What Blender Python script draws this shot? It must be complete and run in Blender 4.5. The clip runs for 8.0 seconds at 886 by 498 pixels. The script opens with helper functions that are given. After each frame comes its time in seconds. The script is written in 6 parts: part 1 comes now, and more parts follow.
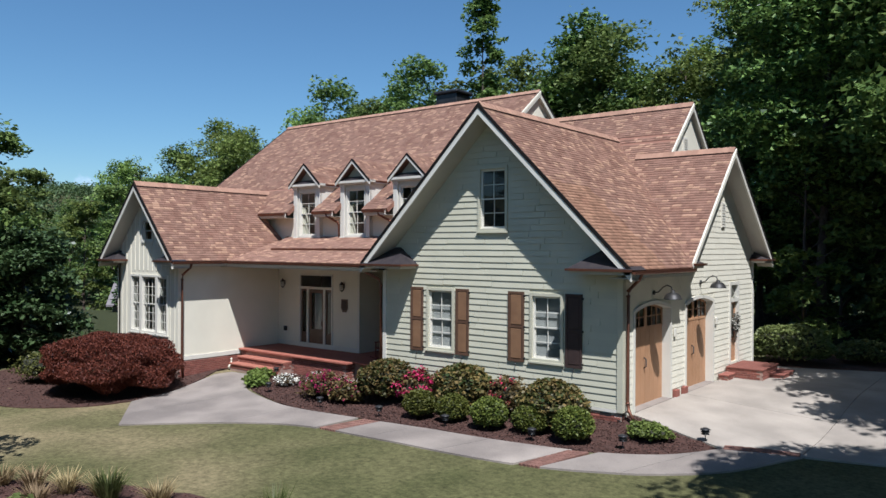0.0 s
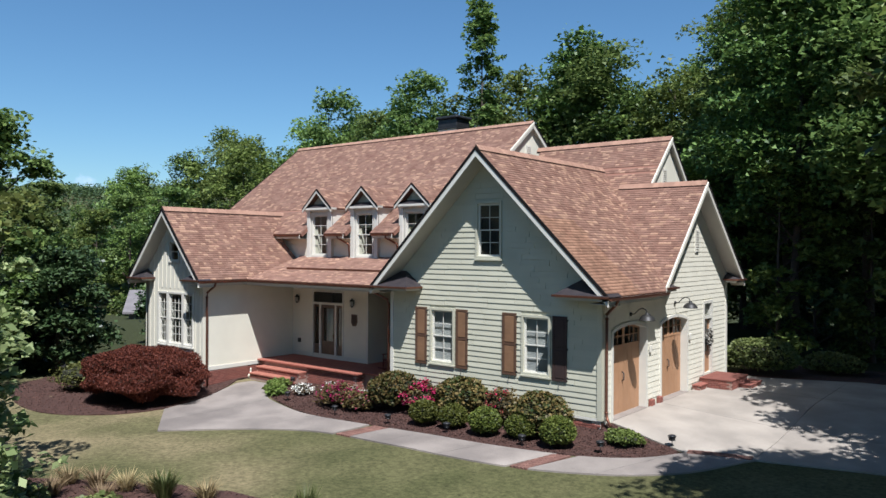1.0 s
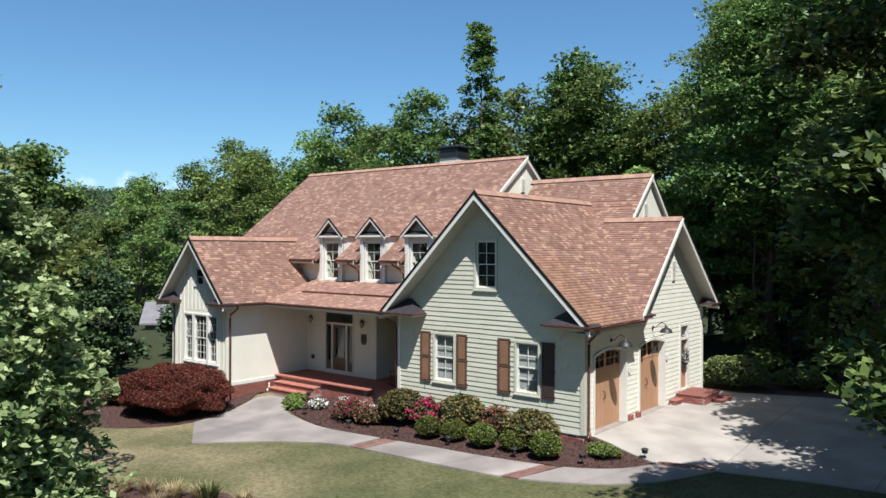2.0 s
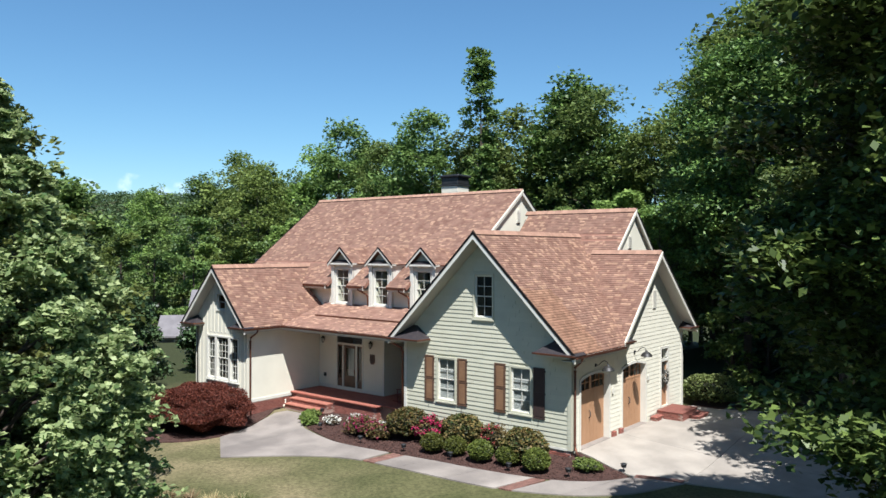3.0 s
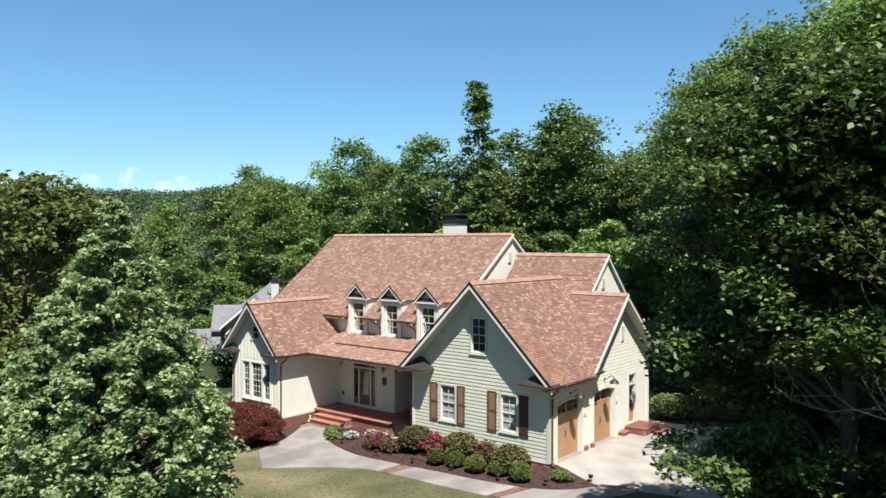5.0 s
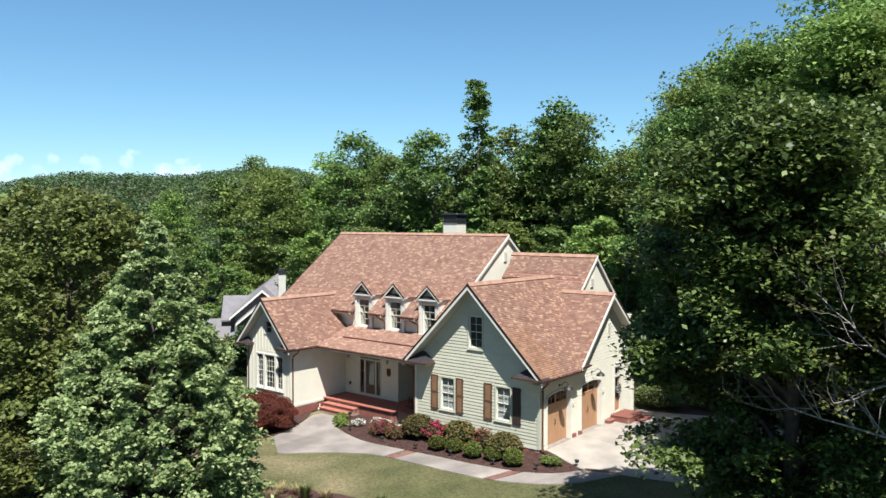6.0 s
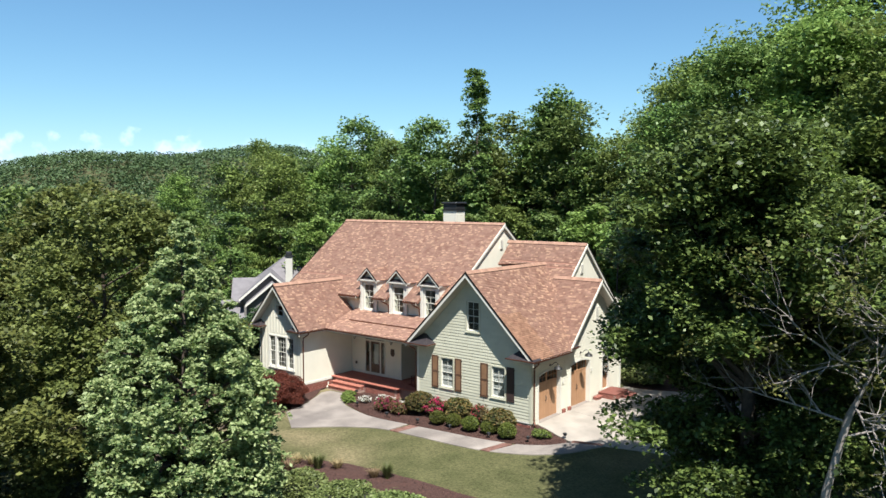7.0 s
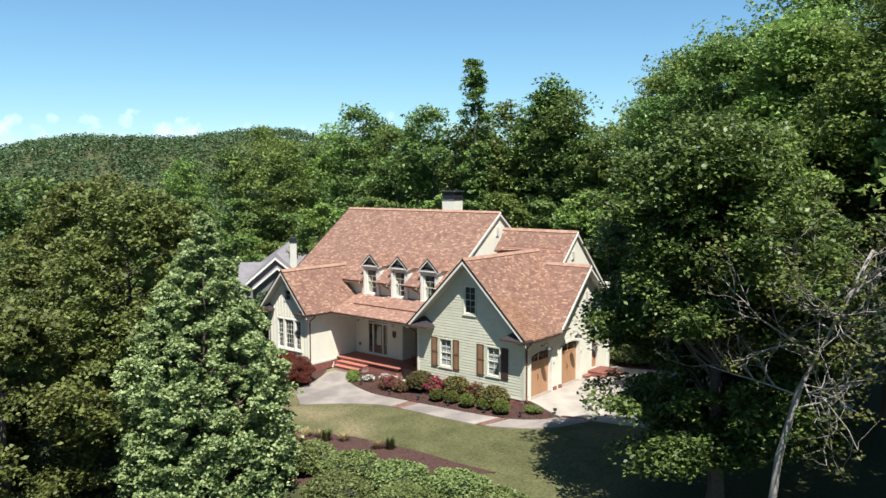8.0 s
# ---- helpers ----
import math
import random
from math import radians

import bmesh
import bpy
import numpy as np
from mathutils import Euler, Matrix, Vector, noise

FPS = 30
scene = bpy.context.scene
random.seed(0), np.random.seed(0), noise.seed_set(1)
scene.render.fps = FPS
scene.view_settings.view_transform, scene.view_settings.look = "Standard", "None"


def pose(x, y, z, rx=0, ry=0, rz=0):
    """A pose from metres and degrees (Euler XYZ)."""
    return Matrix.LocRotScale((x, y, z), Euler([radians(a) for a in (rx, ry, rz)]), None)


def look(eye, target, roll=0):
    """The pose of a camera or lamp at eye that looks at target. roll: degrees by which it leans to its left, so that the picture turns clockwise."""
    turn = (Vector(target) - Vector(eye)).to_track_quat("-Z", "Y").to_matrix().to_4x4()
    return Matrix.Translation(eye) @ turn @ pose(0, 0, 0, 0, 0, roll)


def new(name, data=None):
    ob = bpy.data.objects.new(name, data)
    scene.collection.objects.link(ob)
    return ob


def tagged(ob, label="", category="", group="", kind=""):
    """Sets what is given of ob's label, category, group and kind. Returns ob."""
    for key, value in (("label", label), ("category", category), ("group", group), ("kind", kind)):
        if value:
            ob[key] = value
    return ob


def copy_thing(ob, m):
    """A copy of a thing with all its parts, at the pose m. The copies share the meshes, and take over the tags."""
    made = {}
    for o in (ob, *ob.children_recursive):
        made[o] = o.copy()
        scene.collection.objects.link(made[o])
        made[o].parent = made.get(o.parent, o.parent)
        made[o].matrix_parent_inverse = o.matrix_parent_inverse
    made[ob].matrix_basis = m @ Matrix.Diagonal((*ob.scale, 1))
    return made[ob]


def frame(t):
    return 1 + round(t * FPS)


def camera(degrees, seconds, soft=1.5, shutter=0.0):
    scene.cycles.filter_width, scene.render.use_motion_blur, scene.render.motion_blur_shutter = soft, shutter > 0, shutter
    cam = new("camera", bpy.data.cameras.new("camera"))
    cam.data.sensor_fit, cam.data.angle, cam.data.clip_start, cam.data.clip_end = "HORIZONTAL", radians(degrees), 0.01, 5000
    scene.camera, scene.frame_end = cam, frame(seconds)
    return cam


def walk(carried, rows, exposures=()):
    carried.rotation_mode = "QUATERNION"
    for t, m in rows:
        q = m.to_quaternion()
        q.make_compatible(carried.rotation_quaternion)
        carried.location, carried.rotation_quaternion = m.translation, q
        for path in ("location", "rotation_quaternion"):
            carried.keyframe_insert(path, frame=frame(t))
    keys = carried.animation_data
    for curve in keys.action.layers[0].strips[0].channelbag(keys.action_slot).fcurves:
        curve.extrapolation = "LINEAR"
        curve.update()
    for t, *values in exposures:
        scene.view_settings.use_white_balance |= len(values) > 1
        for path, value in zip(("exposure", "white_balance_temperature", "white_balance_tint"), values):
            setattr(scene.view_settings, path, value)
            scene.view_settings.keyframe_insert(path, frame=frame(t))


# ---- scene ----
cam = camera(60.9, 8.0)
PATH = [
    (0, (8.859, -18.574, 4.331), (7.603, -17.017, 4.331), 0.3),
    (0.5, (9.712, -19.66, 4.731), (8.456, -18.104, 4.729), 0.3),
    (1, (10.624, -20.825, 5.224), (9.367, -19.269, 5.222), 0.3),
    (1.5, (11.582, -22.064, 5.799), (10.324, -20.508, 5.797), 0.3),
    (3, (14.596, -25.939, 7.82), (13.336, -24.385, 7.822), 0.2),
    (3.5, (15.605, -27.232, 8.501), (14.344, -25.679, 8.505), 0.2),
    (4, (16.677, -28.502, 9.235), (15.415, -26.95, 9.237), 0.2),
    (4.5, (17.714, -29.828, 9.926), (16.453, -28.276, 9.922), 0.1),
    (6, (20.863, -33.717, 11.879), (19.601, -32.166, 11.813), 0.1),
    (6.5, (21.934, -34.986, 12.333), (20.672, -33.437, 12.239), 0.0),
    (7, (23.029, -36.236, 12.836), (21.767, -34.69, 12.708), 0.0),
    (7.5, (24.001, -37.392, 13.195), (22.74, -35.848, 13.041), -0.1),
    (8, (24.963, -38.444, 13.437), (23.703, -36.901, 13.261), -0.1),
]
walk(cam, [(t, look(eye, target, roll)) for t, eye, target, roll in PATH],
     exposures=[(0, 0.66, 5250, 8), (1.5, 0.86, 5300, 7), (4.5, 1.1, 5400, 4), (8, 1.15, 5600, 4)])

# ---- world and sun ----
SUN_DIR = Vector((0.45, -0.385, 1.0)).normalized()      # towards the sun
world = bpy.data.worlds.new("sky")
scene.world = world
world.use_nodes = True
wn, wl = world.node_tree.nodes, world.node_tree.links
sky = wn.new("ShaderNodeTexSky")
sky.sky_type = "NISHITA"
sky.sun_disc = False
sky.sun_elevation = math.asin(SUN_DIR.z)
sky.sun_rotation = math.atan2(SUN_DIR.x, SUN_DIR.y)
sky.air_density, sky.dust_density, sky.ozone_density = 1.1, 0.05, 3.4
wn["Background"].inputs[1].default_value = 0.056
tint = wn.new("ShaderNodeMix")                       # a slightly cyan clear sky
tint.data_type, tint.blend_type = "RGBA", "MULTIPLY"
tint.inputs["Factor"].default_value = 1.0
tint.inputs["B"].default_value = (0.945, 1.03, 1.0, 1)
wl.new(sky.outputs[0], tint.inputs["A"])
wl.new(tint.outputs["Result"], wn["Background"].inputs[0])
sun_data = bpy.data.lights.new("sun", "SUN")
sun_data.energy, sun_data.angle, sun_data.color = 5.0, radians(0.53), (1.0, 0.87, 0.74)
sun = new("sun", sun_data)
sun.matrix_world = look(SUN_DIR * 100, (0, 0, 0))

# ---- materials ----
def mat(name, base, other=None, rough=0.7, scale=3.0, fine=40.0, bump=0.2, metal=0.0, vary=0.0, island=False, spec=0.4, mixat=0.5, detail=6):
    """A procedural surface: two colours mixed by coarse and fine noise, a bump, and a random shade per piece."""
    m = bpy.data.materials.new(name)
    m.use_nodes = True
    nt = m.node_tree
    n, l = nt.nodes, nt.links
    b = n["Principled BSDF"]
    b.inputs["Roughness"].default_value, b.inputs["Metallic"].default_value = rough, metal
    b.inputs["Specular IOR Level"].default_value = spec
    tc = n.new("ShaderNodeTexCoord")
    big, small = n.new("ShaderNodeTexNoise"), n.new("ShaderNodeTexNoise")
    big.inputs["Scale"].default_value, small.inputs["Scale"].default_value = scale, fine
    big.inputs["Detail"].default_value = detail
    l.new(tc.outputs["Object"], big.inputs["Vector"]), l.new(tc.outputs["Object"], small.inputs["Vector"])
    add = n.new("ShaderNodeMath")
    add.operation = "MULTIPLY_ADD"
    add.inputs[1].default_value = 0.45
    l.new(small.outputs["Fac"], add.inputs[0]), l.new(big.outputs["Fac"], add.inputs[2])
    ramp = n.new("ShaderNodeMapRange")
    ramp.inputs["From Min"].default_value, ramp.inputs["From Max"].default_value = mixat + 0.02, mixat + 0.42
    l.new(add.outputs[0], ramp.inputs["Value"])
    mix = n.new("ShaderNodeMix")
    mix.data_type = "RGBA"
    mix.inputs["A"].default_value = (*base, 1)
    mix.inputs["B"].default_value = (*(other or [c * 0.8 for c in base]), 1)
    l.new(ramp.outputs[0], mix.inputs["Factor"])
    col = mix.outputs["Result"]
    if vary:
        hsv = n.new("ShaderNodeHueSaturation")
        src = n.new("ShaderNodeNewGeometry").outputs["Random Per Island"] if island else n.new("ShaderNodeObjectInfo").outputs["Random"]
        mr = n.new("ShaderNodeMapRange")
        mr.inputs["To Min"].default_value, mr.inputs["To Max"].default_value = 1 - vary, 1 + vary
        l.new(src, mr.inputs["Value"]), l.new(mr.outputs[0], hsv.inputs["Value"])
        l.new(col, hsv.inputs["Color"])
        col = hsv.outputs["Color"]
    l.new(col, b.inputs["Base Color"])
    if bump:
        bp = n.new("ShaderNodeBump")
        bp.inputs["Strength"].default_value, bp.inputs["Distance"].default_value = bump, 0.02
        l.new(add.outputs[0], bp.inputs["Height"]), l.new(bp.outputs[0], b.inputs["Normal"])
    return m


def leaf_mat(name, dark, light, trans=0.35, rough=0.5):
    """Leaves: a shade of green per leaf, part of the light shining through."""
    m = bpy.data.materials.new(name)
    m.use_nodes = True
    n, l = m.node_tree.nodes, m.node_tree.links
    b = n["Principled BSDF"]
    b.inputs["Roughness"].default_value = rough
    b.inputs["Specular IOR Level"].default_value = 0.25
    geo, mix = n.new("ShaderNodeNewGeometry"), n.new("ShaderNodeMix")
    mix.data_type = "RGBA"
    mix.inputs["A"].default_value, mix.inputs["B"].default_value = (*dark, 1), (*light, 1)
    l.new(geo.outputs["Random Per Island"], mix.inputs["Factor"])
    info, hsv, mr = n.new("ShaderNodeObjectInfo"), n.new("ShaderNodeHueSaturation"), n.new("ShaderNodeMapRange")
    mr.inputs["To Min"].default_value, mr.inputs["To Max"].default_value = 0.75, 1.3
    l.new(info.outputs["Random"], mr.inputs["Value"]), l.new(mr.outputs[0], hsv.inputs["Value"])
    mh = n.new("ShaderNodeMapRange")
    mh.inputs["To Min"].default_value, mh.inputs["To Max"].default_value = 0.485, 0.515
    l.new(info.outputs["Random"], mh.inputs["Value"]), l.new(mh.outputs[0], hsv.inputs["Hue"])
    l.new(mix.outputs["Result"], hsv.inputs["Color"]), l.new(hsv.outputs["Color"], b.inputs["Base Color"])
    tr, ms = n.new("ShaderNodeBsdfTranslucent"), n.new("ShaderNodeMixShader")
    l.new(hsv.outputs["Color"], tr.inputs["Color"])
    ms.inputs[0].default_value = trans
    l.new(b.outputs[0], ms.inputs[1]), l.new(tr.outputs[0], ms.inputs[2])
    l.new(ms.outputs[0], n["Material Output"].inputs["Surface"])
    return m


def glass_mat(name, tint=(0.8, 0.85, 0.85)):
    """Window glass: clear, with a Fresnel gloss."""
    m = bpy.data.materials.new(name)
    m.use_nodes = True
    n, l = m.node_tree.nodes, m.node_tree.links
    n.remove(n["Principled BSDF"])
    fr, tr, gl, ms = n.new("ShaderNodeFresnel"), n.new("ShaderNodeBsdfTransparent"), n.new("ShaderNodeBsdfGlossy"), n.new("ShaderNodeMixShader")
    fr.inputs[0].default_value = 1.6
    tr.inputs[0].default_value = (*tint, 1)
    gl.inputs["Roughness"].default_value = 0.02
    l.new(fr.outputs[0], ms.inputs[0]), l.new(tr.outputs[0], ms.inputs[1]), l.new(gl.outputs[0], ms.inputs[2])
    l.new(ms.outputs[0], n["Material Output"].inputs["Surface"])
    return m


SIDING = mat("sage_siding", (0.505, 0.487, 0.37), (0.46, 0.445, 0.338), 0.6, 1.5, 60, 0.12, vary=0.03)
CREAM = mat("cream_wall", (0.70, 0.665, 0.54), (0.65, 0.615, 0.50), 0.7, 1.2, 80, 0.12)
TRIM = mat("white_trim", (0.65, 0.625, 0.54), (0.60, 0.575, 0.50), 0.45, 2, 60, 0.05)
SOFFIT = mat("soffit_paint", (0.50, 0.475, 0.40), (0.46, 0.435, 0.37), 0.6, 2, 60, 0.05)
SHINGLE = mat("asphalt_shingle", (0.205, 0.112, 0.08), (0.27, 0.162, 0.118), 0.9, 2.2, 90, 0.5, vary=0.16, island=True, spec=0.2)
SHINGLE_LIGHT = mat("asphalt_shingle_light", (0.345, 0.21, 0.138), (0.40, 0.25, 0.168), 0.9, 3, 90, 0.5, vary=0.12, island=True, spec=0.2)
SHINGLE_ONE = mat("asphalt_shingle_piece", (0.212, 0.114, 0.074), (0.31, 0.18, 0.115), 0.9, 2.2, 90, 0.5, vary=0.22, spec=0.2)
RIDGE = mat("ridge_shingle", (0.27, 0.155, 0.105), (0.34, 0.205, 0.14), 0.9, 3, 60, 0.4, vary=0.15, island=True)
# dark colour on the ridge sides deepens the shadow line under the cap
RIDGE_EDGE = mat("ridge_shadow_edge", (0.05, 0.026, 0.02), (0.07, 0.036, 0.027), 0.95, 6, 60, 0.2)
DRIP = mat("black_drip_edge", (0.010, 0.009, 0.009), (0.018, 0.016, 0.015), 0.95, 6, 60, 0.05, spec=0.05)
ROOFDECK = mat("roof_underlay", (0.20, 0.10, 0.07), (0.24, 0.12, 0.08), 0.9, 3, 60, 0.3)
COPPER = mat("aged_copper", (0.20, 0.085, 0.05), (0.13, 0.06, 0.04), 0.45, 4, 50, 0.1, metal=0.7)
DARKMETAL = mat("dark_metal_roof", (0.035, 0.03, 0.035), (0.06, 0.05, 0.05), 0.5, 4, 50, 0.1, metal=0.3)
BLACK = mat("black_enamel", (0.015, 0.015, 0.017), (0.03, 0.03, 0.03), 0.4, 6, 60, 0.05)
BROWNWOOD = mat("brown_shutter", (0.11, 0.06, 0.036), (0.085, 0.047, 0.029), 0.55, 3, 60, 0.1, vary=0.08)
DARKSHUT = mat("dark_shutter", (0.05, 0.03, 0.025), (0.035, 0.022, 0.02), 0.6, 3, 60, 0.1)
DOORWOOD = mat("tan_garage_door", (0.40, 0.225, 0.12), (0.35, 0.195, 0.10), 0.55, 2, 50, 0.08, vary=0.05)
ENTRYWOOD = mat("stained_entry_door", (0.13, 0.075, 0.045), (0.09, 0.05, 0.03), 0.4, 3, 40, 0.1)
BRICK = mat("red_brick", (0.235, 0.085, 0.06), (0.165, 0.06, 0.045), 0.85, 5, 70, 0.5, vary=0.22)
MORTAR = mat("mortar", (0.36, 0.25, 0.20), (0.30, 0.2, 0.16), 0.95, 5, 80, 0.4)
CONCRETE = mat("concrete", (0.32, 0.277, 0.238), (0.165, 0.142, 0.124), 0.85, 0.55, 45, 0.25, vary=0.09, mixat=0.45)
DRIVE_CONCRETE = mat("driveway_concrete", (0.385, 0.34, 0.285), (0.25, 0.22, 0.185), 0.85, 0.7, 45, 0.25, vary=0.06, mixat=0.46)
MULCH = mat("dark_mulch", (0.04, 0.020, 0.015), (0.075, 0.036, 0.027), 0.95, 9, 70, 1.0, vary=0.0)
CHIP = mat("mulch_chip", (0.045, 0.021, 0.016), (0.095, 0.048, 0.035), 0.95, 9, 70, 0.3, vary=0.5, island=True)
BARK = mat("bark", (0.10, 0.075, 0.055), (0.06, 0.045, 0.035), 0.95, 6, 40, 0.8)
PALEBARK = mat("bleached_bark", (0.32, 0.285, 0.25), (0.19, 0.165, 0.145), 0.9, 6, 40, 0.6)
BLIND = mat("blinds", (0.46, 0.46, 0.44), (0.41, 0.41, 0.39), 0.6, 2, 30, 0.0)
# room darkness put into the colour of backing sheets, also on the upper blinds
DARKROOM = mat("interior_shade_tone", (0.10, 0.09, 0.08), (0.07, 0.06, 0.055), 0.9, 1, 10, 0.0)
CURTAIN = mat("white_curtain", (0.75, 0.74, 0.70), (0.66, 0.65, 0.62), 0.8, 3, 30, 0.1)
GALV = mat("galvanised_shade", (0.035, 0.033, 0.032), (0.022, 0.021, 0.02), 0.5, 5, 40, 0.05, metal=0.2)
GREYROOF = mat("grey_shingle", (0.14, 0.128, 0.13), (0.185, 0.17, 0.172), 0.9, 1.5, 14, 0.3)
GREYWALL = mat("grey_siding", (0.17, 0.16, 0.15), (0.14, 0.13, 0.122), 0.8, 1.5, 20, 0.2)
GLASS = glass_mat("window_glass")
LAMPGLASS = mat("frosted_glass", (0.6, 0.58, 0.5), (0.5, 0.48, 0.4), 0.25, 4, 30, 0.0)
LEAF_OAK = leaf_mat("leaf_oak", (0.057, 0.092, 0.023), (0.185, 0.245, 0.064))
LEAF_LIME = leaf_mat("leaf_lime", (0.085, 0.127, 0.028), (0.25, 0.325, 0.078))
LEAF_DEEP = leaf_mat("leaf_deep", (0.022, 0.046, 0.012), (0.185, 0.265, 0.062), 0.25, 0.45)
LEAF_EVERGREEN = leaf_mat("leaf_evergreen", (0.020, 0.036, 0.012), (0.075, 0.105, 0.04), 0.15, 0.4)
LEAF_SILVER = leaf_mat("leaf_silver", (0.065, 0.105, 0.027), (0.39, 0.43, 0.19), 0.4, 0.5)
LEAF_OLIVE = leaf_mat("leaf_olive", (0.056, 0.066, 0.018), (0.175, 0.184, 0.048))
LEAF_BOX = leaf_mat("leaf_boxwood", (0.042, 0.056, 0.010), (0.145, 0.158, 0.03), 0.2)
LEAF_BRONZE = leaf_mat("leaf_bronze", (0.03, 0.055, 0.014), (0.21, 0.15, 0.05), 0.2)
LEAF_RED = leaf_mat("leaf_red_maple", (0.052, 0.014, 0.010), (0.19, 0.058, 0.032), 0.32, 0.6)
LEAF_HEDGE = leaf_mat("leaf_hedge", (0.085, 0.112, 0.03), (0.21, 0.24, 0.08), 0.3)
TWIG = leaf_mat("pale_twigs", (0.05, 0.045, 0.035), (0.42, 0.40, 0.35), 0.1)
WEATHERED = mat("weathered_paving_brick", (0.205, 0.105, 0.078), (0.14, 0.072, 0.056), 0.9, 5, 60, 0.5, vary=0.25)
PETAL_RED = leaf_mat("petal_red", (0.30, 0.012, 0.06), (0.55, 0.04, 0.15), 0.3)
PETAL_WHITE = leaf_mat("petal_white", (0.60, 0.58, 0.50), (0.85, 0.84, 0.78), 0.3)
LEAF_ROSE = leaf_mat("leaf_rose", (0.05, 0.035, 0.015), (0.15, 0.11, 0.04), 0.25)
GRASSBLADE = leaf_mat("grass_blade", (0.075, 0.11, 0.026), (0.17, 0.19, 0.07), 0.3)
# distance haze mixed into the green: greyer and flatter than near leaves
LEAF_FAR = leaf_mat("leaf_hazy_hills", (0.062, 0.095, 0.036), (0.09, 0.13, 0.05), 0.2)
# near-black filling that stands in for the shade between shrub leaves
CORE = mat("shade_core", (0.02, 0.022, 0.012), (0.03, 0.03, 0.018), 0.95, 8, 40, 0.5)


def ground_mat():
    """Mown lawn with straw-coloured patches, turning to leaf litter under the trees by the attribute 'lawn'."""
    m = mat("lawn", (0.053, 0.057, 0.021), (0.092, 0.090, 0.038), 0.95, 0.8, 22, 1.0, spec=0.15)
    n, l = m.node_tree.nodes, m.node_tree.links
    b = n["Principled BSDF"]
    col = b.inputs["Base Color"].links[0].from_socket
    tc = n.new("ShaderNodeTexCoord")
    no = n.new("ShaderNodeTexNoise")
    no.inputs["Scale"].default_value, no.inputs["Detail"].default_value = 0.22, 7
    l.new(tc.outputs["Object"], no.inputs["Vector"])
    mr = n.new("ShaderNodeMapRange")
    mr.inputs["From Min"].default_value, mr.inputs["From Max"].default_value = 0.46, 0.68
    l.new(no.outputs["Fac"], mr.inputs["Value"])
    straw, litter = n.new("ShaderNodeMix"), n.new("ShaderNodeMix")
    for x in (straw, litter):
        x.data_type = "RGBA"
    dry = n.new("ShaderNodeAttribute")
    dry.attribute_name = "dry"
    mul = n.new("ShaderNodeMath")
    mul.operation = "MULTIPLY"
    mul.use_clamp = True
    ad = n.new("ShaderNodeMath")
    ad.inputs[1].default_value = 0.25
    l.new(mr.outputs[0], ad.inputs[0]), l.new(ad.outputs[0], mul.inputs[0]), l.new(dry.outputs["Fac"], mul.inputs[1])
    l.new(mul.outputs[0], straw.inputs["Factor"])
    l.new(col, straw.inputs["A"])
    straw.inputs["B"].default_value = (0.19, 0.155, 0.085, 1)
    at = n.new("ShaderNodeAttribute")
    at.attribute_name = "lawn"
    l.new(at.outputs["Fac"], litter.inputs["Factor"])
    litter.inputs["A"].default_value = (0.035, 0.040, 0.016, 1)
    l.new(straw.outputs["Result"], litter.inputs["B"])
    blades, hsv, mv = n.new("ShaderNodeTexNoise"), n.new("ShaderNodeHueSaturation"), n.new("ShaderNodeMapRange")
    blades.inputs["Scale"].default_value, blades.inputs["Detail"].default_value, blades.inputs["Roughness"].default_value = 7.0, 8, 0.75
    l.new(tc.outputs["Object"], blades.inputs["Vector"])
    mv.inputs["From Min"].default_value, mv.inputs["From Max"].default_value = 0.3, 0.7
    mv.inputs["To Min"].default_value, mv.inputs["To Max"].default_value = 0.45, 1.6
    l.new(blades.outputs["Fac"], mv.inputs["Value"]), l.new(mv.outputs[0], hsv.inputs["Value"])
    l.new(litter.outputs["Result"], hsv.inputs["Color"])
    l.new(hsv.outputs["Color"], b.inputs["Base Color"])
    return m


# ---- building helpers ----
def thing(name, label, category, at=(0, 0, 0), group="", kind=""):
    ob = new(name)
    ob.location = at
    ob.empty_display_size = 0.2
    return tagged(ob, label, category, group, kind)


def finish(name, bm, material, parent=None, label=""):
    me = bpy.data.meshes.new(name)
    bm.normal_update()
    bm.to_mesh(me)
    bm.free()
    for m in material if isinstance(material, (list, tuple)) else [material]:
        me.materials.append(m)
    ob = new(name, me)
    if parent is not None:
        ob.parent = parent
    if label:
        ob["label"] = label
    return ob


def part(name, bm, material, parent, label=""):
    """One mesh object under a thing or a part."""
    return finish(name, bm, material, parent, label)


def raw(name, verts, faces, material, parent=None, label="", indices=None, smooth=False):
    """A mesh object from arrays of vertices and equal-sized faces."""
    me = bpy.data.meshes.new(name)
    verts, faces = np.asarray(verts, dtype=np.float32), np.asarray(faces, dtype=np.int32)
    k = faces.shape[1]
    me.vertices.add(len(verts))
    me.vertices.foreach_set("co", verts.ravel())
    me.loops.add(faces.size)
    me.loops.foreach_set("vertex_index", faces.ravel())
    me.polygons.add(len(faces))
    me.polygons.foreach_set("loop_start", np.arange(0, faces.size, k, dtype=np.int32))
    for m in material if isinstance(material, (list, tuple)) else [material]:
        me.materials.append(m)
    if indices is not None:
        me.polygons.foreach_set("material_index", np.asarray(indices, dtype=np.int32))
    if smooth:
        me.polygons.foreach_set("use_smooth", np.ones(len(faces), dtype=bool))
    me.update(calc_edges=True)
    ob = new(name, me)
    if parent is not None:
        ob.parent = parent
    if label:
        ob["label"] = label
    return ob


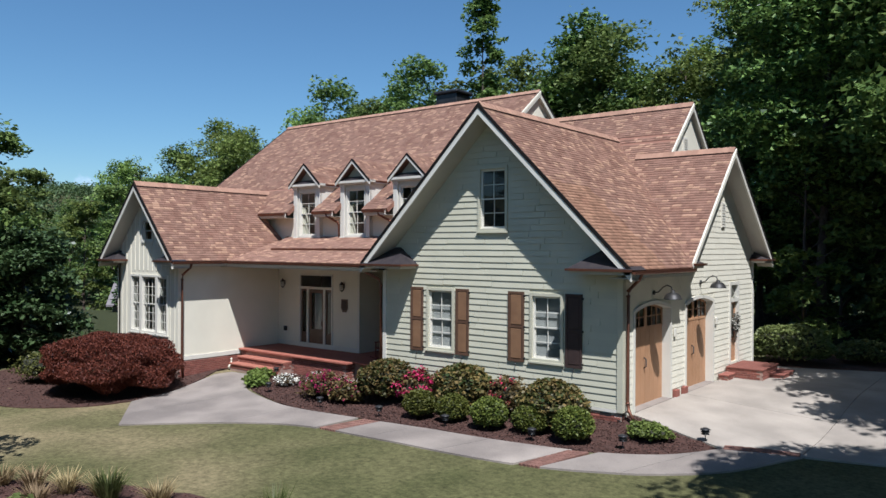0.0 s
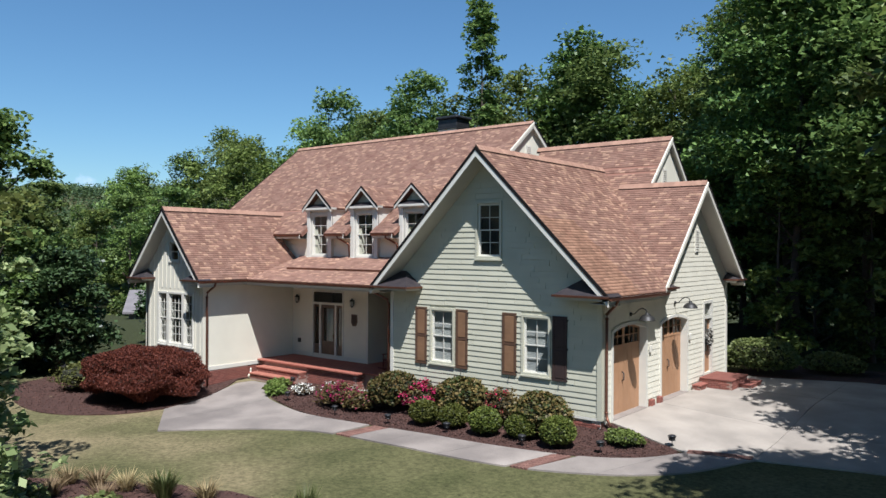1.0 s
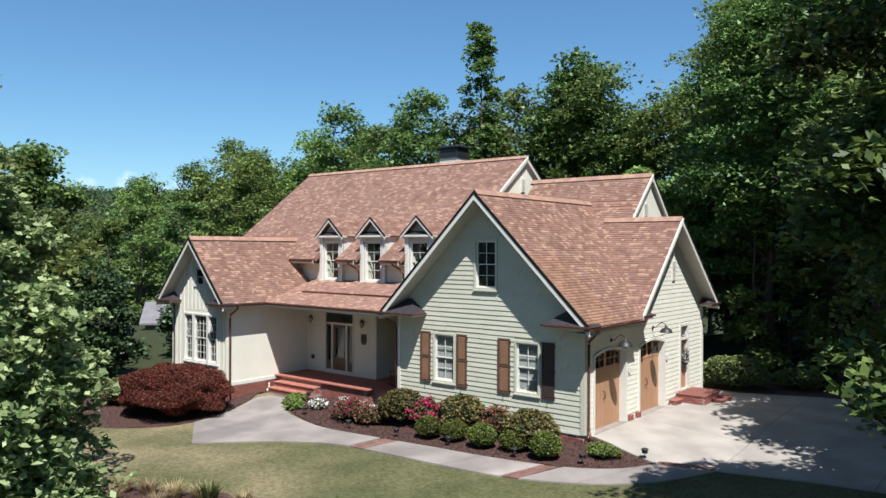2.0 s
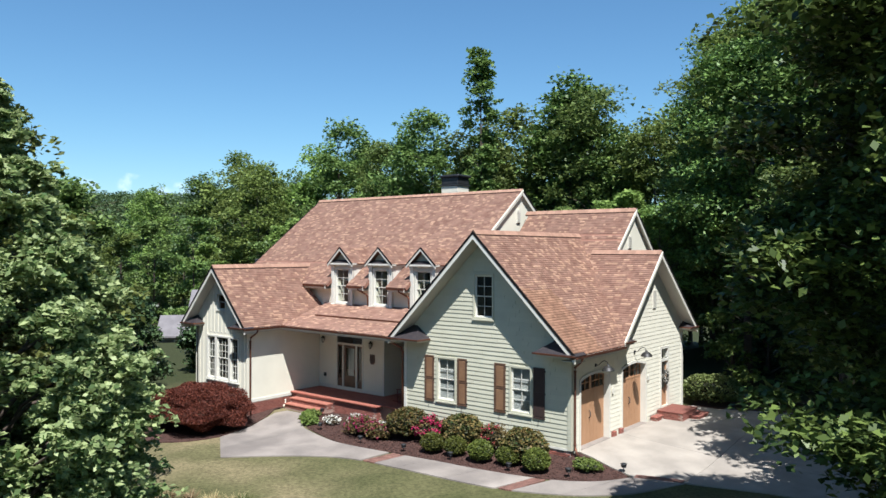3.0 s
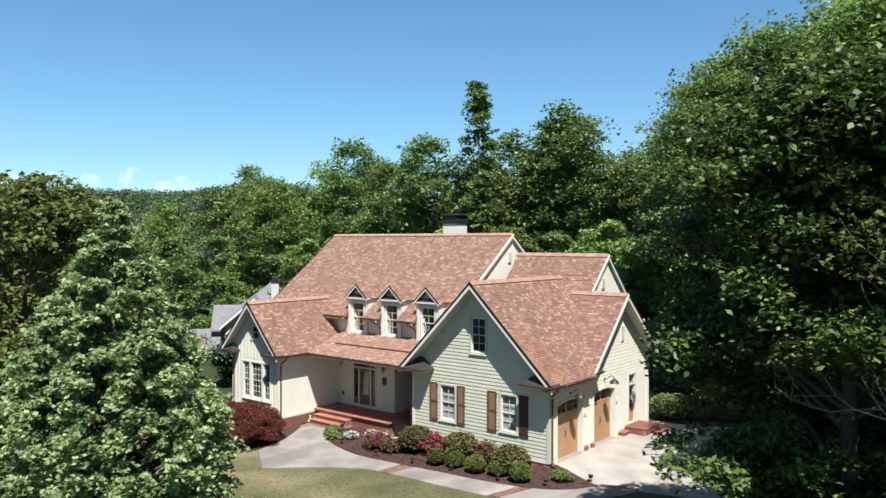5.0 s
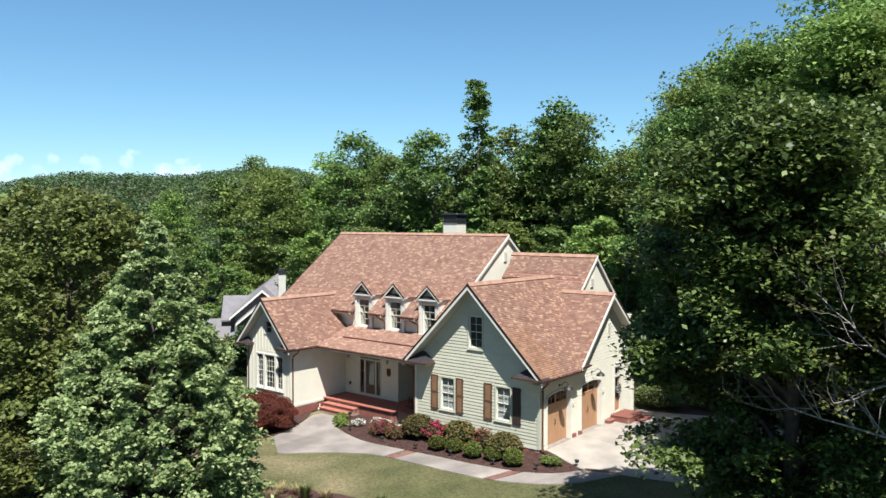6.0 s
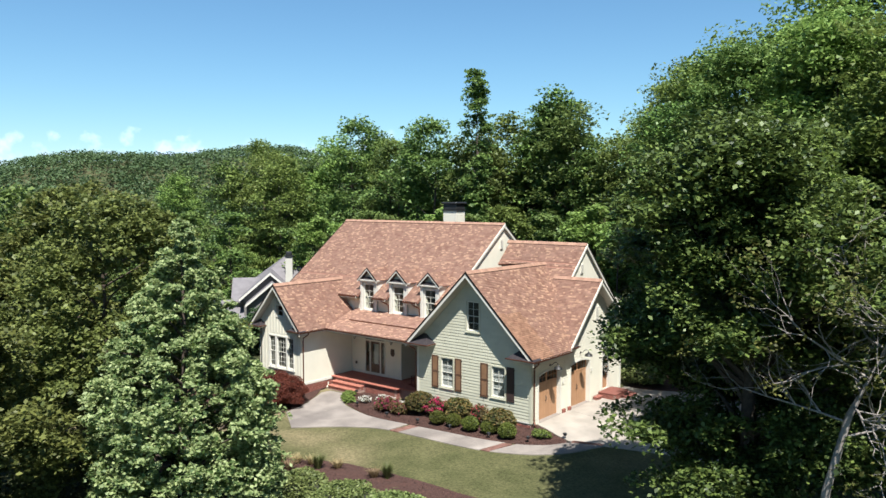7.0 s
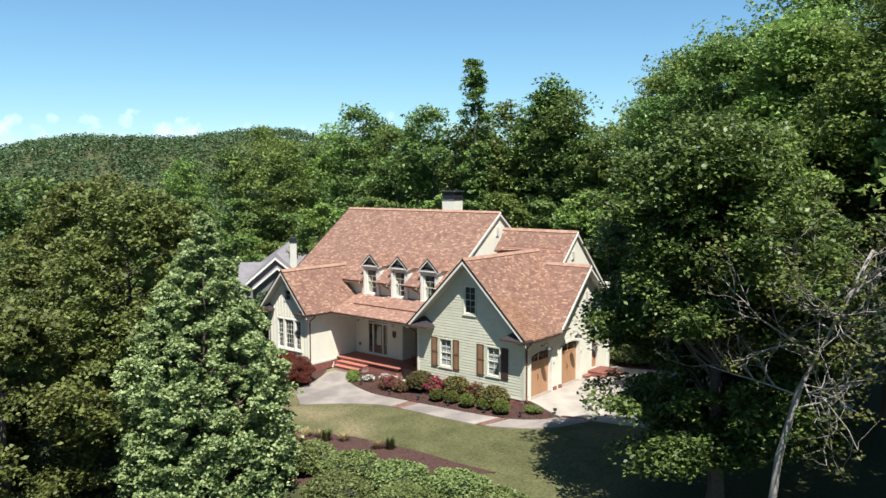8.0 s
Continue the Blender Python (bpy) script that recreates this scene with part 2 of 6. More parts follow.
def box(bm, x0, x1, y0, y1, z0, z1, m=None, bevel=0.0):
    vs = [bm.verts.new((x, y, z)) for x in (x0, x1) for y in (y0, y1) for z in (z0, z1)]
    fs = [bm.faces.new([vs[i] for i in q]) for q in ((0, 1, 3, 2), (4, 6, 7, 5), (0, 4, 5, 1), (2, 3, 7, 6), (0, 2, 6, 4), (1, 5, 7, 3))]
    if bevel:
        edges = {e for f in fs for e in f.edges}
        r = bmesh.ops.bevel(bm, geom=list(edges), offset=bevel, segments=1, affect="EDGES")
        vs = list({v for f in r["faces"] for v in f.verts} | {v for v in vs if v.is_valid})
    if m is not None:
        bmesh.ops.transform(bm, matrix=m, verts=vs)
    return vs


def prism(bm, pts, vec, m=None):
    """A polygon of points, thickened by the vector vec."""
    vec = Vector(vec)
    a = [bm.verts.new(p) for p in pts]
    b = [bm.verts.new(Vector(p) + vec) for p in pts]
    bm.faces.new(a)
    bm.faces.new(b[::-1])
    for i in range(len(a)):
        j = (i + 1) % len(a)
        bm.faces.new((a[j], a[i], b[i], b[j]))
    bmesh.ops.recalc_face_normals(bm, faces=list({f for v in a + b for f in v.link_faces}))
    if m is not None:
        bmesh.ops.transform(bm, matrix=m, verts=a + b)


def tube(bm, pts, radii, sides=8, cap=True):
    """A round bar along points, with a radius for each."""
    pts = [Vector(p) for p in pts]
    if not isinstance(radii, (list, tuple)):
        radii = [radii] * len(pts)
    rings = []
    for i, p in enumerate(pts):
        d = (pts[min(i + 1, len(pts) - 1)] - pts[max(i - 1, 0)]).normalized()
        s = d.orthogonal().normalized() if abs(d.z) > 0.95 else d.cross(Vector((0, 0, 1))).normalized()
        t = d.cross(s)
        rings.append([bm.verts.new(p + radii[i] * (s * math.cos(a) + t * math.sin(a))) for a in (2 * math.pi * k / sides for k in range(sides))])
    for a, b in zip(rings, rings[1:]):
        for k in range(sides):
            f = bm.faces.new((a[k], a[(k + 1) % sides], b[(k + 1) % sides], b[k]))
            f.smooth = True
    if cap:
        bm.faces.new(rings[0][::-1])
        bm.faces.new(rings[-1])


def lathe(bm, profile, sides=16, m=None):
    """A turned shape from (radius, height) pairs."""
    rings = [[bm.verts.new((r * math.cos(2 * math.pi * k / sides), r * math.sin(2 * math.pi * k / sides), z)) for k in range(sides)] for r, z in profile]
    for a, b in zip(rings, rings[1:]):
        for k in range(sides):
            f = bm.faces.new((a[k], a[(k + 1) % sides], b[(k + 1) % sides], b[k]))
            f.smooth = True
    bm.faces.new(rings[0][::-1])
    bm.faces.new(rings[-1])
    if m is not None:
        bmesh.ops.transform(bm, matrix=m, verts=[v for r in rings for v in r])


def ring(bm, u0, u1, z0, z1, t, y0, y1, m, tb=None):
    """A rectangular frame in one piece: t wide at the sides, tb at top and bottom."""
    tb = t if tb is None else tb
    o = [(u0, z0), (u1, z0), (u1, z1), (u0, z1)]
    i = [(u0 + t, z0 + tb), (u1 - t, z0 + tb), (u1 - t, z1 - tb), (u0 + t, z1 - tb)]
    v = [[bm.verts.new(m @ Vector((p, y, q))) for p, q in c] for c in (o, i) for y in (y0, y1)]
    fs = []
    for k in range(4):
        j = (k + 1) % 4
        fs += [bm.faces.new(q) for q in ((v[0][k], v[0][j], v[2][j], v[2][k]), (v[1][j], v[1][k], v[3][k], v[3][j]), (v[0][j], v[0][k], v[1][k], v[1][j]), (v[2][k], v[2][j], v[3][j], v[3][k]))]
    bmesh.ops.recalc_face_normals(bm, faces=fs)


def smooth(a, b, v):
    t = min(max((v - a) / (b - a), 0.0), 1.0)
    return t * t * (3 - 2 * t)


def near_height(x, y):
    """Height of the garden round the house."""
    front = -0.55 + 0.03 * max(min(y + 2, 0), -14) + 0.025 * max(min(x + 4, 0), -12)
    front += 0.22 * smooth(-4, -0.6, y) * (1 - smooth(-12.5, -9, x))
    back = -0.12 - 0.10 * min(max(x, 0), 4.4) * (1 - smooth(2, 8, y))
    u = smooth(-1.5, 1.0, y) * smooth(-10, -8.5, x)
    return front * (1 - u) + back * u


def height(x, y):
    """Height of the ground anywhere: the garden, the falling woods and the far hills."""
    z = near_height(x, y)
    far = smooth(26, 90, math.hypot(x + 8, y))
    z -= 4.0 * far * smooth(5, 60, y - 0.3 * x)
    r = math.hypot(x - 20, y + 30)
    az = math.atan2(-(x - 20), y + 30)
    ridge = smooth(260, 640, r) * (1 - 0.5 * smooth(800, 1600, r))
    z += ridge * (44 + 11 * math.sin(az * 9 - 7.3) + 4 * math.sin(az * 23) + 6 * noise.noise((x * 0.006, y * 0.006, 0))) * smooth(0.1, 0.8, az)
    z += ridge * 18 * (1 - smooth(0.1, 0.8, az))
    return z


def clip(poly, a, b, c):
    """The part of a 2D polygon where a x + b y <= c."""
    out = []
    for i, p in enumerate(poly):
        q = poly[(i + 1) % len(poly)]
        dp, dq = a * p[0] + b * p[1] - c, a * q[0] + b * q[1] - c
        if dp <= 0:
            out.append(p)
        if (dp < 0 < dq) or (dq < 0 < dp):
            t = dp / (dp - dq)
            out.append((p[0] + t * (q[0] - p[0]), p[1] + t * (q[1] - p[1])))
    return out


def cell(poly, x0, x1, y0, y1):
    for h in ((-1, 0, -x0), (1, 0, x1), (0, -1, -y0), (0, 1, y1)):
        poly = clip(poly, *h)
        if len(poly) < 3:
            return []
    return poly


def curve2d(pts, n=6):
    """A smooth open line through 2D points."""
    out = []
    for i in range(len(pts) - 1):
        p0, p1, p2, p3 = pts[max(i - 1, 0)], pts[i], pts[i + 1], pts[min(i + 2, len(pts) - 1)]
        for k in range(n):
            t = k / n
            out.append(tuple(0.5 * (2 * b + (c - a) * t + (2 * a - 5 * b + 4 * c - d) * t * t + (3 * b - a - 3 * c + d) * t ** 3) for a, b, c, d in zip(p0, p1, p2, p3)))
    return out + [pts[-1]]


def drape(name, poly, step, lift, material, rough=0.0, label="", kind="structure", parent=None):
    """A sheet over the ground inside a 2D polygon."""
    bm = bmesh.new()
    xs, ys = [p[0] for p in poly], [p[1] for p in poly]
    seen = {}

    def vert(p):
        k = (round(p[0], 3), round(p[1], 3))
        if k not in seen:
            z = near_height(*p) + lift + rough * noise.noise((p[0] * 1.7, p[1] * 1.7, 3))
            seen[k] = bm.verts.new((p[0], p[1], z))
        return seen[k]
    nx, ny = int((max(xs) - min(xs)) / step) + 1, int((max(ys) - min(ys)) / step) + 1
    for i in range(nx):
        for j in range(ny):
            x, y = min(xs) + i * step, min(ys) + j * step
            c = cell(poly, x, x + step, y, y + step)
            vs = []
            for p in c:
                v = vert(p)
                if v not in vs:
                    vs.append(v)
            if len(vs) > 2:
                try:
                    bm.faces.new(vs)
                except ValueError:
                    pass
    bmesh.ops.recalc_face_normals(bm, faces=bm.faces[:])
    if sum(f.normal.z for f in bm.faces) < 0:
        bmesh.ops.reverse_faces(bm, faces=bm.faces[:])
    edge = [e for e in bm.edges if e.is_boundary]
    r = bmesh.ops.extrude_edge_only(bm, edges=edge)
    for v in r["geom"]:
        if isinstance(v, bmesh.types.BMVert):
            v.co.z -= lift + 0.12
    ob = finish(name, bm, material, parent, label)
    if parent is None:
        tagged(ob, label, "ground", "", kind)
    return ob

# ---- ground ----
def axis(lo, hi, fine):
    """Coordinates that are fine near the house and coarse far away."""
    a = np.arange(lo, hi + 1e-6, fine)
    out, step = [], fine
    v = hi
    while v < 2400:
        step *= 1.16
        v += step
        out.append(v)
    left, step, v = [], fine, lo
    while v > -2400:
        step *= 1.16
        v -= step
        left.append(v)
    return np.array(left[::-1] + list(a) + out)


gx, gy = axis(-30, 24, 0.5), axis(-30, 18, 0.5)
gv = np.array([(x, y, height(x, y)) for y in gy for x in gx])
nx = len(gx)
gf = np.array([(j * nx + i, j * nx + i + 1, (j + 1) * nx + i + 1, (j + 1) * nx + i) for j in range(len(gy) - 1) for i in range(nx - 1)])
ground = tagged(raw("ground", gv, gf, ground_mat(), smooth=True), "sloping mown lawn with dry patches, wooded litter beyond", "ground", "", "structure")


def lawn_mask(x, y):
    w = smooth(-29, -24, x + 0.5 * noise.noise((x * 0.3, y * 0.3, 0))) * smooth(-18, -14, y) * (1 - smooth(9, 12, x)) * (1 - smooth(14, 18, y))
    return w


la = ground.data.attributes.new("lawn", "FLOAT", "POINT")
la.data.foreach_set("value", np.array([max(lawn_mask(x, y), 0.55 * smooth(100, 160, math.hypot(x + 8, y))) for x, y, z in gv], dtype=np.float32))
da = ground.data.attributes.new("dry", "FLOAT", "POINT")
da.data.foreach_set("value", np.array([min(1.0, 0.14 + 0.22 * (1 - smooth(-9, -3, x)) + 1.1 * math.exp(-((x + 9.6) ** 2 / 5 + (y + 7.4) ** 2 / 2.0)) + 0.5 * math.exp(-((x + 6.0) ** 2 / 8 + (y + 9.0) ** 2 / 1.2)) + 0.9 * (1 - smooth(-14.5, -11, x)) * (1 - smooth(30, 70, math.hypot(x + 8, y)))) for x, y, z in gv], dtype=np.float32))

# ---- driveway, walk, beds ----
DRIVE = [(0.08, 0.55), (0.7, 0.42), (1.6, 0.1), (2.72, -0.22), (4.3, 0.55), (7.0, 1.3), (13.0, 2.2), (16.0, 4.0), (16.0, 12.0), (9.0, 13.5), (4.6, 13.2), (1.5, 11.9), (0.08, 11.9)]
driveway = thing("driveway", "pale concrete driveway slabs in front of the garage doors", "driveway", (4, 6, -0.3), kind="structure")
driveway_xs, driveway_ys = (0.0, 4.3, 8.6, 12.9, 17.0), (-1.0, 4.2, 8.6, 14.0)
for i in range(4):
    for j in range(3):
        c = cell(DRIVE, driveway_xs[i] + 0.008, driveway_xs[i + 1] - 0.008, driveway_ys[j] + 0.008, driveway_ys[j + 1] - 0.008)
        if len(c) > 2:
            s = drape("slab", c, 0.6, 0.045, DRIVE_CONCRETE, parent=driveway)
            s.matrix_parent_inverse = Matrix.Translation(-driveway.location)

INNER = curve2d([(-15.4, -5.3), (-15.75, -3.6), (-16.3, -1.8), (-16.9, -0.55)], 5) + [(-16.0, -0.5), (-14.75, -0.5)] + curve2d([(-14.75, -0.9), (-13.9, -1.7), (-12.9, -2.35), (-11.1, -2.85), (-9.6, -3.05), (-7.15, -3.0), (-5.0, -2.92), (-2.6, -2.78), (-0.3, -2.4), (0.98, -1.95), (1.95, -1.2), (2.72, -0.26)], 4)
OUTER = curve2d([(-12.45, -7.3), (-11.2, -6.35), (-9.9, -5.45), (-8.4, -4.7), (-6.95, -4.4), (-5.2, -4.4), (-3.0, -4.35), (-1.27, -4.2), (0.0, -3.93), (1.1, -3.5), (2.2, -2.9), (3.4, -1.7), (4.35, 0.5)], 4)
walkway = thing("walkway", "curving concrete front walk with brick bands across it", "walkway", (-5, -3.6, -0.6), kind="structure")
WALK = INNER + OUTER[::-1]
CUTS = (-16.9, -13.2, -9.7, -6.95, -6.2, -4.9, -2.6, -0.55, 0.0, 1.45, 2.9, 4.4)
for a, b in zip(CUTS, CUTS[1:]):
    if (a, b) in ((-6.95, -6.2), (-0.55, 0.0)):
        continue
    lean = 0.32 if a > -8 else 0.15
    g = 0.007
    c = clip(clip(WALK, -1, lean, -(a + g) - lean * 3.6), 1, -lean, b - g + lean * 3.6)
    if len(c) > 2:
        s = drape("slab", c, 0.6, 0.045, CONCRETE, parent=walkway)
        s.matrix_parent_inverse = Matrix.Translation(-walkway.location)

BED = curve2d([(-14.6, -0.62), (-13.75, -1.62), (-12.8, -2.25), (-11.1, -2.75), (-9.6, -2.97), (-7.15, -2.93), (-5.0, -2.84), (-2.6, -2.7), (-0.3, -2.33), (0.98, -1.88), (1.9, -1.15), (2.68, -0.24)], 4) + [(1.6, 0.05), (0.7, 0.38), (0.05, 0.5), (-0.1, 0.1), (-8.7, 0.1), (-8.7, 0.7), (-10.9, 0.7), (-14.4, 0.6), (-14.5, -0.5)]
drape("mulch_bed", BED, 0.4, 0.03, MULCH, 0.05, "dark brown mulch bed along the front wall")
BED_LEFT = curve2d([(-17.3, -0.6), (-16.4, -1.9), (-15.9, -3.5), (-15.55, -5.3), (-16.6, -7.1), (-19.0, -8.3), (-22.5, -7.9), (-25.5, -6.2), (-26, -3.5)], 4) + [(-22.5, -2.4), (-17.4, -2.4), (-17.4, 0.4), (-17.2, 0.4)]
drape("mulch_bed", BED_LEFT, 0.4, 0.03, MULCH, 0.05, "dark mulch bed under the red maple")
BED_FAR = curve2d([(-14, -15.5), (-11.5, -12.9), (-9.5, -11.4), (-6.95, -10.3), (-4.5, -9.6), (-1.7, -9.3), (1.8, -9.2), (4.3, -9.1)], 4) + curve2d([(4.3, -9.1), (3.2, -10.2), (3.6, -12.5), (1.0, -14.6), (-4, -16), (-9, -17.5), (-14, -15.5)], 3)
drape("mulch_bed", BED_FAR, 0.5, 0.03, MULCH, 0.08, "mulched island bed across the lawn")
drape("mulch_bed", [(0.2, 11.95), (1.5, 12.0), (4.5, 13.3), (9, 13.6), (9, 17), (-1, 17)], 0.6, 0.03, MULCH, 0.05, "shaded mulch bed behind the driveway")

# ---- house ----
house = thing("house", "cream and sage cottage with terracotta shingle roof, dormers and copper gutters", "house", (0, 0, 0))
EAVE = 3.82
S = 0.983
FX, FZ, FH, FY = -4.18, 8.57, 4.82, -0.8            # front gable: ridge x, ridge z, half width, rake
PK = 0.438                                           # garage slope: z = S y + PK
MY, MZ, MS = 9.26, 11.125, 0.772                     # main ridge
WX, WZ, WS, WY = -19.7, 6.9, 1.1, -2.88              # wing ridge
PS = 0.26                                            # porch slope


def fz(x):
    return FZ - S * abs(x - FX)


def pz(y):
    return S * y + PK


def mz(y):
    return MZ - MS * abs(MY - y)


def wz(x):
    return WZ - WS * abs(x - WX)


def oz(y):
    return EAVE + PS * (y + 0.45)


GY, GZ = (7.74 - PK) / S, 7.74                        # garage ridge
RY, RZ = (9.865 - PK) / S, 9.865                      # rear block ridge
GB = 0.85
R2 = 0.98
ROOFS = [
    ("front_right", [(FX, FY, FZ), (0.63, FY, EAVE), (0.63, (EAVE - PK) / S, EAVE), (FX, (FZ - PK) / S, FZ)]),
    ("front_left", [(FX, FY, FZ), (FX, 8.27, FZ), (-9.0, 8.27, EAVE), (-9.0, FY, EAVE)]),
    ("garage", [(-8.0, RY, RZ), (-8.0, 8.0, pz(8.0)), (FX, (FZ - PK) / S, FZ), (0.56, (EAVE - PK) / S, EAVE), (0.56, GY, GZ), (-1.7, GY, GZ), (-1.7, RY, RZ)]),
    ("garage_rear", [(0.56, GY, GZ), (0.56, GY + (GZ - 4.0) / GB, 4.0), (-8.0, GY + (GZ - 4.0) / GB, 4.0), (-8.0, GY, GZ)]),
    ("rear_block_back", [(-1.7, RY, RZ), (-1.7, RY + 4.5, RZ - 4.5 * R2), (-8.0, RY + 4.5, RZ - 4.5 * R2), (-8.0, RY, RZ)]),
    ("main_front", [(-24.96, MY, MZ), (-24.96, 2.44, mz(2.44))] + [(x, y, mz(y)) for c in (-15.95, -13.02, -10.08) for x, y in ((c - 0.78, 2.44), (c - 0.78, 3.95), (c + 0.78, 3.95), (c + 0.78, 2.44))] + [(-8.26, 2.44, mz(2.44)), (-8.26, MY, MZ)]),
    ("main_back", [(-8.26, MY, MZ), (-8.26, 17, mz(17)), (-24.96, 17, mz(17)), (-24.96, MY, MZ)]),
    ("wing_right", [(WX, WY, WZ), (-16.9, WY, wz(-16.9)), (-16.9, -0.45, wz(-16.9)), (-17.72, 3.0, wz(-17.72)), (-18.75, 2.7, wz(-18.75)), (WX, 3.79, WZ)]),
    ("wing_left", [(WX, WY, WZ), (WX, 3.79, WZ), (-22.5, 3.79, wz(-22.5)), (-22.5, WY, wz(-22.5))]),
    ("porch", [(-16.9, -0.45, EAVE), (-9.0, -0.45, EAVE), (-8.3, 3.0, oz(3.0)), (-17.72, 3.0, oz(3.0))]),
]


def plane_frame(pts):
    """Origin, along-eave, up-slope and outward vectors of a roof plane."""
    pts = [Vector(p) for p in pts]
    n = Vector((0, 0, 0))
    for i, p in enumerate(pts):
        n += p.cross(pts[(i + 1) % len(pts)])
    n.normalize()
    if n.z < 0:
        n = -n
    u = Vector((0, 0, 1)).cross(n).normalized()
    return pts[0], u, n.cross(u).normalized(), n


def spans(poly, v):
    xs = []
    for i, p in enumerate(poly):
        q = poly[(i + 1) % len(poly)]
        if (p[1] <= v < q[1]) or (q[1] <= v < p[1]):
            xs.append(p[0] + (v - p[1]) / (q[1] - p[1]) * (q[0] - p[0]))
    xs.sort()
    return list(zip(xs[::2], xs[1::2]))


def tab_list(pts, rng, course=0.125, lift=0.0):
    """Shingle tabs of a roof plane: eight corners each (bottom, top and butt edge)."""
    o, u, w, n = plane_frame(pts)
    poly = [((Vector(p) - o).dot(u), (Vector(p) - o).dot(w)) for p in pts]
    lo, hi = min(p[1] for p in poly), max(p[1] for p in poly)
    tabs = []
    k = 0
    v = lo
    while v < hi - 0.01:
        v1 = min(v + course, hi)
        a, b = spans(poly, v + 0.002), spans(poly, v1 - 0.002)
        if len(a) == len(b):
            for (a0, a1), (b0, b1) in zip(a, b):
                x = max(a0, b0) if a0 != b0 else a0
                cuts = [min(a0, b0)]
                x = min(a0, b0) + rng.uniform(0.05, 0.35)
                end = max(a1, b1)
                while x < end - 0.08:
                    cuts.append(x)
                    x += rng.choice((0.13, 0.18, 0.24, 0.3))
                cuts.append(end)
                for c0, c1 in zip(cuts, cuts[1:]):
                    g = 0.004
                    q = [(min(max(c0 + g, a0), a1), v), (min(max(c1 - g, a0), a1), v), (min(max(c1 - g, b0), b1), v1), (min(max(c0 + g, b0), b1), v1)]
                    if q[1][0] - q[0][0] < 0.01 and q[2][0] - q[3][0] < 0.01:
                        continue
                    h = lift + rng.choice((0.007, 0.010, 0.015))
                    top = [o + u * x_ + w * y_ + n * hh for (x_, y_), hh in zip(q, (h, h, lift + 0.004, lift + 0.004))]
                    butt = [o + u * q[0][0] + w * v + n * (lift - 0.004), o + u * q[1][0] + w * v + n * (lift - 0.004)]
                    tabs.append(top + butt)
        v += course
        k += 1
    return tabs


rng = random.Random(5)
PIECES = []                                          # shingles that are laid singly at the end of the file


def roof_plane(name, pts, thick=0.16, lift=0.0, deck=True):
    o, u, w, n = plane_frame(pts)
    bm = bmesh.new()
    prism(bm, [Vector(p) - n * 0.004 for p in pts], -n * thick)
    deck_ob = part("roof_slope", bm, [ROOFDECK], house)
    tabs = tab_list(pts, rng, lift=lift)
    verts, faces, idx = [], [], []
    for t in tabs:
        if name == "front_right" and t[0].y < 1.35 and t[0].z < 7.4 and len(PIECES) < 290:
            PIECES.append((deck_ob, t))
            continue
        k = len(verts)
        verts += [tuple(p) for p in t]
        faces += [(k, k + 1, k + 2, k + 3), (k + 4, k + 5, k + 1, k)]
        idx += [1 if rng.random() < 0.17 else 0] * 2
    sh = raw("shingles", verts, faces, [SHINGLE, SHINGLE_LIGHT], deck_ob, "terracotta blend architectural shingles", idx)
    sh["kind"] = "stuff"
    return deck_ob


for nm, pts in ROOFS:
    roof_plane(nm, pts)
roof_plane("porch_upper", [(-16.2, 1.2, oz(1.2) + 0.07), (-9.0, 1.2, oz(1.2) + 0.07), (-8.3, 3.02, oz(3.02) + 0.1), (-17.5, 3.02, oz(3.02) + 0.1)], 0.06)
bm = bmesh.new()
box(bm, -16.2, -8.95, 1.165, 1.195, oz(1.2) - 0.02, oz(1.2) + 0.085)
part("flashing", bm, COPPER, house, "thin brown metal flashing strip")


def ridge_cap(a, b, wide=0.17, sag=0.165):
    """A raised ridge: folded cap shingles on top, sides coloured dark for the shadow line below."""
    a, b = Vector(a), Vector(b)
    d = (b - a).normalized()
    side = d.cross(Vector((0, 0, 1)))
    bm = bmesh.new()
    k = int((b - a).length / 0.2)
    step = (b - a).length / k
    for i in range(k):
        p, q = a + d * (i * step), a + d * min((i + 1.15) * step, (b - a).length)
        l = [bm.verts.new(v) for v in (p - side * wide + Vector((0, 0, 0.075 - sag)), p + Vector((0, 0, 0.105)), p + side * wide + Vector((0, 0, 0.075 - sag)), q - side * wide + Vector((0, 0, 0.063 - sag)), q + Vector((0, 0, 0.092)), q + side * wide + Vector((0, 0, 0.063 - sag)))]
        bm.faces.new((l[0], l[1], l[4], l[3]))
        bm.faces.new((l[1], l[2], l[5], l[4]))
        bm.faces.new((l[0], l[2], l[1]))
    cap = part("ridge_cap", bm, RIDGE, house, "folded terracotta ridge cap shingles")
    bm = bmesh.new()
    w = wide - 0.015
    prism(bm, [a - side * w + Vector((0, 0, 0.0 - sag)), a - side * w + Vector((0, 0, 0.062 - sag)), a + Vector((0, 0, 0.085)), a + side * w + Vector((0, 0, 0.062 - sag)), a + side * w + Vector((0, 0, 0.0 - sag))], b - a)
    part("ridge_shadow_strip", bm, RIDGE_EDGE, cap, "raised ridge sides coloured dark for the shadow line under the cap")


ridge_cap((FX, FY, FZ), (FX, 8.2, FZ))
ridge_cap((-8.2, RY, RZ), (-1.7, RY, RZ))
ridge_cap((-3.0, GY, GZ), (0.56, GY, GZ))
ridge_cap((-24.96, MY, MZ), (-8.26, MY, MZ), 0.17, 0.128)
ridge_cap((WX, WY, WZ), (WX, 3.79, WZ))


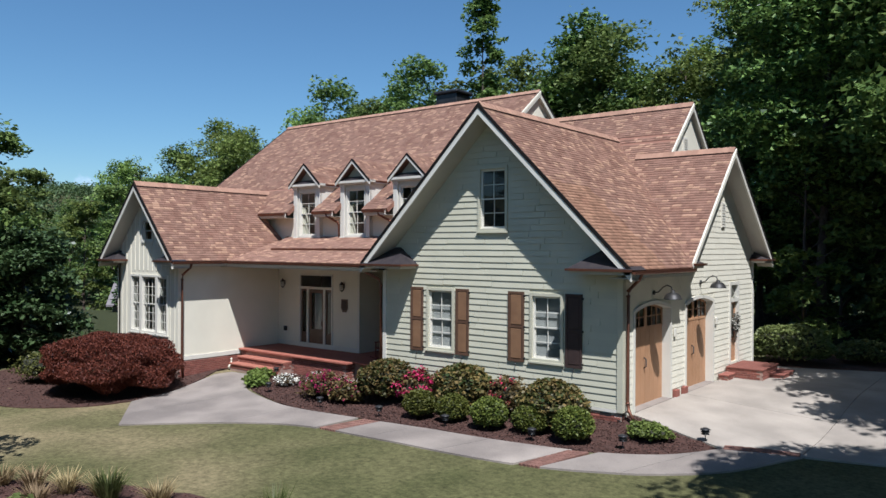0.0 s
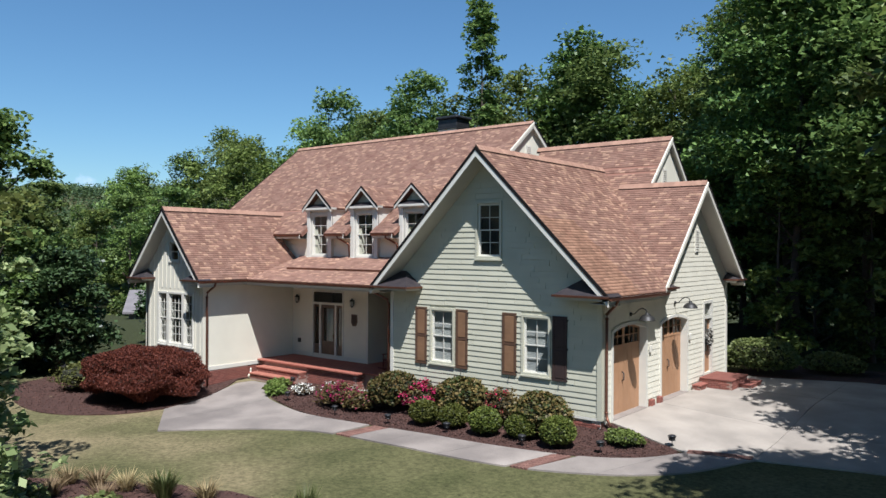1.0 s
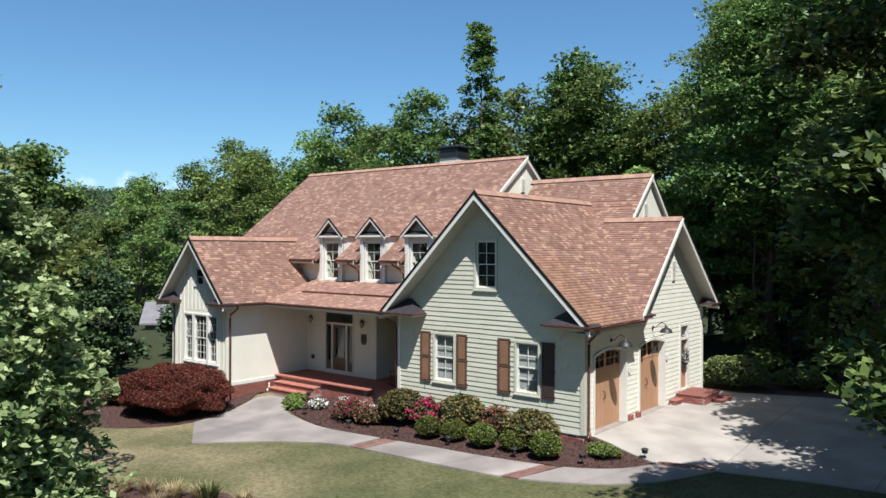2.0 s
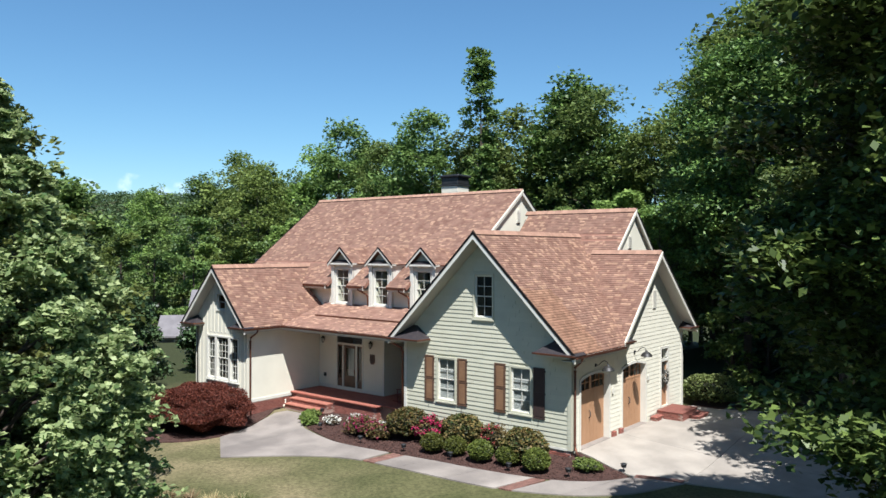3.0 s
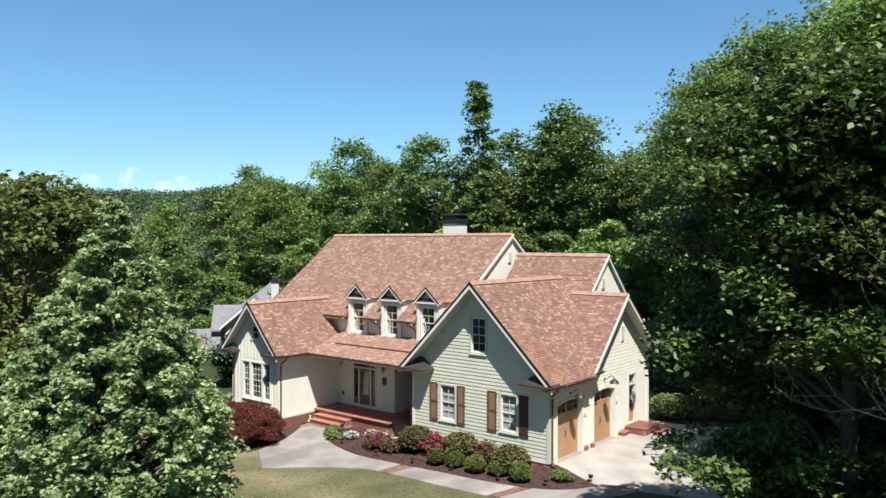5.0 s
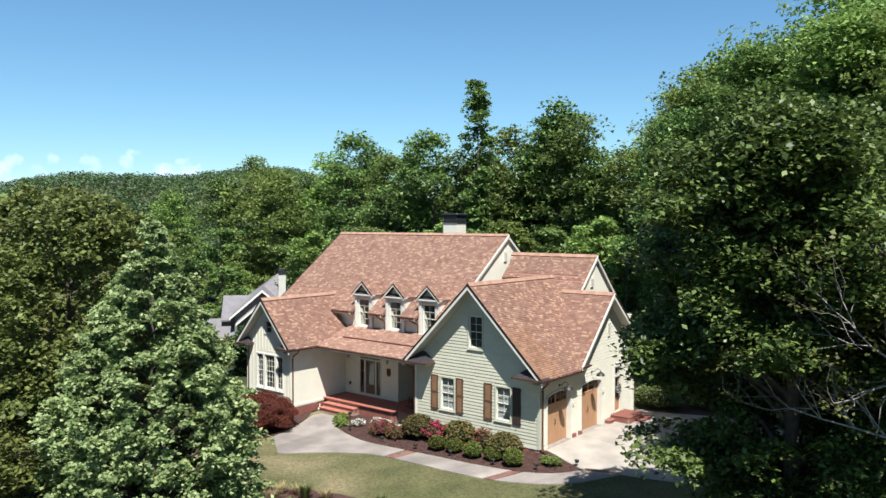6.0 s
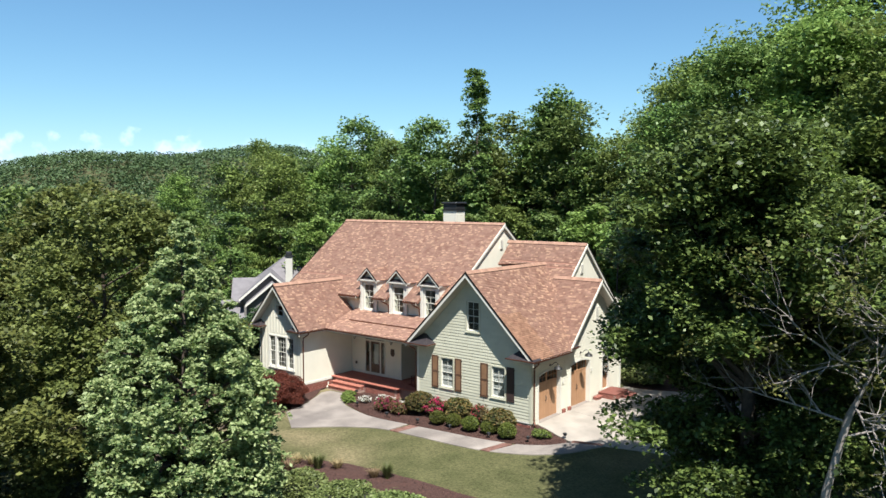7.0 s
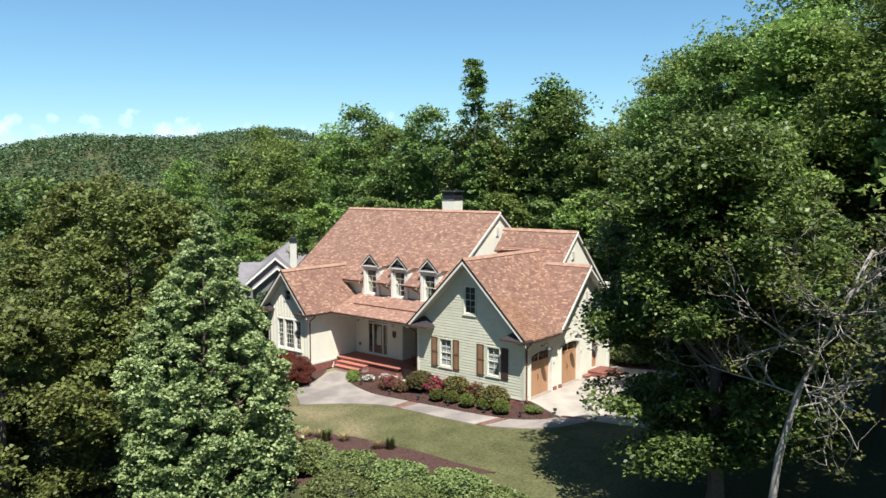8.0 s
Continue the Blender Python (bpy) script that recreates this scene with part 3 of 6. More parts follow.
def rake(a, b, inward, soffit=0.8, drip=None, deep=0.3):
    """The sloping edge of a gable: barge board, dark drip edge and soffit below the roof."""
    a, b, inward = Vector(a), Vector(b), Vector(inward)
    down = Vector((0, 0, -1))
    out = -inward
    bm = bmesh.new()
    prism(bm, [a + down * 0.10 + out * 0.03, b + down * 0.10 + out * 0.03, b + down * deep + out * 0.03, a + down * deep + out * 0.03], inward * 0.06)
    part("barge_board", bm, TRIM, house)
    bm = bmesh.new()
    prism(bm, [a + down * 0.10 + out * 0.045, b + down * 0.10 + out * 0.045, b + out * 0.045 + Vector((0, 0, 0.03)), a + out * 0.045 + Vector((0, 0, 0.03))], inward * 0.06)
    part("drip_edge", bm, drip or DRIP, house)
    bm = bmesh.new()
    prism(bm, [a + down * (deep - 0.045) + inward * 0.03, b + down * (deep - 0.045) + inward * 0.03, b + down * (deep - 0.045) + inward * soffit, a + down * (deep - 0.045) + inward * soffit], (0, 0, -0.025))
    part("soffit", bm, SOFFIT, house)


rake((FX, FY, FZ), (-9.0, FY, EAVE), (0, 1, 0))
rake((FX, FY, FZ), (0.63, FY, EAVE), (0, 1, 0))
rake((0.56, GY, GZ), (0.56, (EAVE + 0.1 - PK) / S, EAVE + 0.1), (-1, 0, 0), soffit=0.55, drip=CREAM, deep=0.2)
rake((0.56, GY, GZ), (0.56, GY + (GZ - 4.0) / GB, 4.0), (-1, 0, 0), soffit=0.55)
rake((-1.7, RY, RZ), (-1.7, 7.5, RZ - S * (RY - 7.5)), (-1, 0, 0), soffit=0.55, drip=CREAM, deep=0.2)
rake((-1.7, RY, RZ), (-1.7, RY + 4.5, RZ - 4.5 * R2), (-1, 0, 0), soffit=0.55)
rake((-8.26, MY, MZ), (-8.26, 2.9, mz(2.9)), (-1, 0, 0), soffit=0.55, drip=CREAM, deep=0.2)
rake((-8.26, MY, MZ), (-8.26, 14, mz(14)), (-1, 0, 0), soffit=0.55)
rake((-24.96, MY, MZ), (-24.96, 2.44, mz(2.44)), (1, 0, 0), soffit=0.5)
rake((WX, WY, WZ), (-22.5, WY, wz(-22.5)), (0, 1, 0))
rake((WX, WY, WZ), (-16.9, WY, wz(-16.9)), (0, 1, 0))

FRONT = Matrix.Identity(4)                            # local x along the wall, local -y outward


def side_m(x, y=0):
    """Wall that faces +x: local x runs along +y."""
    return pose(x, y, 0, 0, 0, 90)


def wall(name, m, u0, u1, z0, top, holes, material, label="", thick=0.2, parent=None):
    """A wall with real openings. top: function of u for its upper edge; kinks lists where it bends."""
    fn, kinks = top
    cuts = sorted({u0, u1, *[k for k in kinks if u0 < k < u1], *[h[0] for h in holes], *[h[1] for h in holes]})
    bm = bmesh.new()
    for a, b in zip(cuts, cuts[1:]):
        if b - a < 1e-4:
            continue
        hs = sorted((h[2], h[3]) for h in holes if h[0] <= a + 1e-5 and h[1] >= b - 1e-5)
        z = z0
        for h0, h1 in hs:
            if h0 > z:
                prism(bm, [(a, 0, z), (b, 0, z), (b, 0, h0), (a, 0, h0)], (0, thick, 0), m)
            z = h1
        prism(bm, [(a, 0, z), (b, 0, z), (b, 0, fn(b)), (a, 0, fn(a))], (0, thick, 0), m)
    bmesh.ops.remove_doubles(bm, verts=bm.verts[:], dist=1e-4)
    return part(name, bm, material, parent or house, label)


def boards(parent, m, u0, u1, z0, z1, limits, holes, material, course=0.185, butt=0.0295):
    """Lap boards on a wall, each a wedge of its own, cut at openings and under the roof."""
    z = z0
    r = random.Random(int(z0 * 100 + u1 * 10))
    while z < z1:
        zt = z + course
        lo0, hi0 = limits(z)
        lo1, hi1 = limits(zt)
        runs = [(max(u0, lo0), min(u1, hi0), max(u0, lo1), min(u1, hi1))]
        for h in holes:
            if h[2] < zt - 0.03 and h[3] > z + 0.03:
                nxt = []
                for a, b, c, d in runs:
                    if h[0] > a and h[1] < b:
                        nxt += [(a, h[0], c, h[0]), (h[1], b, h[1], d)]
                    elif h[1] <= a or h[0] >= b:
                        nxt.append((a, b, c, d))
                    elif h[0] <= a < h[1] < b:
                        nxt.append((h[1], b, h[1], d))
                    elif a < h[0] < b <= h[1]:
                        nxt.append((a, h[0], c, h[0]))
                runs = nxt
        for a, b, c, d in runs:
            if b - a < 0.05 or d - c < -0.3:
                continue
            pieces = [(a, b, c, d)]
            if b - a > 1.6:
                pieces, g = [], 0.006
                k0, l0, k = a, c, max(a, c) + r.uniform(0.5, 1.3)
                while k < min(b, d) - 0.5:
                    pieces.append((k0, k - g, l0, k - g))
                    k0 = l0 = k + g
                    k += r.uniform(0.8, 1.9)
                pieces.append((k0, b, l0, d))
            for a_, b_, c_, d_ in pieces:
                d_ = max(d_, c_ + 0.01)
                bm = bmesh.new()
                e0, e1 = r.uniform(-0.009, 0.009), butt * r.uniform(0.92, 1.08)
                vs = [bm.verts.new(p) for p in ((a_, -e1, z + e0), (b_, -e1, z + e0), (d_, -0.006, zt - 0.004), (c_, -0.006, zt - 0.004), (a_, -0.001, z + e0), (b_, -0.001, z + e0), (d_, -0.001, zt - 0.004), (c_, -0.001, zt - 0.004))]
                for q in ((0, 1, 2, 3), (4, 5, 1, 0), (4, 0, 3, 7), (1, 5, 6, 2), (3, 2, 6, 7)):
                    bm.faces.new([vs[i] for i in q])
                bmesh.ops.transform(bm, matrix=m, verts=vs)
                part("board", bm, material, parent)
        z = zt


def window(m, u0, u1, z0, z1, cols=2, rows=4, trim=0.08, blinds=True, sill=True, label="white double-hung window with blinds", paint=None):
    """A double-hung window in an opening: casing, sash bars, pane, sill and blinds."""
    bm = bmesh.new()
    t = trim
    ring(bm, u0 - t, u1 + t, z0 - t, z1 + t, t + 0.002, -0.056, 0.02, m)
    win = part("window", bm, paint or TRIM, house, label)
    bm = bmesh.new()
    ring(bm, u0 + 0.001, u1 - 0.001, z0 + 0.001, z1 - 0.001, 0.03, 0.02, 0.17, m)
    part("jamb", bm, TRIM, win)
    zm = (z0 + z1) / 2
    for k, (c, d, y) in enumerate(((z0 + 0.03, zm + 0.02, 0.06), (zm - 0.02, z1 - 0.03, 0.03))):
        bm = bmesh.new()
        f = 0.038
        a, b = u0 + 0.03, u1 - 0.03
        ring(bm, a, b, c, d, f, y, y + 0.03, m)
        for i in range(1, cols):
            x = a + f + (b - a - 2 * f) * i / cols
            box(bm, x - 0.011, x + 0.011, y + 0.002, y + 0.028, c + f, d - f, m)
        for i in range(1, rows // 2):
            z = c + f + (d - c - 2 * f) * i / (rows // 2)
            box(bm, a + f, b - f, y + 0.003, y + 0.027, z - 0.011, z + 0.011, m)
        part("sash", bm, TRIM, win)
        pane(a + f, b - f, c + f, d - f, y + 0.014, m, win)
    if sill:
        bm = bmesh.new()
        box(bm, u0 - t - 0.03, u1 + t + 0.03, -0.09, 0.02, z0 - t - 0.05, z0 - t, m)
        part("sill", bm, paint or TRIM, win)
    if blinds:
        bm = bmesh.new()
        z = z0 + 0.05
        while z < z1 - 0.05:
            box(bm, u0 + 0.04, u1 - 0.04, 0.115, 0.119, z, z + 0.04, m)
            z += 0.047
        part("blind", bm, BLIND if blinds is True else DARKROOM, win)
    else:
        # dark-coloured sheet in place of an unlit room
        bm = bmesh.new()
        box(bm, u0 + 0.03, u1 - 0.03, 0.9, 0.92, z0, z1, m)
        part("unlit_room_sheet", bm, DARKROOM, win)
    return win


def pane(u0, u1, z0, z1, y, m, parent):
    """One sheet of glass that faces outward."""
    bm = bmesh.new()
    bm.faces.new([bm.verts.new(m @ Vector(p)) for p in ((u0, y, z0), (u1, y, z0), (u1, y, z1), (u0, y, z1))])
    ob = part("pane", bm, GLASS, parent)
    ob.visible_shadow = False
    return ob


def shutter(m, u0, u1, z0, z1, material, label, paint):
    """A raised-panel shutter with hinges and a hold-back."""
    bm = bmesh.new()
    f = 0.07
    zm = (z0 + z1) / 2
    box(bm, u0, u1, -0.05, -0.028, z0, z1, m)
    for q in ((u0, u0 + f, z0, z1), (u1 - f, u1, z0, z1), (u0 + f, u1 - f, z0, z0 + f), (u0 + f, u1 - f, z1 - f, z1), (u0 + f, u1 - f, zm - f / 2, zm + f / 2)):
        box(bm, q[0], q[1], -0.068, -0.05, q[2], q[3], m)
    s = part("shutter", bm, material, house, label)
    for a, b in ((z0 + f + 0.03, zm - f / 2 - 0.03), (zm + f / 2 + 0.03, z1 - f - 0.03)):
        bm = bmesh.new()
        box(bm, u0 + f + 0.025, u1 - f - 0.025, -0.064, -0.052, a, b, m, 0.006)
        part("panel", bm, paint, s)
    for z in (z0 + 0.12, zm, z1 - 0.12):
        bm = bmesh.new()
        box(bm, u1 - 0.01, u1 + 0.05, -0.075, -0.05, z - 0.03, z + 0.03, m)
        part("hinge", bm, BLACK, s)
    bm = bmesh.new()
    uc = (u0 + u1) / 2
    tube(bm, [m @ Vector((uc, -0.05, z0 - 0.02)), m @ Vector((uc, -0.08, z0 - 0.07)), m @ Vector((uc + 0.02, -0.09, z0 - 0.12))], 0.014, 6)
    part("hold_back", bm, BLACK, s)


# front gable wall
F0, F1 = -8.65, 0.0
F_HOLES = [(-6.68, -5.72, 1.2, 3.02), (-2.78, -1.84, 1.2, 3.0), (-4.66, -3.74, 4.95, 6.75)]
fw = wall("wall", FRONT, F0, F1, -0.1, (lambda u: fz(u) - 0.2, [FX]), F_HOLES, SIDING, "sage green lap siding on the front gable")
f_out = [(a - 0.1, b + 0.1, c - 0.15, d + 0.125) for a, b, c, d in F_HOLES]
boards(fw, FRONT, F0 + 0.12, F1 - 0.12, 0.06, fz(FX) - 0.25, lambda z: (FX - (FZ - 0.22 - z) / S, FX + (FZ - 0.22 - z) / S), f_out, SIDING)
for h, bl in zip(F_HOLES, (True, True, "dark")):
    window(FRONT, *h, blinds=bl, paint=SIDING, label="white double-hung window with blinds" if bl is True else "upper gable window with dark blinds")
PANELBROWN = mat("brown_panel", (0.225, 0.128, 0.068), (0.18, 0.10, 0.054), 0.5, 3, 60, 0.1)
for a, b, dk in ((-7.42, -6.9, 0), (-5.56, -5.06, 0), (-3.6, -3.05, 0), (-1.68, -1.16, 1)):
    shutter(FRONT, a, b, 1.05, 3.1, DARKSHUT if dk else BROWNWOOD, "dark brown flat shutter" if dk else "brown raised-panel wooden shutter", DARKSHUT if dk else PANELBROWN)


def corner_board(x0, x1, y0, y1, z0, z1, material=TRIM):
    bm = bmesh.new()
    box(bm, x0, x1, y0, y1, z0, z1)
    part("corner_board", bm, material, house)


corner_board(-0.12, 0.045, -0.05, 0.0, 0.0, 3.6, SIDING)
corner_board(0.0, 0.05, 0.0, 0.12, 0.0, 3.6, SIDING)
corner_board(F0 - 0.03, F0 + 0.12, -0.05, 0.0, 0.0, 3.6, TRIM)
bm = bmesh.new()
box(bm, F0, 0.02, -0.04, 0.0, -0.02, 0.06)
part("water_table", bm, TRIM, house)
wall("foundation", FRONT, F0, F1, -0.9, (lambda u: -0.1, []), [], BRICK, "red brick foundation")
bm = bmesh.new()
box(bm, -0.62, -0.3, -0.02, 0.02, -0.26, -0.06)
part("foundation_vent", bm, BLACK, house, "black foundation vent")

# garage wall, facing +x
GM = side_m(0.0)
G_END = 11.2


def garage_top(u):
    p = min(pz(u), GZ - GB * (u - GY)) if u > (EAVE - PK) / S else EAVE
    return p - 0.2


G_DOORS = ((0.72, 3.2), (4.45, 6.85))
SPRING, RISE = 2.62, 0.18
g_holes = [(a, b, -0.2, SPRING) for a, b in G_DOORS] + [(8.62, 9.42, 0.36, 2.5), (8.62, 9.42, 2.62, 3.1)]


def arch(u, a, b):
    return SPRING + RISE * (1 - ((u - (a + b) / 2) / ((b - a) / 2)) ** 2)


gw_cuts = sorted({0.0, G_END, GY, (EAVE - PK) / S, 8.62, 9.42, *[a + (b - a) * k / 12 for a, b in G_DOORS for k in range(13)]})
bm = bmesh.new()
for a, b in zip(gw_cuts, gw_cuts[1:]):
    mid = (a + b) / 2
    door = [d for d in G_DOORS if d[0] < mid < d[1]]
    if door:
        za, zb = arch(a, *door[0]), arch(b, *door[0])
        prism(bm, [(a, 0, za), (b, 0, zb), (b, 0, garage_top(b)), (a, 0, garage_top(a))], (0, 0.2, 0), GM)
    elif 8.62 < mid < 9.42:
        for c, d in ((-0.3, 0.36), (2.5, 2.62)):
            prism(bm, [(a, 0, c), (b, 0, c), (b, 0, d), (a, 0, d)], (0, 0.2, 0), GM)
        prism(bm, [(a, 0, 3.1), (b, 0, 3.1), (b, 0, garage_top(b)), (a, 0, garage_top(a))], (0, 0.2, 0), GM)
    else:
        prism(bm, [(a, 0, -0.3), (b, 0, -0.3), (b, 0, garage_top(b)), (a, 0, garage_top(a))], (0, 0.2, 0), GM)
bmesh.ops.remove_doubles(bm, verts=bm.verts[:], dist=1e-4)
gw = part("wall", bm, CREAM, house, "cream lap siding on the garage side")
boards(gw, GM, 0.12, G_END - 0.1, 0.14, GZ - 0.3, lambda z: ((z + 0.24 - PK) / S if z > EAVE - 0.2 else -9, GY + (GZ - 0.22 - z) / GB), [(a - 0.085, b + 0.085, -0.3, SPRING + RISE * 0.7 + 0.08) for a, b in G_DOORS] + [(8.5, 9.54, 0.1, 3.22)], CREAM, butt=0.018)
corner_board(-0.02, 0.05, G_END - 0.12, G_END + 0.03, 0.0, 4.4)


def garage_door(a, b):
    """An arched carriage-style door: casing, planks, arched lights, strap handles."""
    bm = bmesh.new()
    k = 12
    for i in range(k):
        u, v = a + (b - a) * i / k, a + (b - a) * (i + 1) / k
        prism(bm, [(u, -0.05, arch(u, a, b) - 0.02), (v, -0.05, arch(v, a, b) - 0.02), (v, -0.05, arch(v, a, b) + 0.085), (u, -0.05, arch(u, a, b) + 0.085)], (0, 0.32, 0), GM)
    for u, v in ((a - 0.09, a + 0.02), (b - 0.02, b + 0.09)):
        box(bm, u, v, -0.05, 0.3, -0.2, SPRING + 0.06, GM)
    d = part("garage_door", bm, TRIM, house, "tan arched carriage-style garage door")
    n = 8
    for i in range(n):
        u, v = a + (b - a) * i / n + 0.004, a + (b - a) * (i + 1) / n - 0.004
        bm = bmesh.new()
        prism(bm, [(u, 0.22, -0.2), (v, 0.22, -0.2), (v, 0.22, 2.06), (u, 0.22, 2.06)], (0, 0.04, 0), GM)
        part("plank", bm, DOORWOOD, d)
    bm = bmesh.new()
    box(bm, a, b, 0.205, 0.26, 2.06, 2.14, GM)
    for i in range(k):
        u, v = a + (b - a) * i / k, a + (b - a) * (i + 1) / k
        prism(bm, [(u, 0.205, arch(u, a, b) - 0.08), (v, 0.205, arch(v, a, b) - 0.08), (v, 0.205, arch(v, a, b)), (u, 0.205, arch(u, a, b))], (0, 0.05, 0), GM)
    mid = (a + b) / 2
    for u in (a, mid - 0.08, b - 0.1):
        box(bm, u, u + (0.16 if u == mid - 0.08 else 0.1), 0.205, 0.26, 2.14, arch(min(max(u + 0.05, a), b), a, b) - 0.03, GM)
    part("rail", bm, DOORWOOD, d)
    for g0, g1 in ((a + 0.1, mid - 0.08), (mid + 0.08, b - 0.1)):
        bm = bmesh.new()
        for i in range(1, 3):
            u = g0 + (g1 - g0) * i / 3
            box(bm, u - 0.016, u + 0.016, 0.21, 0.25, 2.14, arch(u, a, b) - 0.06, GM)
        box(bm, g0, g1, 0.215, 0.245, 2.40, 2.43, GM)
        part("muntin", bm, DOORWOOD, d)
        bm = bmesh.new()
        pts = [(g0, 0.23, 2.14), (g1, 0.23, 2.14)] + [(g1 + (g0 - g1) * i / 6, 0.23, arch(g1 + (g0 - g1) * i / 6, a, b) - 0.06) for i in range(7)]
        bm.faces.new([bm.verts.new(GM @ Vector(p)) for p in pts])
        part("pane", bm, GLASS, d).visible_shadow = False
    # dark backing for the unlit garage seen through the lights
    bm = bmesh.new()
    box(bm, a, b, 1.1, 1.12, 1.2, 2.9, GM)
    part("unlit_room_sheet", bm, DARKROOM, d)
    bm = bmesh.new()
    zs = max(height(x, y) for x in (-0.22, 0.1) for y in (a, b)) + 0.05
    box(bm, a + 0.03, b - 0.03, -0.1, 0.22, -0.5, zs, GM)
    part("threshold", bm, CONCRETE, d, "concrete door sill")
    bm = bmesh.new()
    for u in (mid - 0.1,):
        tube(bm, [GM @ Vector((u, 0.21, 0.95)), GM @ Vector((u, 0.14, 1.0)), GM @ Vector((u, 0.14, 1.2)), GM @ Vector((u, 0.21, 1.25))], 0.02, 6)
    part("handle", bm, BLACK, d, "black pull handle")


for a, b in G_DOORS:
    garage_door(a, b)

# side entry on the garage wall
bm = bmesh.new()
for q in ((8.5, 8.63, 0.31, 3.22), (9.41, 9.54, 0.31, 3.22), (8.62, 9.42, 3.1, 3.22), (8.62, 9.42, 2.5, 2.62)):
    box(bm, q[0], q[1], -0.05, 0.12, q[2], q[3], GM)
sd = part("side_door", bm, TRIM, house, "tan side door with glass and a wreath")
bm = bmesh.new()
box(bm, 8.62, 9.42, 0.06, 0.1, 0.36, 1.2, GM)
for q in ((8.62, 8.75, 1.2, 2.5), (9.29, 9.42, 1.2, 2.5), (8.75, 9.29, 2.38, 2.5)):
    box(bm, q[0], q[1], 0.06, 0.1, q[2], q[3], GM)
part("leaf", bm, DOORWOOD, sd)
pane(8.75, 9.29, 1.2, 2.38, 0.08, GM, sd)
pane(8.62, 9.42, 2.62, 3.1, 0.08, GM, sd)
# dark sheet standing in for the unlit space behind the side door
bm = bmesh.new()
box(bm, 8.62, 9.42, 0.8, 0.82, 0.2, 3.1, GM)
part("unlit_room_sheet", bm, DARKROOM, sd)
bm = bmesh.new()
box(bm, 7.62, 7.98, -0.04, 0.0, 5.1, 6.0, GM)
for k in range(9):
    box(bm, 7.65, 7.95, -0.07, -0.04, 5.14 + k * 0.095, 5.2 + k * 0.095, GM)
part("gable_vent", bm, TRIM, house, "white louvred gable vent")

# rear and hidden walls
wall("wall", pose(0, G_END, 0), -9, 0.0, -0.3, (lambda u: 4.2, []), [], CREAM)
wall("wall", side_m(-1.84), RY - 2.6, RY + 3.6, 4.0, (lambda u: RZ - S * abs(u - RY) - 0.2, [RY]), [], CREAM, "cream gable wall over the garage")
wall("wall", side_m(-8.4), 3.0, 15.4, 3.0, (lambda u: mz(u) - 0.2, [MY]), [], CREAM, "cream gable wall of the main roof")
bm = bmesh.new()
MV = side_m(-8.4)
box(bm, MY - 0.45, MY - 0.1, -0.05, 0.0, 9.3, 10.05, MV)
for k in range(8):
    box(bm, MY - 0.42, MY - 0.13, -0.08, -0.05, 9.34 + k * 0.085, 9.39 + k * 0.085, MV)
part("gable_vent", bm, TRIM, house)
MV = side_m(-1.84)
bm = bmesh.new()
box(bm, RY - 0.7, RY - 0.35, -0.05, 0.0, 7.9, 8.55, MV)
for k in range(7):
    box(bm, RY - 0.67, RY - 0.38, -0.08, -0.05, 7.94 + k * 0.085, 7.99 + k * 0.085, MV)
part("gable_vent", bm, TRIM, house)
wall("wall", pose(0, 15.4, 0), -24.5, -2.15, -1.0, (lambda u: 5.6, []), [], CREAM)
wall("wall", pose(-24.5, 0, 0, 0, 0, -90), -15.4, -2.9, -1.0, (lambda u: mz(-u) - 0.2, [-MY]), [], CREAM)
wall("wall", pose(0, 2.9, 0), -24.5, -22.1, -1.0, (lambda u: 5.7, []), [], CREAM)

# wing
WL, WR, WYF = -22.0, -17.45, -2.3
PB_ = 2.6
W_HOLES = [(-20.86, -20.2, 0.95, 3.15), (-20.02, -19.0, 0.95, 3.15), (-18.84, -18.2, 0.95, 3.15), (-20.02, -19.28, 4.6, 5.42)]
WM = pose(0, WYF, 0)
ww = wall("wall", WM, WL, WR, 0.0, (lambda u: wz(u) - 0.2, [WX]), W_HOLES, CREAM, "cream board-and-batten wing gable")
u = WL + 0.05
while u < WR:
    for a, b in ((0.12, 0.85), (3.4, wz(u) - 0.25)) if -20.95 < u < -18.1 else ((0.12, wz(u) - 0.25),):
        if -20.1 < u < -19.32 and b > 4:
            for c, d in ((a, 4.55), (5.45, b)):
                bm = bmesh.new()
                box(bm, u - 0.025, u + 0.025, -0.024, 0.0, c, d, WM)
                part("batten", bm, CREAM, ww)
            continue
        bm = bmesh.new()
        box(bm, u - 0.025, u + 0.025, -0.024, 0.0, a, b, WM)
        part("batten", bm, CREAM, ww)
    u += 0.33
for k, h in enumerate(W_HOLES[:3]):
    window(WM, *h, cols=3 if k == 1 else 2, rows=6, trim=0.08, blinds=False, label="tall white multi-pane wing window")
window(WM, *W_HOLES[3], cols=1, rows=2, trim=0.07, blinds=False, sill=False, label="small dark attic window")
wr = wall("wall", side_m(WR), WYF + 0.2, PB_ + 0.0, 0.0, (lambda u: 3.66, []), [], CREAM, "cream smooth wing side wall catching the sun")
wall("wall", pose(WL, 0, 0, 0, 0, -90), -3.0, -WYF, 0.0, (lambda u: 3.66, []), [], CREAM)
bm = bmesh.new()
box(bm, WL - 0.02, WR + 0.02, WYF - 0.04, WYF + 0.2, -0.06, 0.1)
box(bm, WR, WR + 0.04, WYF + 0.2, 0.75, -0.06, 0.1)
part("water_table", bm, TRIM, house, "white base trim board")
bm = bmesh.new()
box(bm, WL, WR + 0.02, WYF - 0.02, 0.0, -1.2, -0.06)
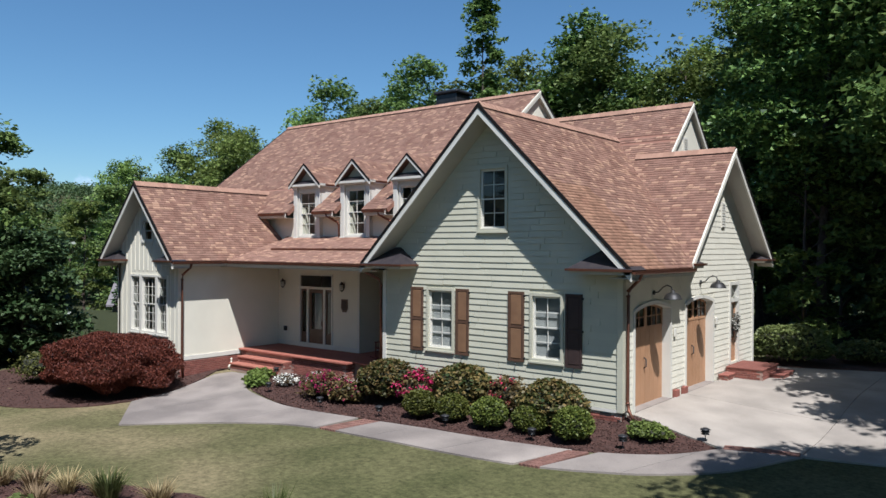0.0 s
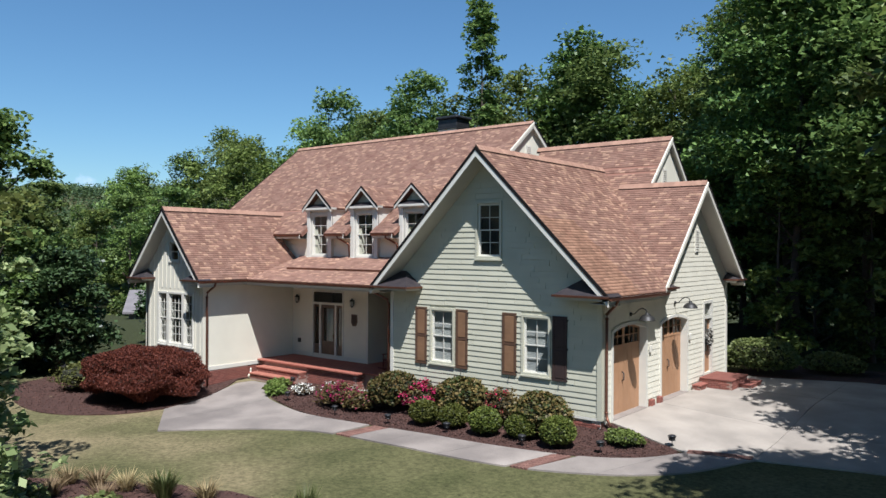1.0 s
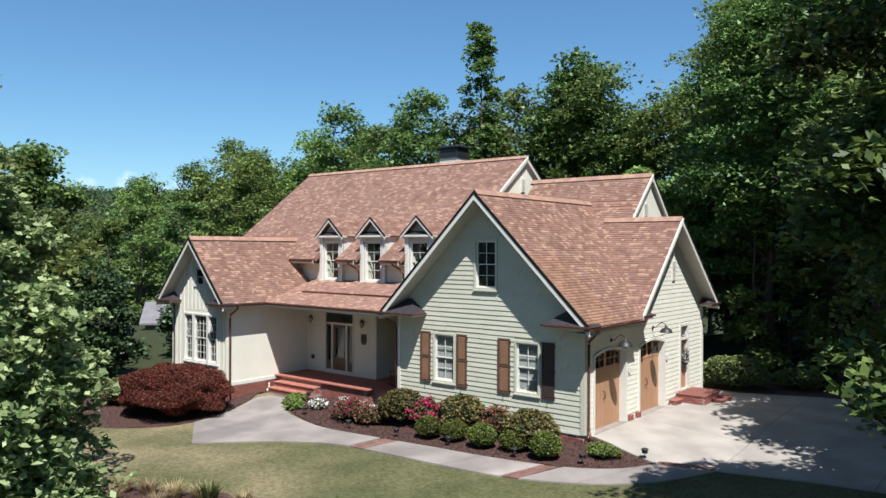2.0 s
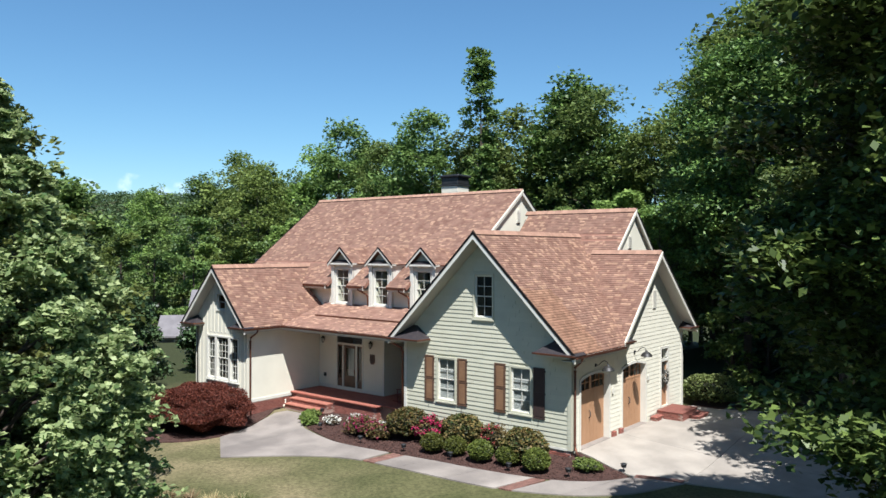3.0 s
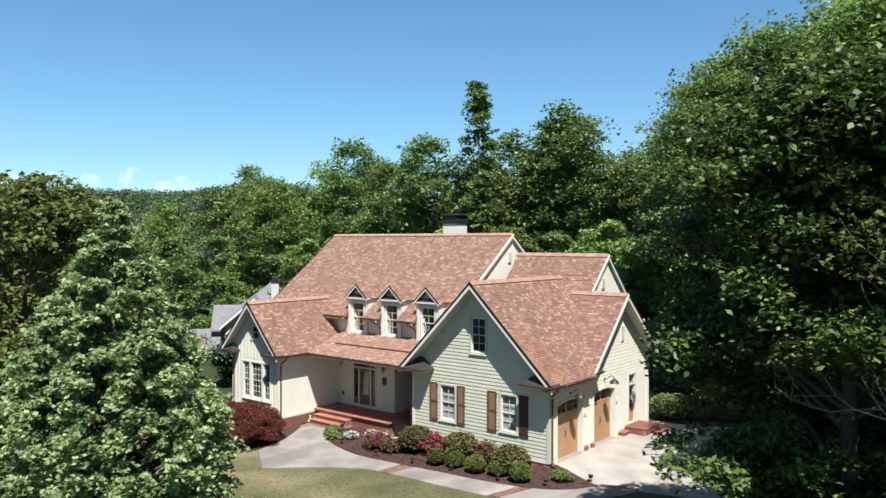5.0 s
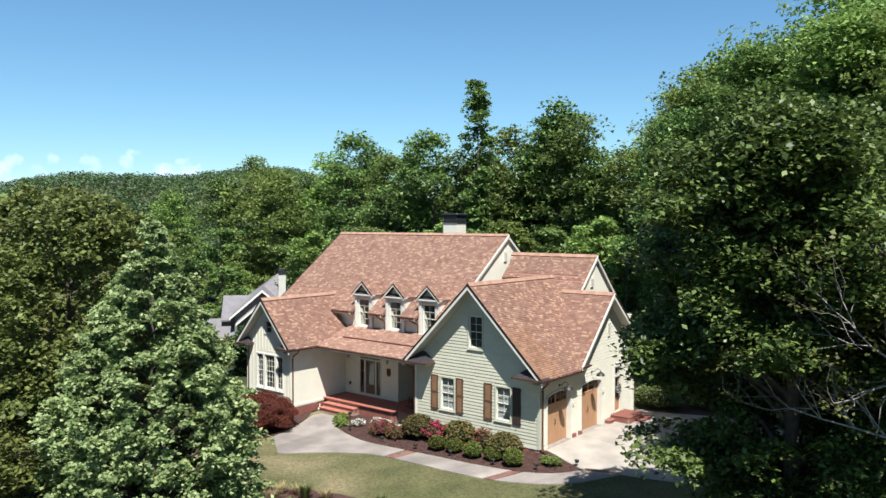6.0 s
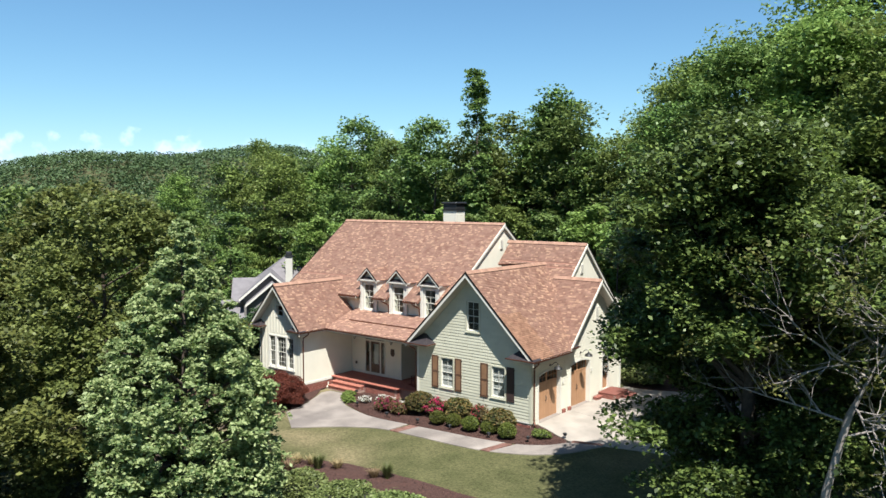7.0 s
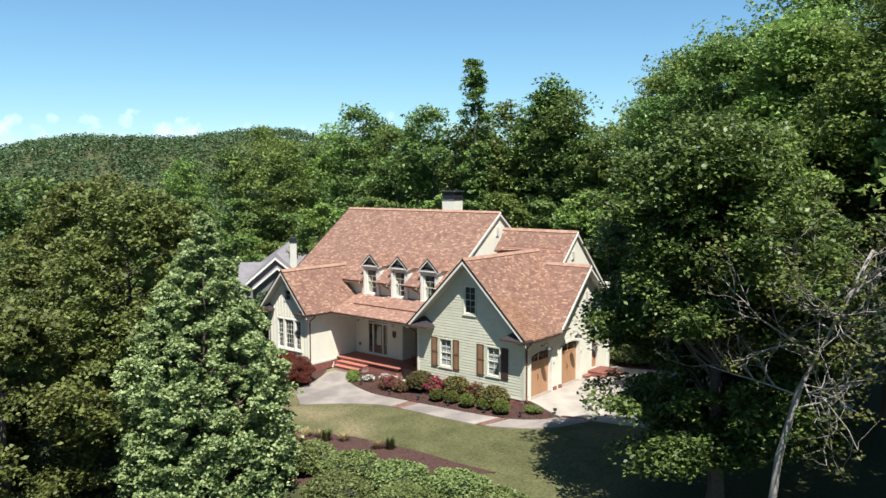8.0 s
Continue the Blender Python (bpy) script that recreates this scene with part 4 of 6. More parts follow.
wb = part("brick_base", bm, MORTAR, house, "red brick base course")

# porch walls
PB = 2.61
D0, D1 = -16.05, -14.0
wall("wall", pose(0, PB, 0), WR - 0.2, -12.5, 0.1, (lambda u: 3.57, []), [(D0, D1, 0.1, 3.25)], CREAM, "cream porch wall with the entry door")
wall("wall", side_m(-12.5), PB + 0.2, 6.5, 0.1, (lambda u: 3.57, []), [], CREAM)
wall("wall", pose(0, 6.5, 0), -12.7, F0, 0.1, (lambda u: 3.57, []), [], CREAM)
wall("wall", pose(F0, 0, 0, 0, 0, -90), -6.5, 0.0, -0.3, (lambda u: 3.66, []), [], SIDING)
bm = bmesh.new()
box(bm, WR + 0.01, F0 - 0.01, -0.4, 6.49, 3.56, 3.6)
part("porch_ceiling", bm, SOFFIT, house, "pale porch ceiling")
bm = bmesh.new()
box(bm, -12.56, -12.44, PB - 0.03, PB + 0.0, 0.2, 3.56)
box(bm, WR + 0.04, -12.56, PB - 0.025, PB, 0.2, 0.36)
part("trim_board", bm, TRIM, house)
PM = pose(0, PB, 0)
bm = bmesh.new()
ring(bm, D0, D1, 0.13, 3.25, 0.06, -0.04, 0.1, PM)
ed = part("entry_door", bm, TRIM, house, "dark stained entry door with sidelights and transom")
for q in ((D0 + 0.06, D1 - 0.06, 2.62, 2.72), (D0 + 0.46, D0 + 0.56, 0.19, 2.62), (D1 - 0.56, D1 - 0.46, 0.19, 2.62)):
    bm = bmesh.new()
    box(bm, q[0], q[1], -0.03, 0.09, q[2], q[3], PM)
    part("mullion", bm, TRIM, ed)
bm = bmesh.new()
a, b = D0 + 0.56, D1 - 0.56
for q in ((a, a + 0.14, 0.2, 2.62), (b - 0.14, b, 0.2, 2.62), (a + 0.14, b - 0.14, 2.46, 2.62), (a + 0.14, b - 0.14, 0.2, 0.95)):
    box(bm, q[0], q[1], 0.03, 0.075, q[2], q[3], PM)
part("leaf", bm, ENTRYWOOD, ed)
for q in ((D0 + 0.06, D0 + 0.46), (D1 - 0.46, D1 - 0.06)):
    bm = bmesh.new()
    for r in ((q[0], q[0] + 0.07, 0.2, 2.62), (q[1] - 0.07, q[1], 0.2, 2.62), (q[0] + 0.07, q[1] - 0.07, 0.2, 0.8), (q[0] + 0.07, q[1] - 0.07, 2.52, 2.62)):
        box(bm, r[0], r[1], 0.03, 0.07, r[2], r[3], PM)
    part("sidelight", bm, ENTRYWOOD, ed)
for q in ((a + 0.14, b - 0.14, 0.95, 2.46), (D0 + 0.06, D1 - 0.06, 2.72, 3.19), (D0 + 0.13, D0 + 0.39, 0.8, 2.52), (D1 - 0.39, D1 - 0.13, 0.8, 2.52)):
    pane(q[0], q[1], q[2], q[3], 0.053, PM, ed)
bm = bmesh.new()
prev = None
for i in range(25):
    t = i / 24
    x = a + 0.2 + t * 0.58
    yy = PB + 0.16 + 0.03 * math.sin(i * 1.9)
    cur = (bm.verts.new((x, yy, 0.95)), bm.verts.new((x - 0.18 * (1 - t) + 0.18, yy, 2.44)))
    if prev:
        bm.faces.new((prev[0], cur[0], cur[1], prev[1]))
    prev = cur
part("curtain", bm, CURTAIN, ed, "white curtain behind the door glass")
# dark sheet behind the entry glass for the unlit inside
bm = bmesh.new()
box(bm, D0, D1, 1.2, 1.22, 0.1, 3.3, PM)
part("unlit_room_sheet", bm, DARKROOM, ed)
bm = bmesh.new()
tube(bm, [PM @ Vector((b - 0.09, -0.02, 1.1)), PM @ Vector((b - 0.09, -0.03, 1.3))], 0.02, 6)
part("handle", bm, COPPER, ed)


# clerestory wall and dormers
CY = 3.05
wall("wall", pose(0, CY, 0), -18.9, -8.6, 3.6, (lambda u: mz(CY) - 0.2, []), [(c - 0.5, c + 0.5, 4.88, 6.2) for c in (-15.75, -12.85, -9.95)], CREAM, "cream clerestory wall between the dormers")
DORMERS = (-15.95, -13.02, -10.08)


def dormer(c):
    """A gabled dormer that stands on the porch roof: cheeks, posts, gable roof, pediment and window."""
    h, top = 0.84, 6.98
    bm = bmesh.new()
    yb = 5.2
    for u in (c - h, c + h - 0.16):
        box(bm, u, u + 0.16, CY - 0.14, yb, 4.55, top)
    box(bm, c - h + 0.16, c + h - 0.16, CY - 0.1, CY + 0.1, 4.55, 4.86)
    box(bm, c - h + 0.16, c + h - 0.16, CY - 0.1, CY + 0.1, 6.76, top)
    for s in (-1, 1):
        box(bm, c + s * 0.59 - 0.09, c + s * 0.59 + 0.09, CY - 0.1, CY + 0.1, 4.86, 6.76)
    d = part("dormer", bm, TRIM, house, "white gabled dormer with a multi-pane window")
    for s in (-1, 1):
        bm = bmesh.new()
        x = c + s * (h - 0.11)
        box(bm, x - 0.11, x + 0.11, CY - 0.2, CY - 0.1, 4.6, top - 0.1, bevel=0.01)
        box(bm, x - 0.14, x + 0.14, CY - 0.23, CY - 0.1, 4.55, 4.8, bevel=0.01)
        box(bm, x - 0.14, x + 0.14, CY - 0.23, CY - 0.1, top - 0.14, top, bevel=0.01)
        part("pilaster", bm, TRIM, d)
    zr, hw = 7.93, 0.98
    bm = bmesh.new()
    prism(bm, [(c - h, CY - 0.04, top), (c + h, CY - 0.04, top), (c, CY - 0.04, zr - 0.16)], (0, 0.1, 0))
    part("pediment", bm, SIDING, d, "grey-green pediment panel")
    bm = bmesh.new()
    box(bm, c - hw, c + hw, CY - 0.34, CY, top, top + 0.09)
    box(bm, c - hw + 0.05, c + hw - 0.05, CY - 0.28, yb, top - 0.05, top)
    part("cornice", bm, TRIM, d)
    bm = bmesh.new()
    prism(bm, [(c - hw + 0.12, CY - 0.32, top + 0.09), (c + hw - 0.12, CY - 0.32, top + 0.09), (c + hw - 0.3, CY - 0.04, top + 0.26), (c - hw + 0.3, CY - 0.04, top + 0.26)], (0, 0.0, 0.012))
    part("pediment_roof", bm, DARKMETAL, d, "dark metal pent roof")
    sl = (zr - top - 0.06) / hw
    back = MY - (MZ - zr) / MS
    backe = MY - (MZ - top - 0.06) / MS
    for s in (-1, 1):
        pts = [(c, CY - 0.36, zr), (c + s * hw, CY - 0.36, top + 0.06), (c + s * hw, backe, top + 0.06), (c, back, zr)]
        bmd = bmesh.new()
        n = plane_frame(pts)[3]
        prism(bmd, [Vector(p) - n * 0.004 for p in pts], -n * 0.07)
        rd = part("roof_slope", bmd, ROOFDECK, d)
        verts, faces, idx = [], [], []
        for t in tab_list(pts, rng):
            k = len(verts)
            verts += [tuple(p) for p in t]
            faces += [(k, k + 1, k + 2, k + 3), (k + 4, k + 5, k + 1, k)]
            idx += [1 if rng.random() < 0.17 else 0] * 2
        raw("shingles", verts, faces, [SHINGLE, SHINGLE_LIGHT], d, "", idx)["kind"] = "stuff"
        a, b = Vector((c, CY - 0.37, zr)), Vector((c + s * hw, CY - 0.37, top + 0.06))
        bm = bmesh.new()
        prism(bm, [a + Vector((0, 0, -0.06)), b + Vector((0, 0, -0.06)), b + Vector((0, 0, -0.17)), a + Vector((0, 0, -0.17))], (0, 0.05, 0))
        part("barge_board", bm, TRIM, d)
        bm = bmesh.new()
        prism(bm, [a + Vector((0, -0.01, 0.02)), b + Vector((0, -0.01, 0.02)), b + Vector((0, -0.01, -0.06)), a + Vector((0, -0.01, -0.06))], (0, 0.06, 0))
        part("drip_edge", bm, DRIP, d)
    window(pose(0, CY - 0.1, 0), c - 0.5, c + 0.5, 4.88, 6.74, cols=2, rows=4, trim=0.05, blinds=False, label="white dormer window with dark backing behind the panes")


for c in DORMERS:
    dormer(c)


def gutter(a, b, out, label=""):
    """A half-round copper gutter."""
    a, b, out = Vector(a), Vector(b), Vector(out)
    bm = bmesh.new()
    ring = [(0.0, 0.0), (0.02, -0.06), (0.07, -0.09), (0.12, -0.06), (0.13, 0.01), (0.115, 0.01), (0.105, -0.05), (0.07, -0.07), (0.03, -0.05), (0.012, 0.0)]
    va = [bm.verts.new(a + out * p + Vector((0, 0, q))) for p, q in ring]
    vb = [bm.verts.new(b + out * p + Vector((0, 0, q))) for p, q in ring]
    for i in range(len(ring)):
        j = (i + 1) % len(ring)
        bm.faces.new((va[i], va[j], vb[j], vb[i]))
    bm.faces.new(va[::-1])
    bm.faces.new(vb)
    bmesh.ops.recalc_face_normals(bm, faces=bm.faces[:])
    part("gutter", bm, COPPER, house, label or "aged copper gutter")


def fascia(a, b, out):
    a, b, out = Vector(a), Vector(b), Vector(out)
    bm = bmesh.new()
    prism(bm, [a, b, b + Vector((0, 0, -0.18)), a + Vector((0, 0, -0.18))], -out * 0.03)
    part("fascia", bm, TRIM, house)
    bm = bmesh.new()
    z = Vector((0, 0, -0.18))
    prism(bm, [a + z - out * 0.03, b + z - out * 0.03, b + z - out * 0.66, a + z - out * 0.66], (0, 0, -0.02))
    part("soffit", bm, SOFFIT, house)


E0 = EAVE - 0.03
for a, b, o in (((0.63, FY, E0), (0.63, 3.4, E0), (1, 0, 0)), ((-16.9, -0.45, E0), (-9.0, -0.45, E0), (0, -1, 0)), ((-16.9, WY, E0), (-16.9, -0.45, E0), (1, 0, 0))):
    gutter(a, b, o)
    fascia(a, b, o)
me_z = mz(2.44) - 0.03
for a, b in ((-18.6, -16.85), (-15.05, -13.9), (-12.1, -10.95), (-9.15, -8.4)):
    gutter((a, 2.44, me_z), (b, 2.44, me_z), (0, -1, 0))
    fascia((a, 2.44, me_z), (b, 2.44, me_z), (0, -1, 0))


def downspout(pts, label="brown copper downspout"):
    bm = bmesh.new()
    tube(bm, pts, 0.045, 8)
    for p in pts[2:-1]:
        tube(bm, [Vector(p) + Vector((0, 0, 0.02)), Vector(p) + Vector((0, 0, -0.03))], 0.06, 8)
    part("downspout", bm, COPPER, house, label)


downspout([(0.7, -0.35, E0 - 0.08), (0.62, -0.3, E0 - 0.22), (0.13, 0.12, 3.25), (0.11, 0.14, 3.1), (0.11, 0.14, 0.25), (0.16, 0.1, 0.05), (0.35, -0.05, -0.12)])
downspout([(-16.83, -2.1, E0 - 0.08), (-16.9, -2.1, E0 - 0.22), (-17.26, -2.2, 3.3), (-17.28, -2.22, 3.1), (-17.28, -2.22, 0.0), (-17.25, -2.2, -0.7)])
downspout([(-9.3, -0.5, E0 - 0.08), (-9.25, -0.45, E0 - 0.2), (-8.8, -0.12, 3.3), (-8.74, -0.08, 3.1), (-8.74, -0.08, 0.0)])
for c in (-13.95, -11.0):
    downspout([(c - 0.3, 2.4, me_z - 0.06), (c - 0.3, 2.42, me_z - 0.16), (c - 0.02, 2.8, me_z - 0.42), (c, 2.86, me_z - 0.5), (c, 2.9, 4.75)], "short copper downspout between dormers")


def cornice_return(x, y, z, long_, deep, m=None):
    """A boxed eave return with a small dark hipped metal roof; local x runs inward along the gable."""
    mm = pose(x, y, z) @ (m or Matrix.Identity(4))
    bm = bmesh.new()
    box(bm, 0, long_, 0, deep, -0.13, 0.0, mm)
    r = part("cornice_return", bm, SOFFIT, house, "boxed eave return with dark metal hip roof")
    bm = bmesh.new()
    e = 0.06
    peak = min(0.62, 0.33 * long_)
    base = [(-e, -e, 0.0), (long_ + e, -e, 0.0), (long_ + e, deep, 0.0), (-e, deep, 0.0)]
    vs = [bm.verts.new(mm @ Vector(p)) for p in base] + [bm.verts.new(mm @ Vector(p)) for p in ((long_ * 0.42, deep, peak), (long_ * 0.6, deep, peak))]
    for q in ((0, 1, 5, 4), (1, 2, 5), (0, 4, 3), (3, 2, 1, 0), (2, 3, 4, 5)):
        bm.faces.new([vs[i] for i in q])
    bmesh.ops.recalc_face_normals(bm, faces=bm.faces[:])
    part("hip_roof", bm, DARKMETAL, r, "dark standing metal")
    bm = bmesh.new()
    box(bm, -e - 0.02, long_ + e + 0.02, -e - 0.03, -e + 0.02, -0.05, 0.015, mm)
    box(bm, long_ + e, long_ + e + 0.03, -e, deep, -0.05, 0.015, mm)
    part("metal_edge", bm, COPPER, r)


FLIP = Matrix.Diagonal((-1, 1, 1, 1))
cornice_return(-8.96, FY - 0.03, EAVE - 0.0, 1.75, FY * -1 + 0.03)
cornice_return(0.61, FY - 0.03, EAVE - 0.0, 1.75, FY * -1 + 0.03, FLIP)
cornice_return(-22.45, WY - 0.02, EAVE, 1.15, WYF - WY + 0.02)
cornice_return(-16.92, WY - 0.02, EAVE, 1.15, WYF - WY + 0.02, FLIP)
ROT = pose(0, 0, 0, 0, 0, 90)
cornice_return(0.56, 3.62, EAVE + 0.1, 0.85, 0.56, ROT)
cornice_return(0.56, GY + (GZ - 4.0) / GB, 4.0, 0.95, 0.56, ROT @ FLIP)

# chimney
bm = bmesh.new()
box(bm, -16.75, -15.45, 12.6, 13.75, 7.5, 12.0)
ch = part("chimney", bm, CREAM, house, "cream clad chimney with black metal shroud")
for k in range(22):
    bm = bmesh.new()
    z = 8.0 + k * 0.18
    for q in ((-16.775, -15.425, 12.575, 12.6), (-15.45, -15.425, 12.6, 13.75)):
        box(bm, q[0], q[1], q[2], q[3], z, z + 0.17)
    part("board", bm, CREAM, ch)
bm = bmesh.new()
box(bm, -16.85, -15.35, 12.5, 13.85, 12.0, 12.1)
box(bm, -16.78, -15.42, 12.57, 13.78, 12.1, 12.55, bevel=0.03)
box(bm, -16.9, -15.3, 12.45, 13.9, 12.55, 12.72, bevel=0.05)
part("shroud", bm, BLACK, ch, "black metal chimney shroud")

# ---- porch, steps and bricks ----
porch = thing("porch", "red brick porch with brick steps", "porch", (-14, 1, -0.6))


def at_home(ob, home):
    ob.matrix_parent_inverse = Matrix.Translation(-home.location)
    return ob


PORCH_Z = 0.17
bm = bmesh.new()
box(bm, WR, -11.15, 0.62, 6.5, -1.2, PORCH_Z - 0.07)
box(bm, -11.15, F0, 1.1, 6.5, -1.2, PORCH_Z - 0.07)
at_home(part("porch_core", bm, MORTAR, porch), porch)
bm = bmesh.new()
box(bm, WR + 0.02, F0 - 2.35, 0.5, 6.48, PORCH_Z - 0.07, PORCH_Z, bevel=0.01)
box(bm, F0 - 2.35, F0, 0.9, 6.48, PORCH_Z - 0.07, PORCH_Z, bevel=0.01)
at_home(part("porch_floor", bm, mat("brick_paving", (0.26, 0.085, 0.06), (0.34, 0.13, 0.09), 0.7, 4, 50, 0.3), porch, "dark red paved porch floor"), porch)


def brick_run(parent, m, length, courses, z0, home=None, mesh={}):
    """Courses of single bricks against a face: local x along it, local -y outward."""
    if "b" not in mesh:
        bm_ = bmesh.new()
        box(bm_, -0.1, 0.1, -0.012, 0.03, -0.03, 0.03, bevel=0.004)
        me_ = bpy.data.meshes.new("brick")
        bm_.to_mesh(me_)
        bm_.free()
        me_.materials.append(BRICK)
        mesh["b"] = me_
    for k in range(courses):
        x = 0.1 + (0.105 if k % 2 else 0.0)
        while x < length - 0.09:
            b_ = new("brick", mesh["b"])
            b_.parent = parent
            if home is not None:
                b_.matrix_parent_inverse = Matrix.Translation(-home.location)
            b_.matrix_basis = m @ pose(x, random.Random(k * 97 + int(x * 50)).uniform(-0.003, 0.003), z0 + k * 0.073)
            x += 0.21


def flat_bricks(parent, home, poly, z_of, mesh={}):
    """Bricks laid flat inside a 2D polygon given by two edges."""
    if "f" not in mesh:
        bm_ = bmesh.new()
        box(bm_, -0.1, 0.1, -0.047, 0.047, -0.06, 0.0, bevel=0.005)
        me_ = bpy.data.meshes.new("brick")
        bm_.to_mesh(me_)
        bm_.free()
        me_.materials.append(WEATHERED)
        mesh["f"] = me_
    (a0, a1), (b0, b1) = poly
    a0, a1, b0, b1 = (Vector((*p, 0)) for p in (a0, a1, b0, b1))
    rows, cols = max(1, round((a1 - a0).length / 0.21)), max(1, round((b0 - a0).length / 0.105))
    for i in range(rows):
        for j in range(cols):
            s, t = (i + 0.5) / rows, (j + 0.5) / cols
            p = (a0.lerp(a1, s)).lerp(b0.lerp(b1, s), t)
            d = (a1 - a0).lerp(b1 - b0, t)
            b_ = new("brick", mesh["f"])
            b_.parent = parent
            b_.matrix_parent_inverse = Matrix.Translation(-home.location)
            b_.matrix_basis = pose(p.x, p.y, z_of(p.x, p.y), 0, 0, math.degrees(math.atan2(d.y, d.x))) @ Matrix.Diagonal((d.length / rows / 0.206, 1, 1, 1))


bands = thing("brick_bands", "red brick bands set across the walk", "brick paving", (-3, -3.5, -0.6), kind="structure")
zb = lambda x, y: near_height(x, y) + 0.05
flat_bricks(bands, bands, [((-6.98, -4.4), (-6.62, -2.99)), ((-6.34, -4.4), (-5.98, -2.97))], zb)
flat_bricks(bands, bands, [((-0.62, -4.06), (-0.22, -2.45)), ((-0.1, -3.98), (0.28, -2.3))], zb)
flat_bricks(bands, bands, [((2.76, -0.3), (4.3, 0.42)), ((2.72, -0.02), (4.25, 0.78))], lambda x, y: near_height(x, y) + 0.06)

for k, (x0, x1, y0, z) in enumerate(((-17.0, -14.15, 0.12, -0.07), (-17.0, -14.35, -0.26, -0.31))):
    bm = bmesh.new()
    box(bm, x0, x1, y0 + 0.05, y0 + 0.45 + 0.4 * k, -1.1, z - 0.07)
    at_home(part("step_core", bm, MORTAR, porch), porch)
    bm = bmesh.new()
    box(bm, x0 - 0.02, x1 + 0.02, y0, 0.63, z - 0.07, z, bevel=0.012)
    st = at_home(part("step", bm, mat("tread_brick", (0.36, 0.15, 0.10), (0.28, 0.10, 0.07), 0.8, 4, 50, 0.4), porch, "red brick step"), porch)
    brick_run(porch, pose(x0, y0 + 0.05, 0), x1 - x0, 2 if k else 3, z - 0.11 - 0.073 * (1 if k else 2), porch)
    brick_run(porch, side_m(x1, y0 + 0.05), 0.45 - 0.0 * k, 3, z - 0.11 - 0.146, porch)
brick_run(porch, pose(-14.15, 0.62, 0), 3.0, 9, -0.53, porch)
brick_run(porch, pose(WR + 0.05, 0.62, 0), 0.4, 9, -0.53, porch)
brick_run(porch, side_m(-11.15, 0.62), 0.5, 9, -0.53, porch)
brick_run(wb, side_m(WR + 0.02, WYF), 3.0, 10, -0.8)
brick_run(wb, pose(WL, WYF - 0.02, 0), WR - WL, 10, -0.8)
brick_run(house, pose(-0.95, -0.02, 0), 0.95, 2, -0.24)

# side entry steps beside the garage
side_steps = thing("side_steps", "red brick side stoop with steps by the garage entry", "steps", (0.6, 9.3, -0.12))
for x0, x1, y0, y1, z in ((0.05, 1.3, 8.05, 9.95, 0.3), (0.06, 1.75, 8.9, 10.3, 0.08), (0.05, 0.4, 7.3, 8.04, 0.12)):
    bm = bmesh.new()
    box(bm, x0, x1 - 0.03, y0 + 0.03, y1 - 0.03, -0.4, z - 0.06)
    at_home(part("step_core", bm, MORTAR, side_steps), side_steps)
    bm = bmesh.new()
    box(bm, x0, x1, y0, y1, z - 0.06, z, bevel=0.012)
    at_home(part("step", bm, BRICK, side_steps), side_steps)
    brick_run(side_steps, side_m(x1 - 0.03, y0 + 0.03), y1 - y0 - 0.06, max(1, int((z + 0.1) / 0.073)), z - 0.1 - 0.073 * (max(1, int((z + 0.1) / 0.073)) - 1), side_steps)
    brick_run(side_steps, pose(x0, y0 + 0.03, 0), x1 - x0 - 0.03, max(1, int((z + 0.1) / 0.073)), z - 0.1 - 0.073 * (max(1, int((z + 0.1) / 0.073)) - 1), side_steps)
for y in (3.45, 4.12):
    bm = bmesh.new()
    box(bm, 0.0, 0.12, y, y + 0.3, -0.3, 0.12, bevel=0.012)
    part("brick_block", bm, BRICK, house, "brick plinth block beside the garage door")


# ---- plants ----
def leaves(centres, size, rs, up=0.6, droop=0.0, long=1.5, small=False):
    """Arrays of leaves at the centres: folded four-cornered ones, or small three-cornered ones for far trees."""
    n = len(centres)
    d = rs.normal(size=(n, 3))
    d[:, 2] = d[:, 2] * 0.5 - droop
    d /= np.linalg.norm(d, axis=1)[:, None]
    nrm = rs.normal(size=(n, 3))
    nrm[:, 2] = np.abs(nrm[:, 2]) + up
    s = np.cross(d, nrm)
    s /= np.linalg.norm(s, axis=1)[:, None] + 1e-9
    nn = np.cross(s, d)
    L = size * rs.uniform(0.65, 1.35, size=(n, 1))
    a = centres - d * L * 0.5 * long
    b = centres + s * L * 0.5 + nn * L * 0.12
    c = centres + d * L * 0.5 * long
    e = centres - s * L * 0.5 + nn * L * 0.12
    if small:
        return np.stack([a, b + d * L * 0.4, e + d * L * 0.4], 1).reshape(-1, 3), np.arange(n)[:, None] * 3 + [[0, 1, 2]]
    v = np.stack([a, b, c, e], 1).reshape(-1, 3)
    k = np.arange(n)[:, None] * 4
    f = np.concatenate([k + [[0, 1, 2, 3]]], 0)
    return v, f


def clump_points(centres, radii, per, rs, flat=0.75):
    """Points on and in clumps, more on their upper outside."""
    n = len(centres)
    d = rs.normal(size=(n, per, 3))
    d /= np.linalg.norm(d, axis=2)[..., None]
    d[..., 2] = np.where(d[..., 2] < -0.2, d[..., 2] * 0.5, d[..., 2])
    r = radii[:, None, None] * rs.uniform(0.45, 1.08, size=(n, per, 1)) ** 0.6
    p = centres[:, None, :] + d * r * np.array([1, 1, flat])
    return p.reshape(-1, 3)


